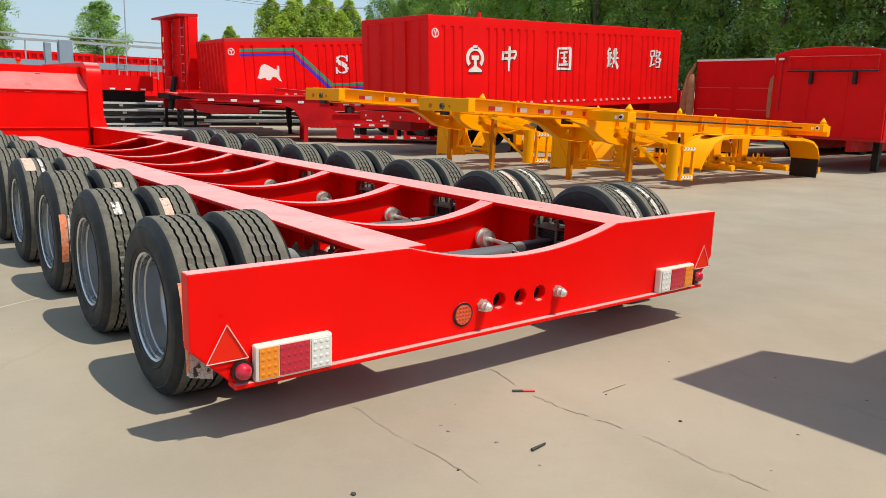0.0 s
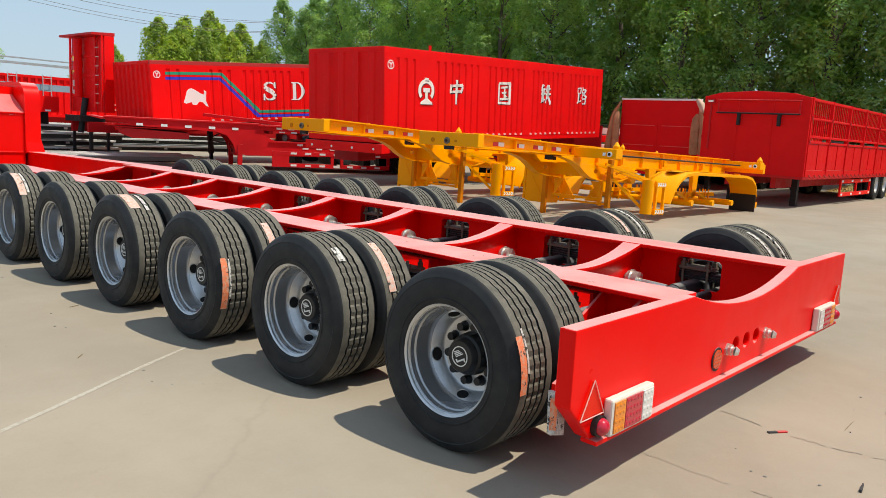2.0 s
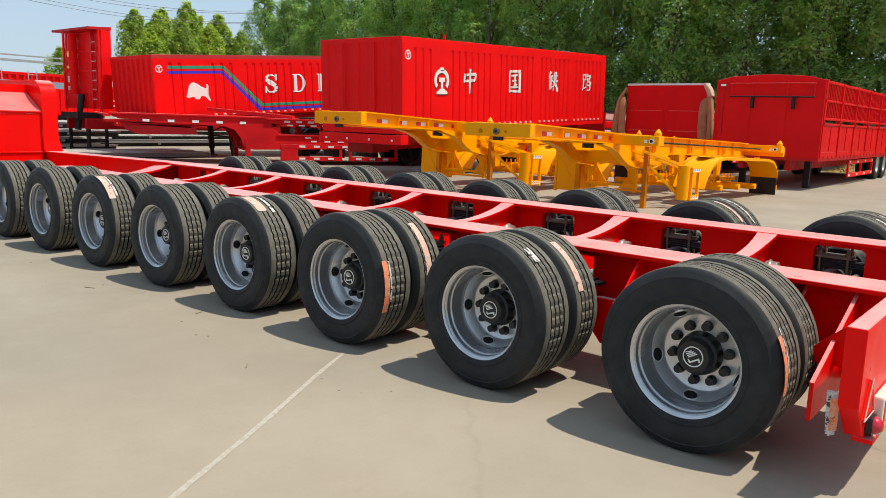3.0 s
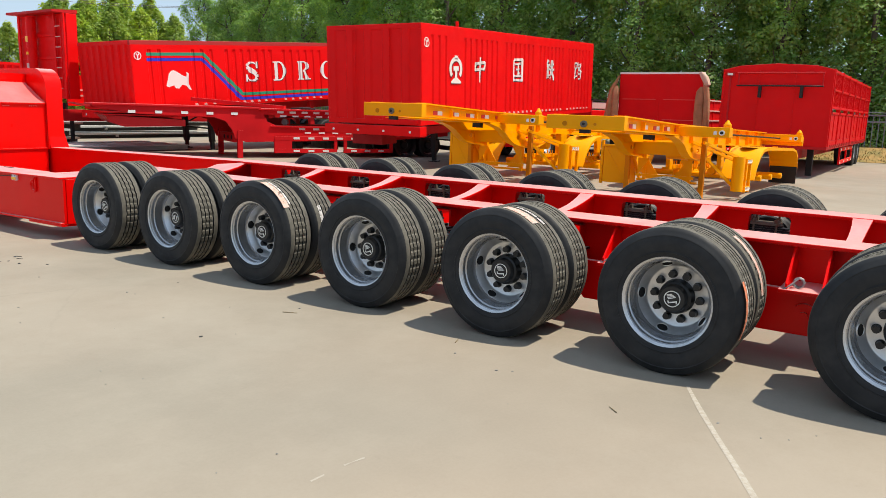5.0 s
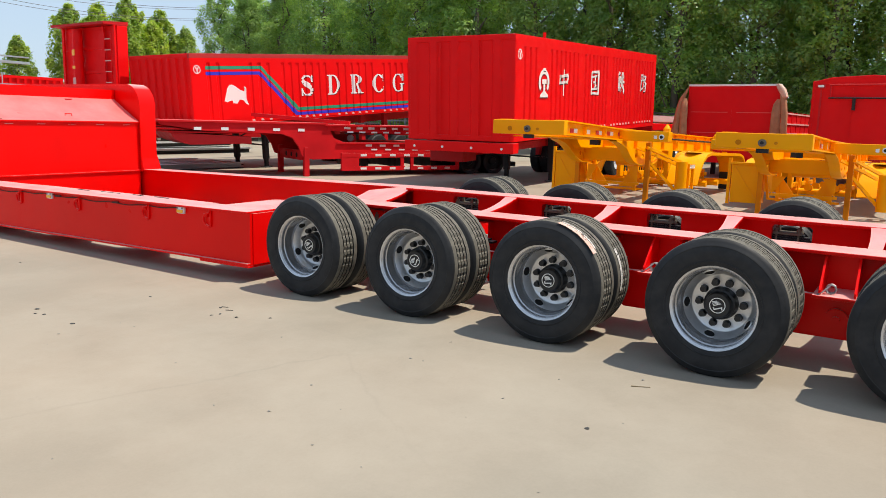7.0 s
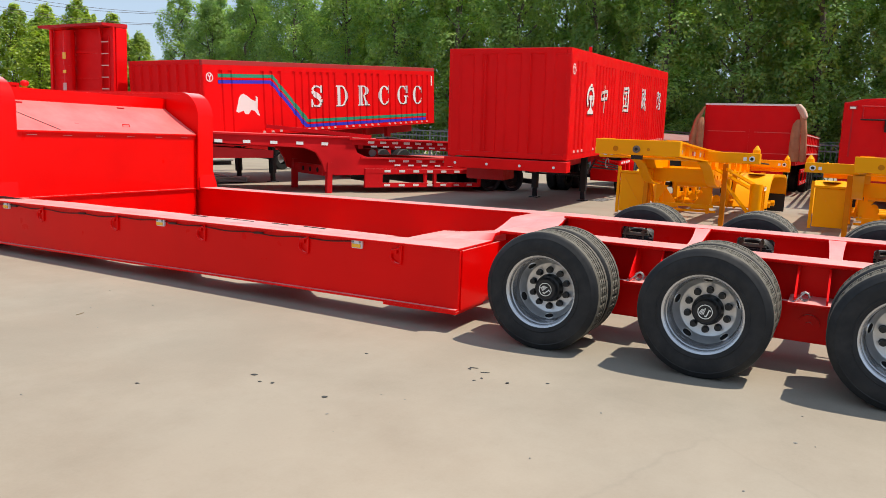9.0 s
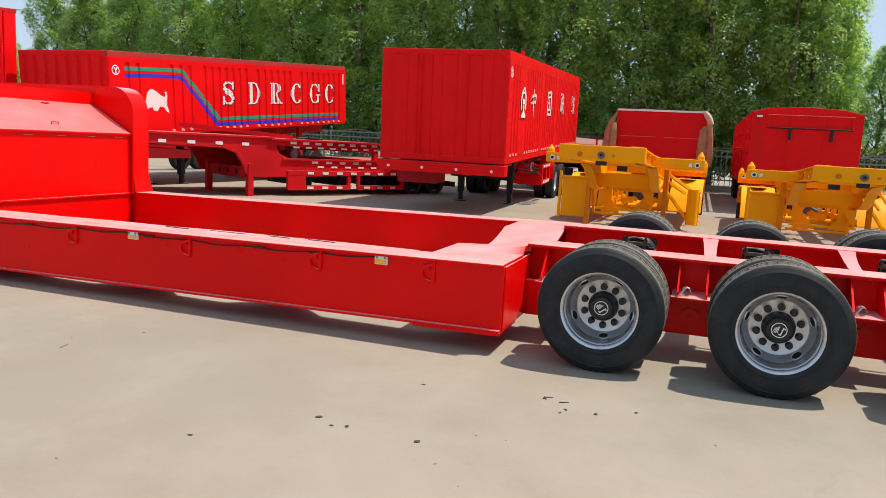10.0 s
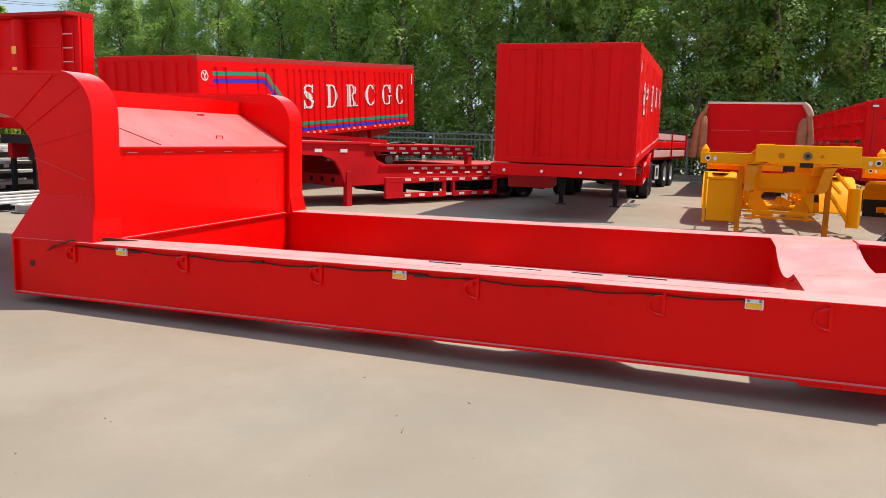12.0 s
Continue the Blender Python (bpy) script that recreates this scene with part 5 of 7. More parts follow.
    # bolsters with twist-lock cones
    for x in (3.3, 10.95):
        bol = part("bolster", box(B(), x - 0.13, x + 0.13, 0.0, W, 1.575, 1.785), YELLOW, t, bevel=0.012)
        for y in (0.08, W - 0.08):
            b = rod(B(), (x, y, 1.79), (x, y, 1.85), 0.075, 12)
            rod(b, (x, y, 1.85), (x, y, 1.94), 0.07, 12, 0.015)
            part("twist_lock", b, YELLOW, bol, smooth=30)
            o = 1 if y < 1 else -1
            lamp = part("lamp", rod(B(), (x - 0.155, y + o * 0.06, 1.67), (x - 0.131, y + o * 0.06, 1.67), 0.055, 16), REFLWHITE, bol, "round marker lamp with white ring")
            part("lens", rod(B(), (x - 0.165, y + o * 0.06, 1.67), (x - 0.156, y + o * 0.06, 1.67), 0.032, 12), BLACKSTEEL, lamp)
            part("reflector", box(B(), x - 0.14, x - 0.131, y + o * 0.19 - 0.03, y + o * 0.19 + 0.03, 1.63, 1.70), REFLWHITE, bol, "small white reflector")
    for x in (5.2, 7.2, 9.4):
        part("cross_tube", box(B(), x - 0.06, x + 0.06, 0.95, 2.29, 1.46, 1.62), YELLOW, t)
    for y in (0.55, W - 0.55):
        part("side_rod", rod(B(), (3.2, y, 1.66), (10.8, y, 1.66), 0.02, 6), BLACKSTEEL, t)
    # props under the neck
    for y in (0.78, 2.44):
        leg = part("prop", box(B(), 4.29, 4.40, y - 0.05, y + 0.05, 0.12, 1.56), SHADED_RUST, t, "rusty square prop, browned for its shaded sides", bevel=0.008)
    for y in (0.84, 2.38):
        part("diagonal_brace", bar(B(), (4.40, y, 1.20), (5.0, 0.30 if y < 1.6 else y, 0.48), 0.05, 0.06), YELLOW, t)
        part("upper_brace", bar(B(), (4.35, y, 1.42), (5.6, y, 1.30), 0.05, 0.05), YELLOW, t)
    for y0, y1 in ((1.02, 1.28), (2.22, 1.96)):
        part("rib_bracket", prism(B(), [(y0, 1.03), (y1, 1.03), (y0, 0.62)], 0, 4.40, 4.415), YELLOW, t)
    part("cross_brace", bar(B(), (4.42, 0.98, 0.62), (4.42, 2.26, 0.62), 0.05, 0.06), YELLOW, t)
    # tool box one side, air tank and ladder frame on the other
    tool = part("tool_box", box(B(), 4.43, 4.95, 2.46, 3.06, 0.38, 1.25), YELLOW, t, "yellow steel tool box", bevel=0.015)
    part("tool_box_lid", box(B(), 4.41, 4.97, 2.44, 3.08, 1.25, 1.30), YELLOW, tool)
    part("pressed_ridge", bar(B(), (4.425, 2.98, 1.17), (4.425, 2.54, 0.46), 0.012, 0.03), YELLOW, tool)
    part("box_bracket", box(B(), 4.45, 4.51, 3.08, 3.14, 0.34, 1.40), YELLOW, tool)
    part("low_bar", bar(B(), (4.60, 0.95, 0.50), (4.60, 2.30, 0.50), 0.045, 0.05), YELLOW, t)
    for yy in (1.12, 2.12):
        part("upright_stay", bar(B(), (4.58, yy, 0.46), (4.58, yy, 1.14), 0.09, 0.07), YELLOW, t)
    for y0, y1 in ((1.15, 1.5), (2.09, 1.74)):
        part("gusset_plate", prism(B(), [(y0, 0.54), (y1, 0.54), (y0, 1.05)], 0, 4.56, 4.575), YELLOW, t)
    tank = part("air_tank", rod(B(), (5.0, 0.20, 0.36), (5.0, 0.20, 1.16), 0.128, 20), YELLOW, t, "upright yellow tank", smooth=35)
    steps = part("step_frame", box(B(), 5.15, 5.21, 0.06, 0.12, 0.34, 1.12), YELLOW, t)
    part("step_post", box(B(), 5.51, 5.57, 0.06, 0.12, 0.34, 1.12), YELLOW, steps)
    for z in (0.36, 1.0):
        part("step_bar", box(B(), 5.12, 5.57, 0.055, 0.118, z, z + 0.12), YELLOW, steps)
        for i in range(4):
            a = 5.15 + i * 0.102
            part("arrow_mark", prism(B(), [(a, z + 0.02), (a + 0.04, z + 0.06), (a, z + 0.10), (a + 0.05, z + 0.10), (a + 0.09, z + 0.06), (a + 0.05, z + 0.02)], 1, 0.045, 0.0545), REFLWHITE, steps, "white arrow mark")
    for y in (0.5, 0.75):
        part("stay", bar(B(), (4.0, y + 0.2, 1.45), (5.55, y - 0.35, 1.05), 0.05, 0.06), YELLOW, t)
    # mudguards, wheels and springs
    for y0 in (0.02, 2.46):
        arc = [(5.75, 0.62), (5.95, 0.95), (6.2, 1.20), (6.5, 1.34), (6.9, 1.39), (8.0, 1.39), (10.0, 1.39), (10.45, 1.33), (10.72, 1.18), (10.84, 0.98), (10.87, 0.82)]
        bm = strip(B(), [[(x, y0, z), (x, y0 + 0.74, z)] for x, z in arc])
        strip(bm, [[(x, y0, z - 0.02), (x, y0 + 0.74, z - 0.02)] for x, z in arc])
        for yy in (y0, y0 + 0.74):
            strip(bm, [[(x, yy, z) for x, z in arc], [(x, yy, z - 0.07) for x, z in arc]])
        guard = part("mudguard", bm, YELLOW, t, smooth=35)
        # flat oval in darker yellow paints the shade of an opening
        part("oval_recess", prism(B(), ring_of(6.62, y0 + 0.37, 0.26, 24, 0.19), 2, 1.368, 1.378), SHADE_YELLOW, guard, "flat darker-yellow oval painted as a shaded opening")
        part("mud_flap", box(B(), 10.85, 10.88, y0 + 0.02, y0 + 0.72, 0.34, 0.84), BLACK, guard, "black rubber mud flap")
    for x in (7.3, 8.5, 9.7):
        part("axle", rod(B(), (x, 0.2, 0.60), (x, W - 0.2, 0.60), 0.08, 12), YELLOW, t)
        for y in (1.0, 2.22):
            part("leaf_spring", box(B(), x - 0.55, x + 0.55, y - 0.05, y + 0.05, 0.72, 0.82), YELLOW, t)
            part("spring_hanger", prism(B(), [(x - 0.9, 1.395), (x - 0.55, 1.395), (x - 0.62, 0.70), (x - 0.83, 0.70)], 1, y - 0.05, y + 0.05), YELLOW, t)
            for dx in (-0.1, 0.1):
                part("spring_bolt", rod(B(), (x + dx, y - 0.08, 0.50), (x + dx, y - 0.08, 0.92), 0.018, 6), YELLOW, t)
                part("spring_bolt", rod(B(), (x + dx, y + 0.08, 0.50), (x + dx, y + 0.08, 0.92), 0.018, 6), YELLOW, t)
        part("radius_rod", bar(B(), (x - 0.75, 0.86, 0.80), (x - 0.05, 0.86, 0.62), 0.05, 0.05), YELLOW, t)
        part("brake_chamber", rod(B(), (x - 0.28, 1.32, 0.72), (x - 0.10, 1.32, 0.70), 0.09, 12), YELLOW, t, smooth=35)
        part("brake_chamber", rod(B(), (x - 0.28, 1.90, 0.72), (x - 0.10, 1.90, 0.70), 0.09, 12), YELLOW, t, smooth=35)
    part("air_reservoir", rod(B(), (6.0, 1.12, 1.12), (6.0, 2.10, 1.12), 0.13, 16), YELLOW, t, smooth=35)
    for y in (1.3, 1.9):
        part("chassis_crossmember", bar(B(), (4.9, y, 1.36), (6.4, y + (0.25 if y < 1.6 else -0.25), 1.36), 0.06, 0.10), YELLOW, t)
    part("rear_bumper", box(B(), 11.05, 11.17, 0.1, W - 0.1, 0.45, 0.62), YELLOW, t)
    for y in (0.7, W - 0.7):
        part("bumper_post", box(B(), 11.03, 11.14, y - 0.06, y + 0.06, 0.31, 1.42), YELLOW, t)
    part("rear_beam", box(B(), 11.06, 11.2, 0.0, W, 1.46, 1.74), YELLOW, t, bevel=0.01)
    return t


skel_a = skeletal((4.90, 9.97, 0.0))
skel_b = copy_thing(skel_a, Matrix.Identity(4))
skel_b.matrix_basis = pose(K * 5.15, K * 5.98, 0.0, 0, 1.6, 0.5) @ Matrix.Diagonal((1, 1, 0.93, 1))


# ---- high-sided trailer seen from its front end ----
hs = thing("high_sided_trailer", (21.55, 10.50, 0), "red high-sided trailer with white top edge and rolled brown canvas", "trailer", turn=(0, 0, 0.2))
part("front_wall", box(B(), 0, 0.08, 0, 3.2, 1.35, 3.30), STAKERED, hs, bevel=0.01)
part("top_edge", box(B(), -0.03, 0.10, 0.0, 3.2, 3.30, 3.37), WHITE, hs, "white top edge")
for y0, y1 in ((0.12, 1.45), (1.75, 3.05)):
    part("seam", box(B(), -0.022, 0.0, y0, y1, 2.36, 2.385), PALERED, hs)
    part("seam", box(B(), -0.022, 0.0, y0, y1, 1.62, 1.645), PALERED, hs)
for y in (0.0, 3.12):
    side = part("side_board", box(B(), 0.08, 12.0, y, y + 0.08, 1.35, 2.35), STAKERED, hs)
    for i in range(12):
        part("stake", box(B(), 0.4 + i, 0.5 + i, y - 0.02, y + 0.10, 1.30, 2.45), STAKERED, side)
    for z in (1.62, 1.98, 2.36):
        part("board_edge", box(B(), 0.08, 12.0, y - 0.035, y - 0.003, z, z + 0.05), PALEPAINT, side, "pale board edge")
part("floor", box(B(), 0, 12.0, 0, 3.2, 1.25, 1.35), DARKRED, hs)
for y in (0.9, 2.3):
    part("chassis_beam", box(B(), 0.2, 12, y - 0.08, y + 0.08, 0.85, 1.25), DARKRED, hs)
part("front_box", box(B(), -0.05, 0.6, 0.5, 2.7, 0.55, 1.3), STAKERED, hs)
for x in (7.0, 8.5, 10.0):
    for y, o in ((0.2, -1), (0.58, -1), (2.62, 1), (3.0, 1)):
        road_wheel(hs, (x, y, 0.60), o)
side_guard(hs, 3.0, 6.2, 0.05, 0.45, 1.05)
for y in (0.5, 2.7):
    part("landing_leg", box(B(), 2.2, 2.36, y - 0.08, y + 0.08, 0, 1.25), BLACKSTEEL, hs)


def drape(rows, seed, name, m, label):
    """Hanging bundle of cloth: rows of (height, middle, half width, half depth), pleated all round."""
    rings = []
    for q, (z, yc, w, d) in enumerate(rows):
        ring = []
        for i in range(29):
            a = 2 * math.pi * i / 28
            k = 1 + 0.09 * math.sin(4 * a + seed + 0.25 * q) + 0.04 * math.sin(9 * a + 2 * seed)
            ring.append((-0.13 + d * k * math.cos(a), yc + w * k * math.sin(a), z))
        rings.append(ring)
    bm = strip(B(), rings)
    return part(name, bm, m, hs, label, smooth=45)


BROWN = "brown canvas gathered and hung at the corner"
drape(((1.38, 3.60, 0.10, 0.09), (1.44, 3.60, 0.13, 0.14), (1.8, 3.56, 0.125, 0.15), (2.3, 3.50, 0.12, 0.14), (2.7, 3.44, 0.10, 0.12), (2.92, 3.36, 0.08, 0.09), (3.10, 3.25, 0.05, 0.06), (3.24, 3.20, 0.03, 0.04)), 1.0, "outer_canvas_fold", CANVAS, BROWN)
drape(((1.38, 3.28, 0.11, 0.08), (1.44, 3.28, 0.14, 0.13), (1.9, 3.30, 0.14, 0.14), (2.4, 3.30, 0.14, 0.14), (2.72, 3.29, 0.12, 0.12), (2.86, 3.27, 0.05, 0.05)), 2.3, "inner_canvas_fold", CANVAS, BROWN)
drape(((1.38, 0.06, 0.12, 0.10), (1.43, 0.06, 0.17, 0.15), (1.9, 0.08, 0.17, 0.15), (2.4, 0.08, 0.16, 0.15), (2.68, 0.06, 0.14, 0.13), (2.84, 0.02, 0.06, 0.06)), 3.1, "inner_canvas_fold", CANVAS, BROWN)
drape(((1.38, -0.22, 0.08, 0.10), (1.43, -0.22, 0.11, 0.14), (1.9, -0.21, 0.11, 0.14), (2.4, -0.19, 0.10, 0.13), (2.8, -0.13, 0.10, 0.11), (3.0, -0.08, 0.08, 0.09), (3.1, -0.04, 0.04, 0.05)), 4.2, "outer_canvas_fold", CANVAS, BROWN)
drape(((2.86, -0.16, 0.05, 0.10), (2.92, -0.16, 0.10, 0.14), (3.06, -0.10, 0.12, 0.13), (3.2, -0.03, 0.13, 0.12), (3.32, 0.05, 0.10, 0.10), (3.37, 0.08, 0.04, 0.05)), 5.5, "pale_fold", TARP, "pale folded tarpaulin end")
part("grey_box", box(B(), -0.25, 0.0, 2.55, 2.95, 1.02, 1.30), GALV, hs, "small grey box under the front wall", bevel=0.01)
part("lower_panel", box(B(), -0.2, -0.051, 0.35, 1.35, 0.75, 1.34), STAKERED, hs)
for y in (0.06, 1.62):
    part("vertical_seam", box(B(), -0.014, -0.001, y, y + 0.03, 1.37, 2.5), STAKERED, hs)

# ---- stake trailer ----
st = thing("stake_trailer", (18.75, 5.84, 0), "dark red stake-sided trailer with railed sides and arched front wall", "trailer", turn=(0, 0, 2.0))
st.scale.z = 1.03
arch = [(0, 0.92), (3.2, 0.92), (3.2, 3.18), (2.7, 3.30), (1.6, 3.36), (0.5, 3.30), (0, 3.18)]
part("front_wall", prism(B(), arch, 0, 0, 0.07), STAKERED, st, bevel=0.012)
for y0, y1, z in ((0.25, 2.75, 3.08), (0.25, 2.75, 2.70)):
    part("pipe_rail", rod(B(), (-0.10, y0, z), (-0.10, y1, z), 0.022, 8), BLACKSTEEL if z < 3 else DARKRED, st)
for y in (0.28, 2.7):
    part("rail_bracket", rod(B(), (-0.10, y, 2.70), (-0.10, y, 3.08), 0.02, 6), DARKRED, st)
lug = part("lamp_bracket", box(B(), -0.06, 0.0, 2.86, 3.10, 2.98, 3.10), DARKRED, st)
part("lamp", box(B(), -0.075, -0.061, 2.90, 3.06, 3.01, 3.07), CHROME, lug)
for y in (0.85, 2.05):
    part("hanger_plate", box(B(), -0.14, 0.0, y - 0.04, y + 0.04, 2.35, 2.70), BLACKSTEEL, st)
for y in (0.0, 1.05, 2.1, 3.15):
    part("vertical_seam", box(B(), -0.015, 0.0, y, y + 0.04, 0.95, 3.15), STAKERED, st)
part("ladder_rail", box(B(), -0.03, 0.0, 2.95, 3.0, 1.6, 3.1), DARKRED, st)
for y in (0.0, 3.14):
    side = part("side_frame", box(B(), 0.07, 13.0, y, y + 0.06, 0.95, 1.12), STAKERED, st)
    out = -1 if y < 1 else 1
    for z, h in ((1.90, 0.07), (2.06, 0.07), (2.58, 0.06), (3.10, 0.08)):
        part("side_rail", box(B(), 0.07, 13.0, y - 0.012, y + 0.072, z, z + h), STAKERED, side, bevel=0.012)
    for i in range(7):
        a = 0.07 + i * 2.138
        part("stake_post", box(B(), a, a + 0.10, y - 0.03, y + 0.09, 0.95, 3.20), STAKERED, side, bevel=0.012)
        for z in (1.96, 2.62):
            part("latch", box(B(), a + 0.02, a + 0.08, y + (-0.055 if out < 0 else 0.091), y + (-0.031 if out < 0 else 0.115), z - 0.04, z + 0.05), DUSTYRED, side)
    for i in range(6):
        a = 0.17 + i * 2.138
        part("lower_board", box(B(), a + 0.02, a + 2.02, y + 0.01, y + 0.05, 1.13, 1.89), STAKERED, side)
        part("board_rib", box(B(), a + 0.99, a + 1.05, y - 0.010 if out < 0 else y + 0.051, y + 0.009 if out < 0 else y + 0.07, 1.14, 1.88), STAKERED, side)
        for k in range(9):
            part("upright_bar", box(B(), a + 0.19 + k * 0.205, a + 0.23 + k * 0.205, y + 0.015, y + 0.045, 2.13, 3.10), STAKERED, side)
        for k in range(4):
            hook = a + 0.2 + 0.52 * k
            part("lashing_hook", bar(B(), (hook, y + out * 0.05, 0.99), (hook + 0.20, y + out * 0.05, 0.92), 0.03, 0.035), DUSTYRED, side)
part("floor", box(B(), 0, 13.0, 0, 3.2, 0.86, 0.95), DARKRED, st)
for y in (0.9, 2.3):
    part("chassis_beam", box(B(), 0.2, 13, y - 0.08, y + 0.08, 0.55, 0.86), DARKRED, st)
for y in (0.6, 2.6):
    part("landing_leg", box(B(), 1.3, 1.48, y - 0.09, y + 0.09, 0, 0.86), BLACKSTEEL, st)
for x in (9.7, 11.1):
    for y, o in ((0.2, -1), (0.58, -1), (2.62, 1), (3.0, 1)):
        road_wheel(st, (x, y, 0.60), o, 0.6)
side_guard(st, 4.5, 8.7, 0.08, 0.25, 0.82)


# ---- stacked red flatbeds, turned away from the row ----
fb = thing("flatbed_trailer", (6.0, 23.9, 0), "red gooseneck flatbed trailer with reflective strips, stacked under another", "trailer", "stacked flatbeds", turn=(0, 0, -26))


def edge_marks(parent, x0, x1, y, z, step, h=0.09):
    n = int((x1 - x0) / step)
    for i in range(n + 1):
        a = x0 + i * step
        part("reflector_strip", box(B(), a, a + 0.21, y - 0.012, y - 0.004, z - h / 2, z + h / 2), REFLWHITE, parent, "white reflective strip")


for y in (0.0, 2.7):
    shape = [(0, 1.60), (0.1, 1.52), (1.3, 1.36), (3.6, 1.30), (3.95, 1.18), (4.15, 0.90), (4.25, 0.62), (4.60, 0.52), (9.9, 0.62), (12.2, 0.78), (12.2, 1.02), (5.75, 1.02), (5.3, 1.20), (5.1, 1.62)]
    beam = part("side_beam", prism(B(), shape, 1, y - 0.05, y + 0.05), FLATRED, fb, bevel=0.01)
    if y == 0:
        edge_marks(beam, 1.0, 4.6, -0.05, 1.43, 0.78, 0.085)
        edge_marks(beam, 6.4, 11.9, -0.05, 0.97, 0.50, 0.07)
        edge_marks(beam, 6.6, 9.6, -0.05, 0.84, 0.50, 0.05)
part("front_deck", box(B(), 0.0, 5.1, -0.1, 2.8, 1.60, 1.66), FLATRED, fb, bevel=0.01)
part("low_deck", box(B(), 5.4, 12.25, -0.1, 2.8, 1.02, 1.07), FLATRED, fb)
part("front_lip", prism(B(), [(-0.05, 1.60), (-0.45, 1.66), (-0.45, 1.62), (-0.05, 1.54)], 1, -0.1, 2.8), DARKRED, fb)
for x, y in ((4.40, 0.0), (4.30, 2.2)):
    part("landing_leg", box(B(), x - 0.08, x + 0.08, y - 0.08, y + 0.08, 0, 0.9), FLATRED, fb)
brace = part("leg_cross_beam", box(B(), 4.25, 4.37, 0.1, 2.1, 0.50, 0.80), FLATRED, fb)
# black discs paint the unlit insides of three holes
for y in (0.45, 0.95, 1.45):
    part("round_hole", rod(B(), (4.24, y, 0.65), (4.2495, y, 0.65), 0.075, 14), HOLE, brace)
lower = part("lower_nose", prism(B(), [(0.35, 1.30), (2.7, 1.20), (2.7, 1.00), (1.9, 0.98), (0.9, 0.96), (0.5, 1.10)], 1, 0.05, 2.65), DARKRED, fb, "dark red nose of the frame below")
part("nose_plate", box(B(), 0.3, 2.72, 0.0, 2.7, 1.30, 1.335), FLATRED, lower)
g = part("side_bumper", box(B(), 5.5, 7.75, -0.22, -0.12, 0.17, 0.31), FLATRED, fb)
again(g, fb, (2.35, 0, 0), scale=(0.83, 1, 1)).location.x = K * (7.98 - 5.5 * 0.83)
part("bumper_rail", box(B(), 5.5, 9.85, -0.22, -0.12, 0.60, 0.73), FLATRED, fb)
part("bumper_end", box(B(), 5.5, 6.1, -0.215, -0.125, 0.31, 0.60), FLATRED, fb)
for x in (7.62, 7.98, 9.75):
    part("bumper_post", box(B(), x, x + 0.1, -0.21, -0.13, 0.31, 0.60), FLATRED, fb)
for z in (0.24, 0.665):
    edge_marks(fb, 6.15, 9.6, -0.22, z, 0.52, 0.07)
for x in (6.4, 7.7, 9.0):
    part("axle_beam", box(B(), x, x + 0.25, 0.3, 2.4, 0.25, 0.55), BLACKSTEEL, fb)
# rims in black to paint the shade under the deck
for x in (10.5, 11.5):
    for y, o in ((0.25, -1), (0.62, -1), (2.1, 1), (2.45, 1)):
        road_wheel(fb, (x, y, 0.44), o, 0.44, BLACKSTEEL)
tail = part("rear_bar", box(B(), 12.26, 12.34, -0.05, 2.75, 0.25, 0.42), BLACKSTEEL, fb)
for y in (0.1, 1.2, 2.2):
    part("reflector_strip", box(B(), 12.345, 12.352, y, y + 0.4, 0.29, 0.38), REFLWHITE, tail)
fb2 = thing("flatbed_trailer", (10.58, 21.66, 1.07), "red flatbed deck lying stacked on top of another flatbed", "trailer", "stacked flatbeds", turn=(0, 0, -26))
for y in (0.0, 2.7):
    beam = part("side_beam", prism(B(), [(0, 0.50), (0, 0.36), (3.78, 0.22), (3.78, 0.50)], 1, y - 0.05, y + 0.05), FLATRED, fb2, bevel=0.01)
    if y == 0:
        edge_marks(beam, 0.55, 3.6, -0.05, 0.445, 0.42, 0.07)
        edge_marks(beam, 0.65, 3.6, -0.05, 0.32, 0.42, 0.05)
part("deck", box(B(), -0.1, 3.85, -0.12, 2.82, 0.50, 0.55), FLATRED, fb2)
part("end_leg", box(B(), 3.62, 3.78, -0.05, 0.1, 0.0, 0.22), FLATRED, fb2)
for x in (0.3, 1.5, 2.7):
    part("cross_beam", box(B(), x, x + 0.16, 0.1, 2.6, 0.24, 0.46), DARKRED, fb2)
part("packing_block", box(B(), 0.9, 1.1, 0.3, 2.4, 0.0, 0.24), DARKRED, fb2)
part("bare_wheel", rod(B(), (0.9, 0.3, 0.12), (1.0, 0.4, 0.12), 0.11, 20), GREASE, fb2, "bare steel wheel between the stacked decks")
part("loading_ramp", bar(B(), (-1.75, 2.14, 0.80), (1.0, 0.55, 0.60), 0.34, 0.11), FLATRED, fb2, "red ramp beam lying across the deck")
tie = part("chain_binder", tube(B(), [(1.25, 0.7, 0.57), (1.5, 0.6, 0.59), (1.8, 0.75, 0.57), (2.1, 0.6, 0.58)], 0.03, 6), BLACK, fb2, "black chain lying on the deck")
part("binder_lump", box(B(), 1.6, 1.95, 0.55, 0.85, 0.551, 0.63), BLACK, tie, bevel=0.03)

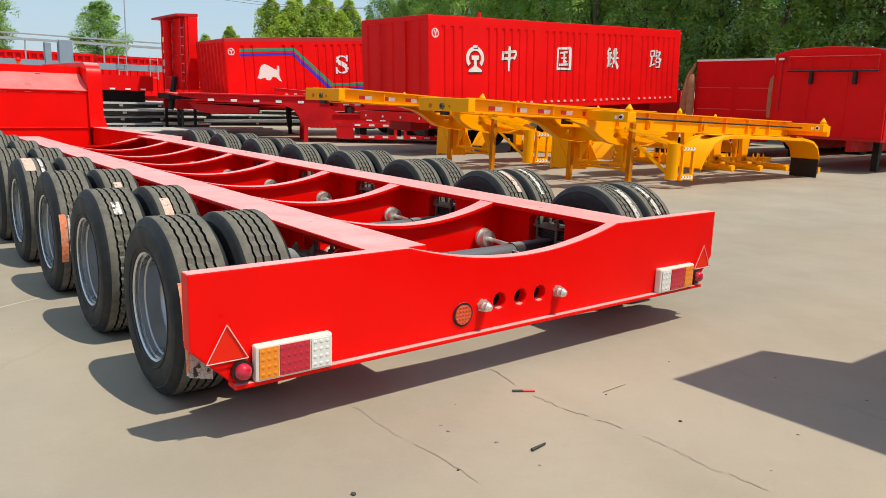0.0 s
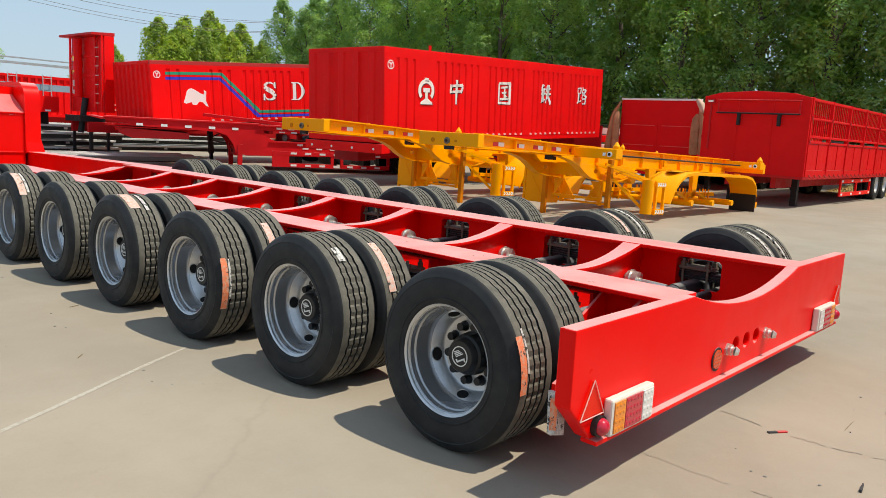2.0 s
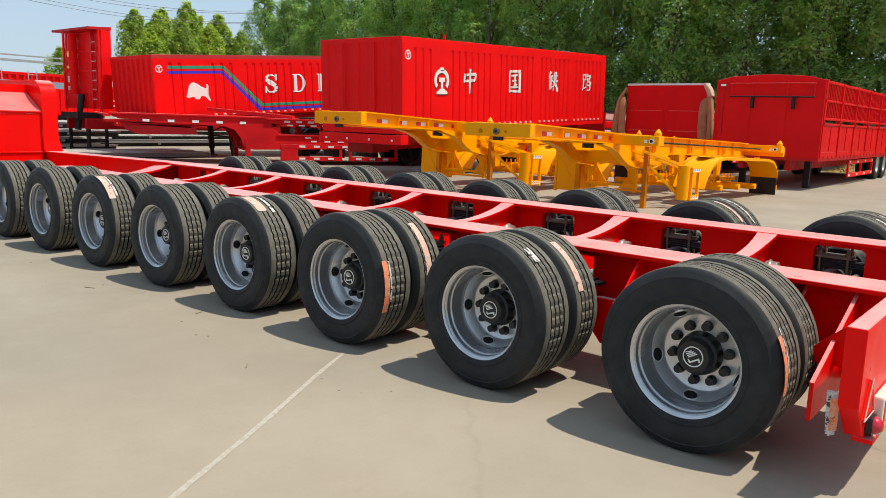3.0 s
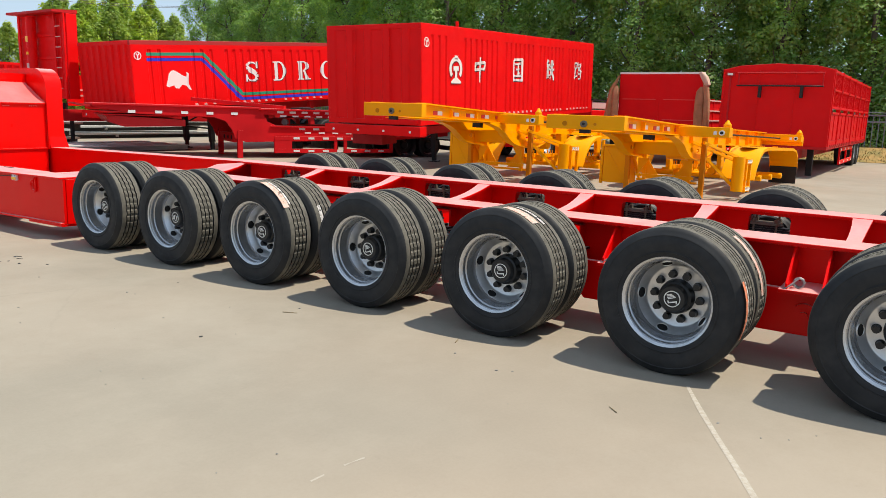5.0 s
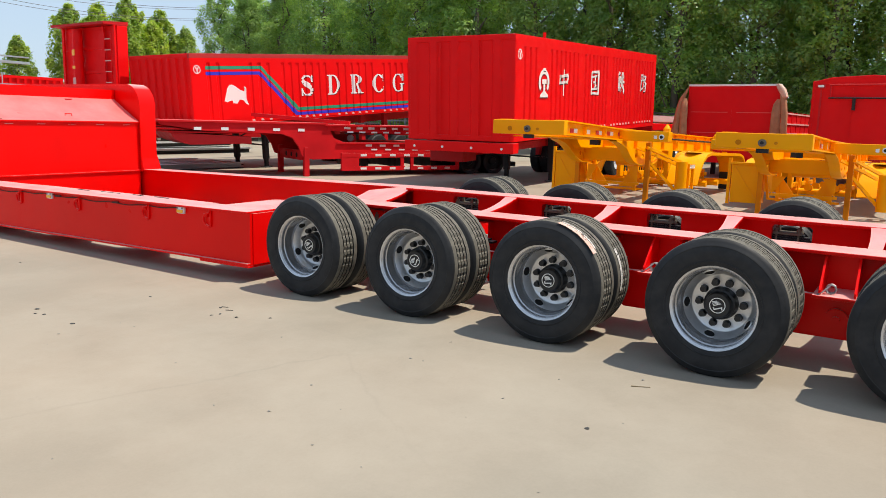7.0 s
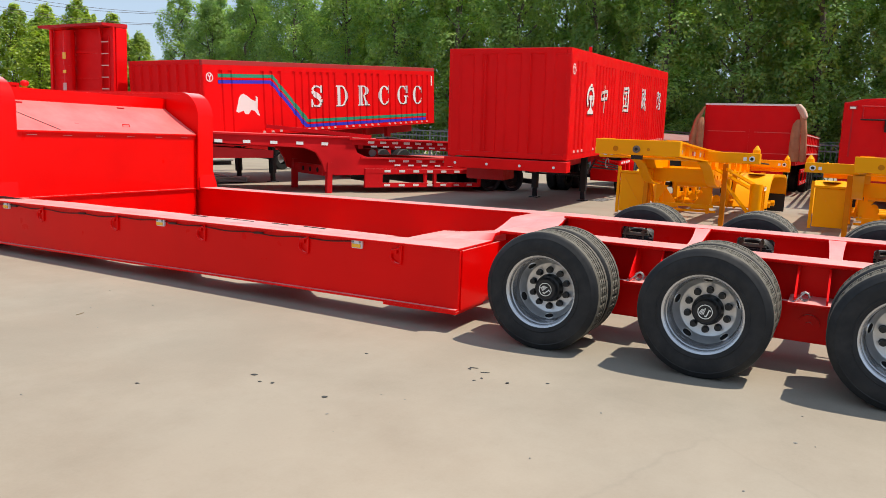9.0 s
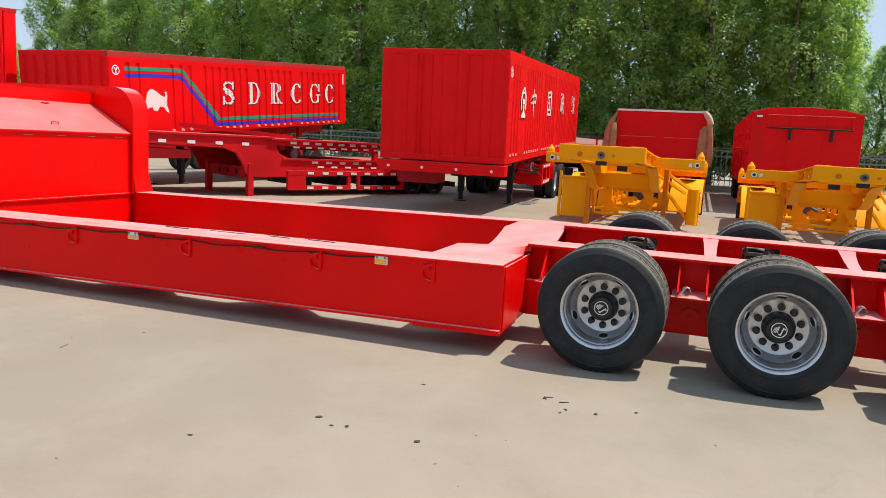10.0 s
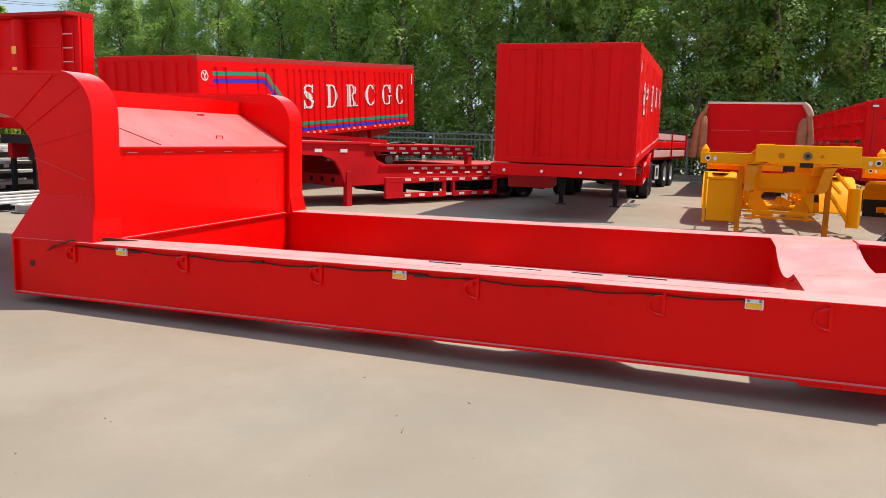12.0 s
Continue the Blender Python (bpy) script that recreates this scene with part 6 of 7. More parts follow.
# drop-side trailer behind the lettered box, sheen on red painted as pink boards
ds = thing("dropside_trailer", (23.46, 15.70, 0), "red dropside trailer, boards pinked for sheen, with a dark top edge", "trailer", turn=(0, 0, -6.0))
for k, (z, m) in enumerate(((1.42, PALEPAINT), (1.78, BOXRED), (2.12, PALEPAINT))):
    part("side_board", box(B(), 0, 7.0, -0.05 - 0.02 * (k % 2), 0.04, z - 0.14, z + 0.15), m, ds, bevel=0.03)
part("top_edge", box(B(), 0, 7.0, -0.08, 0.05, 2.32, 2.38), BLACKSTEEL, ds)
for x in (3.4, 6.9):
    part("board_post", box(B(), x, x + 0.10, -0.11, -0.071, 1.25, 2.32), BOXRED, ds)
part("front_board", box(B(), -0.06, 0.0, -0.05, 3.0, 1.28, 2.32), DARKRED, ds)
part("floor", box(B(), 0, 7.0, 0.04, 3.0, 1.18, 1.27), DARKRED, ds)
for y in (0.8, 2.2):
    part("chassis_beam", box(B(), 0, 7.0, y, y + 0.15, 0.8, 1.18), BLACKSTEEL, ds)
crate = part("battery_box", box(B(), -0.1, 0.7, -0.15, 0.3, 0.42, 1.0), BLACKSTEEL, ds)
part("white_frame", prism(B(), [(-0.1, 0.45), (0.55, 0.45), (0.55, 0.98), (-0.1, 0.98)], 1, -0.165, -0.151, [[(0.02, 0.55), (0.43, 0.55), (0.43, 0.88), (0.02, 0.88)]]), REFLWHITE, crate, "white square frame")
for x in (3.0, 4.4):
    for y, o in ((0.2, -1), (2.8, 1)):
        road_wheel(ds, (x, y, 0.6), o)


# ---- far end of the yard ----
PALESTEEL = paint("pale_dusty_steel", (0.50, 0.50, 0.48), 0.6, 0.0, 0.8, (0.66, 0.65, 0.62), (0.2, 0.2, 0.2))
DUSTYSTEEL = paint("dusty_black_steel", (0.05, 0.05, 0.05), 0.6, 0.0, 0.97, (0.66, 0.65, 0.62), (0.05, 0.04, 0.03))
tip = thing("tipper_trailer", (8.25, 29.0, 0), "red tipper trailer with its bed raised upright, ladder on the side", "trailer")
body = part("raised_body", box(B(), 0.0, 0.40, 0.0, 3.15, 1.75, 4.72), BOXRED, tip, bevel=0.02)
for z in (2.35, 3.15, 3.95):
    part("rib", box(B(), -0.05, 0.0, 0.7, 3.1, z, z + 0.10), BOXRED, body)
for y, w in ((0.0, 0.12), (0.62, 0.10), (3.03, 0.12)):
    part("upright_rib", box(B(), -0.11, -0.051, y, y + w, 1.75, 4.72), BOXRED, body)
part("tail_hood", prism(B(), [(-0.50, 4.80), (0.42, 4.86), (0.42, 4.73), (-0.50, 4.72)], 1, 0.0, 3.15), DARKRED, body)
lad = part("ladder", box(B(), -0.14, -0.11, 0.16, 0.19, 2.0, 4.5), BOXRED, tip, "red steel ladder with pale rungs")
part("ladder_side", box(B(), -0.14, -0.11, 0.54, 0.57, 2.0, 4.5), BOXRED, lad)
for i in range(7):
    part("rung", box(B(), -0.135, -0.115, 0.19, 0.54, 2.1 + 0.36 * i, 2.13 + 0.36 * i), PALEPAINT, lad)
for z, h in ((3.75, 0.20), (3.30, 0.10), (2.75, 0.25), (2.45, 0.16)):
    part("warning_mark", box(B(), -0.400, -0.391, 1.92, 2.08, z, z + h), ORANGELED if z > 3 else PALEPAINT, body, "worn painted warning bar")
part("hydraulic_ram", rod(B(), (-0.3, 1.6, 0.9), (-0.1, 1.6, 2.3), 0.12, 14), BLACKSTEEL, tip)
part("ram_tube", rod(B(), (-0.22, 1.98, 2.31), (-0.22, 1.98, 4.65), 0.17, 18), BOXRED, tip, "upright red ram tube on the raised bed", smooth=40)
part("ram_collar", rod(B(), (-0.22, 1.98, 3.55), (-0.22, 1.98, 3.72), 0.185, 18), BOXRED, tip, smooth=40)
part("pivot_block", box(B(), -0.6, 0.4, 0.9, 2.4, 1.36, 1.6), BLACKSTEEL, tip)
for y in (0.7, 2.3):
    part("chassis_beam", box(B(), -0.35, 12.4, y, y + 0.16, 0.95, 1.35), DARKRED, tip)
side = part("front_bin", box(B(), 0.41, 7.0, 0.9, 0.98, 1.50, 2.62), BOXRED, tip)
for z in (1.85, 2.05):
    part("pale_bar", box(B(), 0.5, 1.6, 0.885, 0.899, z, z + 0.06), PALEPAINT, side)
skirt = part("side_skirt", box(B(), -8.5, -0.5, 3.3, 3.4, 1.65, 2.30), BOXRED, tip)
for i in range(12):
    part("reflector_strip", box(B(), -8.2 + 0.65 * i, -7.98 + 0.65 * i, 3.288, 3.299, 1.68, 1.75), REFLWHITE, skirt)
for x in (10.5, 11.7):
    for y, o in ((0.2, -1), (2.5, 1)):
        road_wheel(tip, (x, y, 0.6), o)
for x in (-0.3, 0.4):
    for y in (0.7, 2.32):
        part("stand", box(B(), x, x + 0.1, y, y + 0.12, 0, 0.95), BLACKSTEEL, tip)
# slab and black beams added to darken the gap below the skirt
part("low_bed", box(B(), -8.5, -0.5, 3.4, 6.3, 1.66, 1.74), BOXRED, tip)
for y in (4.2, 5.4):
    part("bed_beam", box(B(), -8.4, -0.6, y, y + 0.14, 1.12, 1.655), BLACKSTEEL, tip)
for x in (-8.3, -4.5):
    part("skirt_stand", box(B(), x, x + 0.2, 3.25, 3.45, 0, 1.65), DARKRED, tip)


def chassis_stack(at, yaw, n, length, step=0.30):
    for i in range(n):
        t = thing("bare_chassis", (at[0], at[1], at[2] + i * step), "black bare trailer chassis frame lying in a stack", "chassis", "stacked black chassis", turn=(0, 0, yaw + (0, 5.0, -2.5, 7.0)[i % 4]))
        for y in (0.0, 1.6):
            beam = part("side_rail", box(B(), 0, length, y, y + 0.05, 0, 0.17), DUSTYSTEEL, t)
            part("top_flange", box(B(), 0, length, y - 0.20, y + 0.30, 0.17, 0.25), PALESTEEL, beam)
            for k in range(3):
                part("reflector_strip", box(B(), 0.5 + k * length / 3.5, 0.66 + k * length / 3.5, y - 0.012, y - 0.001, 0.06, 0.15), REFLWHITE, beam)
        for k in range(7):
            part("cross_bar", box(B(), 0.3 + k * length / 7, 0.42 + k * length / 7, 0.06, 1.6, 0.04, 0.165), DUSTYSTEEL, t)


chassis_stack((4.0, 31.9, 0.0), 1.5, 4, 6.2)
chassis_stack((5.0, 35.2, 0.0), 2, 4, 15.0)
for k, (x, y, yaw, ln) in enumerate(((4.2, 29.2, 0.2, 7.4), (4.0, 28.4, -1.2, 7.6), (4.4, 27.7, 0.5, 7.0), (3.8, 27.1, -1.0, 7.5), (4.0, 26.5, -2.2, 7.2))):
    beam = thing("steel_beam", (x, y, 0), "long dusty steel beam with a pale top, lying on the concrete", "beam", "loose beams", turn=(0, 0, yaw))
    part("web", box(B(), 0, ln, 0.13, 0.17, 0.025, 0.165), BLACKSTEEL if k % 2 else PALESTEEL, beam)
    part("top_flange", box(B(), 0, ln, 0.0, 0.30, 0.166, 0.195), PALESTEEL, beam)
    part("bottom_flange", box(B(), 0, ln, 0.0, 0.30, 0.0, 0.024), BLACKSTEEL, beam)

# long red tipper bodies at the far side
for x0, y0, ln in ((1.0, 52.0, 9.0), (10.6, 53.0, 9.5), (-9.5, 51.5, 9.5)):
    t = thing("tipper_trailer", (x0, y0, 0), "far red ribbed tipper body parked in the yard", "trailer", "far tipper bodies")
    b = part("ribbed_side", corrugated(B(), ln, 1.45, 3.75, 0.45, 0.09, -1), BOXRED, t)
    part("top_rail", box(B(), 0, ln, -0.10, 0.08, 3.75, 3.92), BOXRED, b)
    part("bottom_rail", box(B(), 0, ln, -0.10, 0.08, 1.28, 1.45), BOXRED, b)
    part("far_side", box(B(), 0, ln, 3.0, 3.06, 1.28, 3.92), BOXRED, b)
    part("front_end", box(B(), -0.06, 0.0, 0, 3.06, 1.28, 3.95), BOXRED, b)
    part("rear_end", box(B(), ln, ln + 0.06, 0, 3.06, 1.28, 3.92), BOXRED, b)
    part("frame", box(B(), 0.2, ln, 0.8, 2.2, 0.85, 1.28), DARKRED, t)
    for x in (1.2, ln - 3.2, ln - 1.7):
        for y, o in ((0.3, -1), (2.7, 1)):
            road_wheel(t, (x, y, 0.6), o)

# grey-blue gantry frame
gan = thing("gantry_frame", (-8.0, 41.0, 0), "grey-blue steel gantry with rails and plates", "gantry", turn=(0, 0, 6))
for x in (1.5, 13.8):
    p = part("post", box(B(), x + 0.35, x + 1.05, 0, 0.35, 0, 4.2), GREYBLUE, gan, bevel=0.02)
    part("side_post", box(B(), x - 0.35, x - 0.05, 0, 0.3, 0, 4.0), GREYBLUE, gan)
for z, h in ((2.75, 0.34), (4.05, 0.12), (4.35, 0.06)):
    part("long_rail", box(B(), -8, 21, 0.06, 0.28, z, z + h), GREYBLUE if h > 0.2 else GALV, gan)
for i in range(12):
    part("rail_post", box(B(), -5.5 + 2 * i, -5.44 + 2 * i, 0.10, 0.18, 3.1, 4.05), GALV, gan)
for x in (17.2, 19.0):
    for dx in (0, 0.45):
        part("ladder_side", box(B(), x + dx, x + dx + 0.035, -0.1, -0.06, 2.3, 3.6), GALV, gan)
    for i in range(4):
        part("rung", box(B(), x, x + 0.48, -0.09, -0.06, 2.38 + 0.34 * i, 2.41 + 0.34 * i), GALV, gan)

# ---- boundary fence ----
fence = thing("fence", (33.8, -6.0, 0), "grey metal boundary fence with arched tops and ball posts", "fence")
part("kerb", box(B(), -0.25, 0.25, 0, 50, 0, 0.28), CONCRETE, fence)
for z in (0.55, 1.75, 2.05):
    part("rail", box(B(), -0.035, 0.035, 0, 50, z, z + 0.07), FENCEMAT, fence)
post = part("post", box(B(), -0.05, 0.05, -0.05, 0.05, 0, 2.15), FENCEMAT, fence)
ball = B()
bmesh.ops.create_uvsphere(ball, u_segments=12, v_segments=8, radius=0.075)
ball.transform(Matrix.Translation((0, 0, 2.31)))
knob = part("post_ball", ball, GALV, post, "grey round post ball", smooth=40)
for i in range(1, 15):
    again(knob, again(post, fence, (0, 3.5 * i, 0)))
picket = part("picket", box(B(), -0.018, 0.018, -0.018, 0.018, 0.3, 2.05), FENCEMAT, fence, at=(0, 0.25, 0))
for i in range(1, 200):
    if i % 14:
        again(picket, fence, (0, 0.25 * (i + 1), 0))
arch = part("arch", tube(B(), [(0, 1.5 * math.cos(t), 1.8 + 0.42 * math.sin(t)) for t in [math.pi * q / 10 for q in range(11)]], 0.02, 5), FENCEMAT, fence, at=(0, 1.75, 0))
for i in range(1, 14):
    again(arch, fence, (0, 3.5 * i + 1.75, 0))


# dry grass bank in front of the fence's far corner
DRYGRASS = mat("dry_verge_grass", (0.36, 0.27, 0.11), 0.95)
join(DRYGRASS, mix(DRYGRASS, ramp(DRYGRASS, noise_of(DRYGRASS, 2.2, 5, 0.7), 0.35, 0.65), (0.20, 0.17, 0.06), (0.40, 0.24, 0.085)), base_in(DRYGRASS))
bank_rng = random.Random(8)


def bank_z(x, y):
    end = min(1.0, max(0.0, (9.5 - y) / 2.0))
    return 0.015 + end * 0.62 * min(1.0, max(0.0, (x - 31.6) / 1.9)) ** 1.3


bm = strip(B(), [[(31.6 + 0.19 * i, y, bank_z(31.6 + 0.19 * i, y)) for i in range(11)] for y in [-12.0 + 0.75 * k for k in range(29)]])
bank = tagged(part("grass_bank", bm, DRYGRASS, None, smooth=60), "dry yellow-brown grass bank below the fence", "grass", kind="structure")
bm = B()
for i in range(2600):
    x, y = bank_rng.uniform(31.6, 33.5), bank_rng.uniform(-12.0, 9.0)
    h, a = bank_rng.uniform(0.05, 0.15), bank_rng.uniform(0, 6.28)
    z = bank_z(x, y) - 0.01
    c, d = 0.022 * math.cos(a), 0.022 * math.sin(a)
    bm.faces.new([bm.verts.new(p) for p in ((x - c, y - d, z), (x + c, y + d, z), (x + bank_rng.uniform(-0.1, 0.1), y + bank_rng.uniform(-0.1, 0.1), z + h))])
tagged(part("dry_grass", bm, DRYGRASS, None), "tufts of dry yellow grass on the bank", "grass", kind="stuff")


# ---- trees ----
def crown_mesh(seed, height, radius, low, leaves, size, tall=1.6):
    """Leaf clumps on a tall crown: each clump is a rounded spray with its leaves turned up and outwards."""
    rng = random.Random(seed)
    bm = B()
    clumps = []
    lobes = [(rng.uniform(0, 6.28), rng.uniform(0.8, 1.15)) for k in range(6)]
    for i in range(170):
        u = (i + rng.random()) / 170
        z = low + (height - low) * u
        a = rng.uniform(0, 2 * math.pi)
        lobe = 1 + 0.16 * math.sin(2 * a + lobes[int(u * 5.9)][0]) + 0.10 * math.sin(5 * a + 9 * u + seed)
        r = radius * min(1.0, 0.55 + 2.2 * u) * math.sqrt(max(0.0, 1 - u ** 3.2)) * lobe * lobes[int(u * 5.9)][1]
        d = max(0.0, r) * math.sqrt(rng.uniform(0.10, 1.0))
        clumps.append((Vector((d * math.cos(a), d * math.sin(a), z)), rng.uniform(0.17, 0.36) * radius * (1.0 if u < 0.85 else 0.7)))
    up = Vector((0, 0, 1))
    for i in range(leaves):
        c, s = clumps[rng.randrange(len(clumps))]
        v = Vector((rng.gauss(0, 1), rng.gauss(0, 1), rng.gauss(0.55, 1))).normalized()
        p = c + Vector((v.x, v.y, v.z * tall)) * s * rng.uniform(0.72, 1.06)
        n = (v * 0.9 + up * 0.5 + Vector((rng.uniform(-1, 1), rng.uniform(-1, 1), rng.uniform(-1, 1))) * 0.40).normalized()
        t = n.orthogonal().normalized()
        t = (Matrix.Rotation(rng.uniform(0, 6.28), 3, n) @ t)
        w = n.cross(t)
        l = size * rng.uniform(0.6, 1.25)
        pts = (p - t * l * 0.5, p + w * l * 0.40 - t * l * 0.05 + n * l * 0.08, p + t * l * 0.55, p - w * l * 0.40 - t * l * 0.05 + n * l * 0.08)
        bm.faces.new([bm.verts.new(q) for q in pts])
    return bm


def tree(seed, height, radius, low, leaves, size, label, group, leaf=None):
    rng = random.Random(seed + 50)
    t = thing("tree", (0, 0, 0), label, "tree", group)
    bm = B()
    pts = [(rng.uniform(-0.1, 0.1) * k, rng.uniform(-0.1, 0.1) * k, height * 0.92 * k / 6) for k in range(7)]
    pts[0] = (0, 0, -0.05)
    for k in range(6):
        rod(bm, pts[k], pts[k + 1], 0.24 * (1 - k / 7), 8, 0.24 * (1 - (k + 1) / 7))
    for i in range(16):
        z = low * 0.8 + (height * 0.85 - low) * i / 16
        a = rng.uniform(0, 6.28)
        r = radius * rng.uniform(0.45, 0.85)
        base = Vector((0, 0, z))
        end = base + Vector((r * math.cos(a), r * math.sin(a), r * rng.uniform(0.7, 1.3)))
        rod(bm, base, base.lerp(end, 0.55) + Vector((0, 0, -0.1)), 0.07, 6, 0.045)
        rod(bm, base.lerp(end, 0.55) + Vector((0, 0, -0.1)), end, 0.045, 6, 0.015)
    part("trunk", bm, BARK, t, smooth=50)
    bm = crown_mesh(seed, height, radius, low, leaves, size, 1.9 if leaf is SUNLIT_YOUNGLEAF else 1.15)
    me = bpy.data.meshes.new("crown")
    bm.transform(Matrix.Scale(K, 4))
    bm.to_mesh(me)
    bm.free()
    me.materials.append(leaf or LEAF)
    ob = new("crown", me)
    ob.parent = t
    return t


ROW = "tall leafy poplar tree in a dense boundary row"
YOUNG = "sunlit yellow-green young poplar with a pointed crown"
protos = [tree(11, 15.5, 2.5, 0.6, 30000, 0.17, ROW, "boundary trees"),
          tree(12, 16.5, 2.3, 0.8, 30000, 0.17, ROW, "boundary trees"),
          tree(13, 14.6, 2.7, 0.5, 30000, 0.17, ROW, "boundary trees")]
young = [tree(31, 9.6, 1.9, 0.6, 13000, 0.215, YOUNG, "young poplars", SUNLIT_YOUNGLEAF), tree(32, 10.3, 1.7, 0.6, 13000, 0.215, YOUNG, "young poplars", SUNLIT_YOUNGLEAF)]
rng = random.Random(3)


def plant(sources, spots):
    for i, (x, y, s) in enumerate(spots):
        src = sources[i % len(sources)]
        m = pose(K * x, K * y, 0, 0, 0, rng.uniform(0, 360)) @ Matrix.Diagonal((s * rng.uniform(0.92, 1.1), s * rng.uniform(0.92, 1.1), s * rng.uniform(0.92, 1.08), 1))
        if i < len(sources):
            src.matrix_basis = m
        else:
            copy_thing(src, Matrix.Identity(4)).matrix_basis = m


spots = []
y = 6.9
while y < 56.5:
    spots.append((36.8 + rng.uniform(-0.5, 0.5), y, rng.uniform(0.92, 1.05) if y < 47 else rng.uniform(0.76, 0.84)))
    y += rng.uniform(3.8, 4.8)
y = 8.3
while y < 55.5:
    spots.append((40.4 + rng.uniform(-0.7, 0.7), y, 1.0 if y < 44 else rng.uniform(0.76, 0.84)))
    y += rng.uniform(2.4, 3.0)
spots += [(37.9, 5.9, 0.94), (37.4, 58.6, 0.82), (40.2, 57.4, 0.84), (48.8, -2.9, 0.95), (51.0, -4.6, 1.1), (45.0, -6.6, 1.0), (41.0, 5.9, 0.90), (42.0, 3.6, 0.50), (43.5, 1.7, 0.55), (42.5, -0.4, 0.5), (44.5, -2.4, 0.6)]
plant(protos, spots)
for x, y, w, h in ((17.6, 80.0, 1.10, 0.68), (6.4, 70.0, 0.95, 0.74), (3.0, 72.0, 0.95, 0.80)):
    copy_thing(protos[2], Matrix.Identity(4)).matrix_basis = pose(K * x, K * y, 0, 0, 0, 40 * x) @ Matrix.Diagonal((w, w, h, 1))
plant(young, [(32.0, 69.0, 1.00), (33.8, 71.0, 1.10), (35.6, 69.6, 1.02), (37.4, 71.2, 1.14), (39.2, 70.0, 1.06), (41.0, 71.4, 1.12), (42.8, 70.2, 1.0), (33.0, 74.0, 1.05), (36.4, 74.5, 1.15), (40.2, 74.5, 1.15), (44.0, 73.0, 0.95), (29.5, 76.0, 0.80), (27.5, 78.0, 0.75)])
shrub = tree(21, 2.9, 2.3, 0.1, 3500, 0.22, "yellow-green rounded shrub beside the fence", "shrubs", BUSHLEAF)
shrub.matrix_basis = pose(K * 36.0, K * 1.2, 0)
for x, y, s in ((36.3, -1.5, 1.15), (36.8, -4.0, 0.9), (37.0, 3.4, 0.8)):
    o = copy_thing(shrub, Matrix.Identity(4))
    o.matrix_basis = pose(K * x, K * y, 0, 0, 0, 77 * x) @ Matrix.Scale(s, 4)

# overhead wires far behind
for x, y in ((-20.0, 66.0), (17.5, 71.0), (46.0, 66.0)):
    p = thing("utility_pole", (x, y, 0), "slender grey utility pole carrying wires", "utility pole", "utility poles")
    part("shaft", rod(B(), (0, 0, 0), (0, 0, 12.5), 0.07, 10, 0.04), GALV, p)
    for z in (11.2, 12.2):
        part("cross_arm", box(B(), -0.06, 0.06, -1.1, 1.1, z, z + 0.1), GALV, p)
for k, (dy, z) in enumerate(((-1.0, 12.3), (1.0, 12.3), (-1.0, 11.3), (1.0, 11.3))):
    bm = B()
    for (xa, ya), (xb, yb) in (((-20, 66), (17.5, 71)), ((17.5, 71), (46, 66))):
        tube(bm, [(xa + (xb - xa) * q / 12, ya + dy + (yb - ya) * q / 12, z - 1.1 * math.sin(math.pi * q / 12)) for q in range(13)], 0.018, 5)
    w = part("overhead_wire", bm, BLACK, None)
    tagged(w, "thin dark overhead wire strung between poles", "wire", "overhead wires")

# a tall parked body out of sight behind the walk, whose corner shades the ground
wall = thing("parked_box_body", (1.35, -1.95, 0), "plain red box body parked behind the walk", "trailer")
part("body", box(B(), 0, 1.05, -7.0, 0, 0.9, 3.0), BOXRED, wall)
part("wide_body", box(B(), 1.05, 9.0, -7.0, -0.5, 0.9, 3.0), BOXRED, wall)
for x in (0.1, 4.0, 8.5):
    for y in (-6.8, -0.9):
        part("stand", box(B(), x, x + 0.3, y, y + 0.3, 0, 0.9), BLACKSTEEL, wall)

# ---- on the ground ----
def chalk(points, width, m, label, z=0.005):
    left, right = [], []
    for i, (x, y) in enumerate(points):
        a = points[max(0, i - 1)]
        b = points[min(len(points) - 1, i + 1)]
        d = Vector((b[0] - a[0], b[1] - a[1], 0)).normalized()
        s = Vector((-d.y, d.x, 0)) * width * 0.5 * rng.uniform(0.6, 1.2)
        left.append((x - s.x, y - s.y, z)), right.append((x + s.x, y + s.y, z))
    ob = part("ground_line", strip(B(), [left, right]), m, None)
    return tagged(ob, label, "line", "", "structure")


CHALK = mat("chalky_joint_line", (0.40, 0.357, 0.296), 0.9)
join(CHALK, mix(CHALK, ramp(CHALK, noise_of(CHALK, 34, 5, 0.75), 0.36, 0.60), (0.335, 0.290, 0.232), (0.43, 0.39, 0.33)), base_in(CHALK))
CRACK = mat("crack_in_concrete", (0.25, 0.215, 0.17), 0.95)
join(CRACK, mix(CRACK, ramp(CRACK, noise_of(CRACK, 16, 5, 0.75), 0.40, 0.62), (0.335, 0.290, 0.232), (0.25, 0.215, 0.17)), base_in(CRACK))


def crack(points, width, seed, label):
    """A jagged crack along a rough line, breaking off here and there."""
    r = random.Random(seed)
    fine = []
    for (xa, ya), (xb, yb) in zip(points, points[1:]):
        for q in range(7):
            fine.append((xa + (xb - xa) * q / 7 + r.uniform(-0.012, 0.012), ya + (yb - ya) * q / 7 + r.uniform(-0.010, 0.010)))
    a = 0
    while a < len(fine) - 3:
        b = min(len(fine), a + r.randrange(5, 14))
        chalk(fine[a:b], width * r.uniform(0.6, 1.2), CRACK, label, 0.003)
        a = b + r.randrange(0, 3)


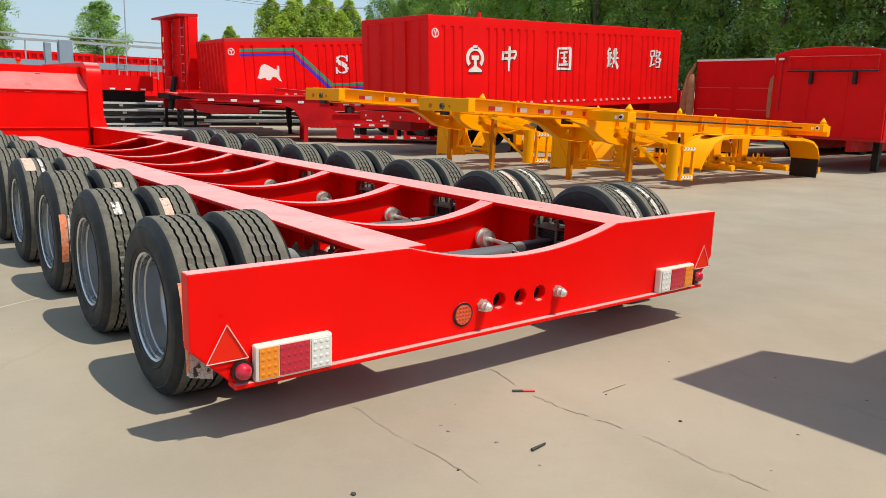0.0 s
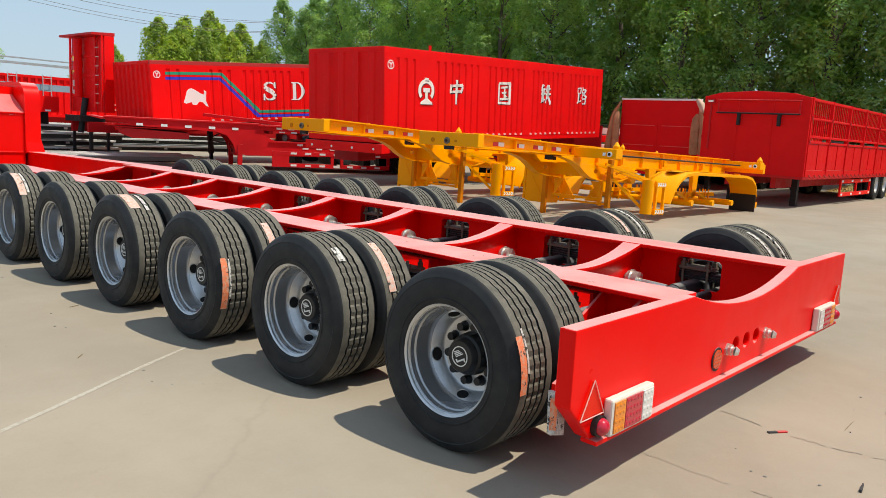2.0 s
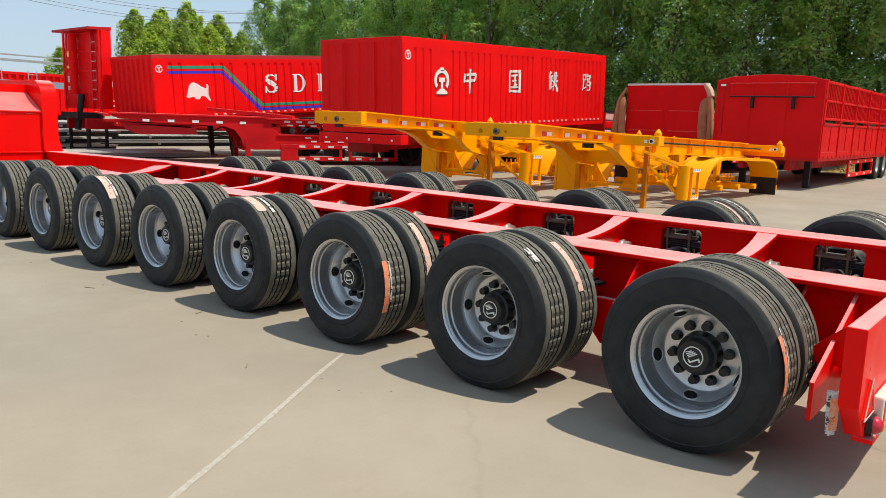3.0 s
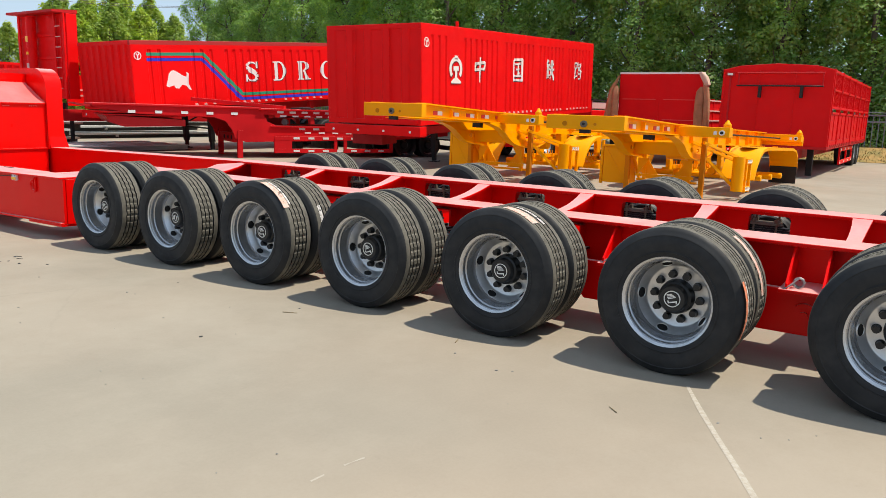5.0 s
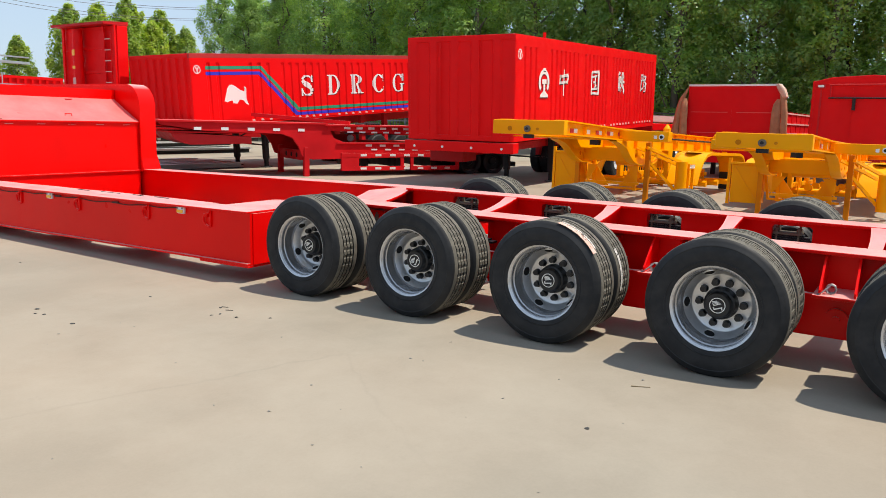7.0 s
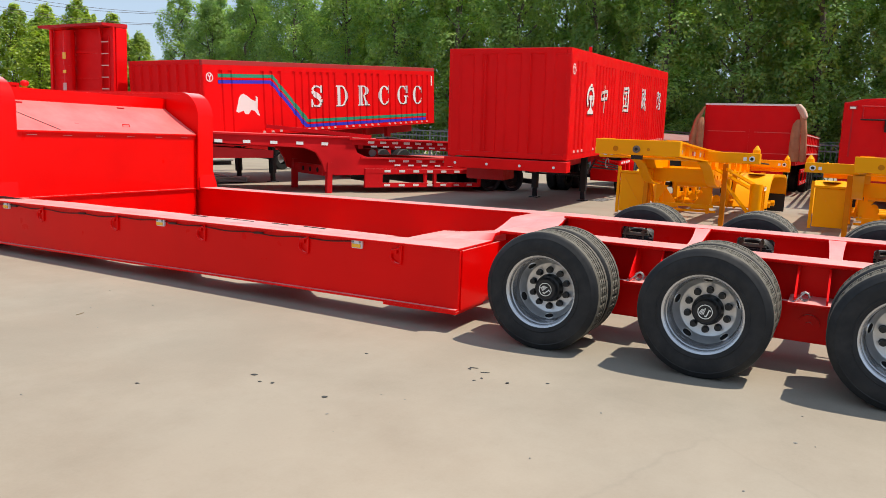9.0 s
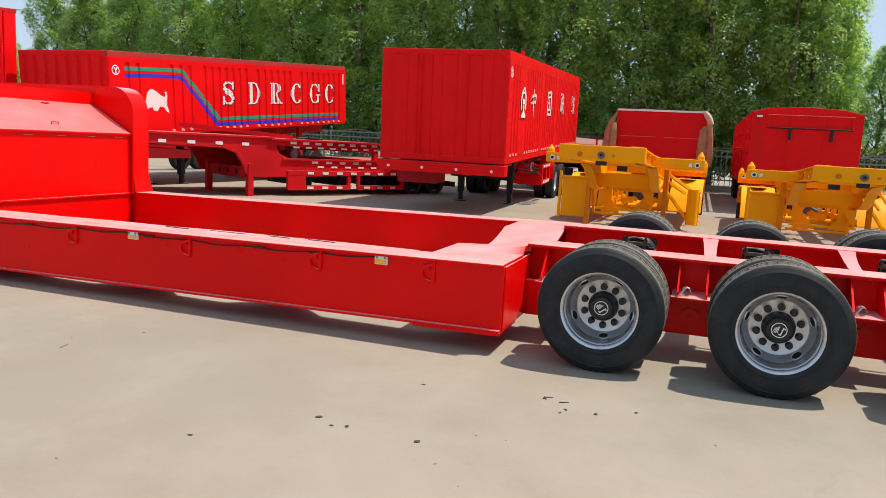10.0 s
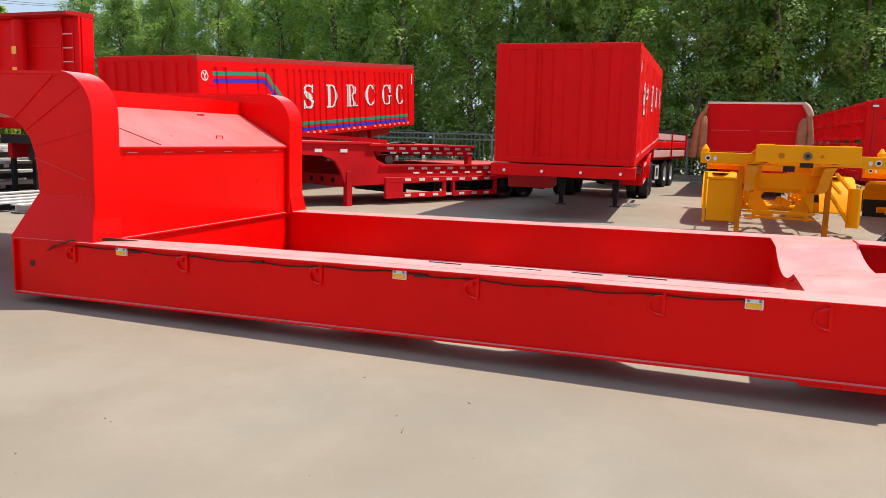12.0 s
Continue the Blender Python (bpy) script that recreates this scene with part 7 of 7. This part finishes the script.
for a, b in ((0, 5), (5, 9), (9, 14), (14, 19)):
    chalk([(-2.2 - 0.35 * i, 3.37 - 0.1925 * i + 0.008 * math.sin(i * 1.3)) for i in range(a, b + 1)], 0.027 + 0.001 * b, CHALK, "pale chalky joint line in the concrete", 0.0015)
chalk([(-4.66, 4.38), (-4.62, 4.379), (-4.57, 4.376)], 0.012, CHALK, "short pale chalk mark on the concrete", 0.0015)
chalk([(-4.44, 4.368), (-4.38, 4.359), (-4.31, 4.345)], 0.014, CHALK, "short pale chalk mark on the concrete", 0.0015)
crack([(-0.17, 0.03), (-0.26, -0.46), (-0.25, -0.69), (-0.21, -0.90), (-0.165, -1.19), (-0.17, -1.41), (-0.20, -1.60), (-0.165, -1.73), (-0.16, -1.95)], 0.008, 1, "jagged crack across the concrete")
crack([(-1.22, 0.04), (-1.245, -0.33), (-1.215, -0.58), (-1.205, -0.90), (-1.21, -1.15)], 0.006, 2, "thin broken crack across the concrete")

PEBBLE = mat("grey_pebble", (0.22, 0.21, 0.19), 0.9)
CHIP = mat("dark_rubber_scrap", (0.05, 0.05, 0.05), 0.9)
STRAW = mat("dry_twig", (0.22, 0.17, 0.10), 0.9)


def pebble(x, y, r, m, name, label, flat=0.5):
    bm = B()
    bmesh.ops.create_icosphere(bm, subdivisions=1, radius=r)
    for v in bm.verts:
        v.co *= rng.uniform(0.75, 1.2)
        v.co.z = v.co.z * flat + r * flat * 0.6
    ob = part(name, bm, m, None, at=(x, y, 0), smooth=60)
    ob.rotation_euler.z = rng.uniform(0, 6.28)
    ob.scale = (rng.uniform(0.8, 1.8), 1, 1)
    return tagged(ob, label, "debris", "yard litter")


for x, y in ((-4.006, 11.85), (-4.10, 11.71), (-4.07, 11.62), (-4.09, 11.14), (-2.92, 10.63), (-3.07, 10.24), (-4.62, 12.36), (-3.06, 11.51), (-3.08, 10.445), (-3.16, 10.47), (-2.90, 9.99), (-3.52, 6.65), (-0.61, 7.69)):
    pebble(x, y, rng.uniform(0.011, 0.018), CHIP, "rubber_scrap", "small dark scrap lying on the concrete", 0.35)
for x, y, r in ((0.159, -1.185, 0.013), (0.118, -0.69, 0.008), (-1.732, -0.85, 0.014), (-1.212, -0.933, 0.008)):
    pebble(x, y, r, CHIP, "pebble", "small dark stone on the concrete")
for i in range(60):
    pebble(rng.uniform(-5.8, -2.4), rng.uniform(1.5, 16.5), rng.uniform(0.004, 0.010), PEBBLE, "pebble", "tiny grey pebble on the concrete")
for i in range(14):
    pebble(rng.uniform(-1.6, 2.2), rng.uniform(-2.2, -0.3), rng.uniform(0.004, 0.010), PEBBLE, "pebble", "tiny grey pebble on the concrete")
for x, y, a, l, w, m in ((-0.73, -0.978, 8, 0.11, 0.009, CHIP), (0.238, -0.65, 3, 0.22, 0.003, STRAW), (-2.60, 6.65, -65, 0.13, 0.004, STRAW), (-2.884, 10.61, -71, 0.066, 0.004, CHIP), (-2.94, 10.485, -62, 0.07, 0.004, CHIP), (-2.35, 5.1, 20, 0.10, 0.004, STRAW), (-2.9, 3.6, 50, 0.09, 0.004, STRAW), (-3.6, 14.4, 15, 0.10, 0.004, STRAW)):
    tw = part("twig", rod(B(), (-l / 2, 0, w), (l / 2, 0, w), w, 6, w * 0.6), m, None, at=(x, y, 0))
    tw.rotation_euler.z = radians(a)
    tagged(tw, "dry twig lying on the concrete", "debris", "yard litter")
sc = part("plastic_scrap", box(B(), -0.005, 0.068, -0.012, 0.012, 0.0, 0.010), DARKRED, None, at=(-0.265, -0.377, 0), bevel=0.004)
sc.rotation_euler.z = radians(-33)
part("dirty_end", box(B(), -0.068, -0.0055, -0.011, 0.011, 0.0, 0.009), CHIP, sc)
tagged(sc, "broken red and black plastic scrap on the concrete", "debris")

# steel drain cover set in the concrete beside the box trailer
drain = thing("drain_cover", (15.35, 15.42, 0), "rusty steel drain cover set in the concrete", "drain")
for x0, x1, y0, y1 in ((-0.6, 0.6, -0.2, -0.15), (-0.6, 0.6, 0.15, 0.2), (-0.6, -0.53, -0.149, 0.149), (0.53, 0.6, -0.149, 0.149)):
    part("rim", box(B(), x0, x1, y0, y1, 0.001, 0.012), BLACKSTEEL, drain)
for i in range(7):
    part("slat", box(B(), -0.45 + i * 0.15, -0.41 + i * 0.15, -0.149, 0.149, 0.001, 0.010), GALV, drain)
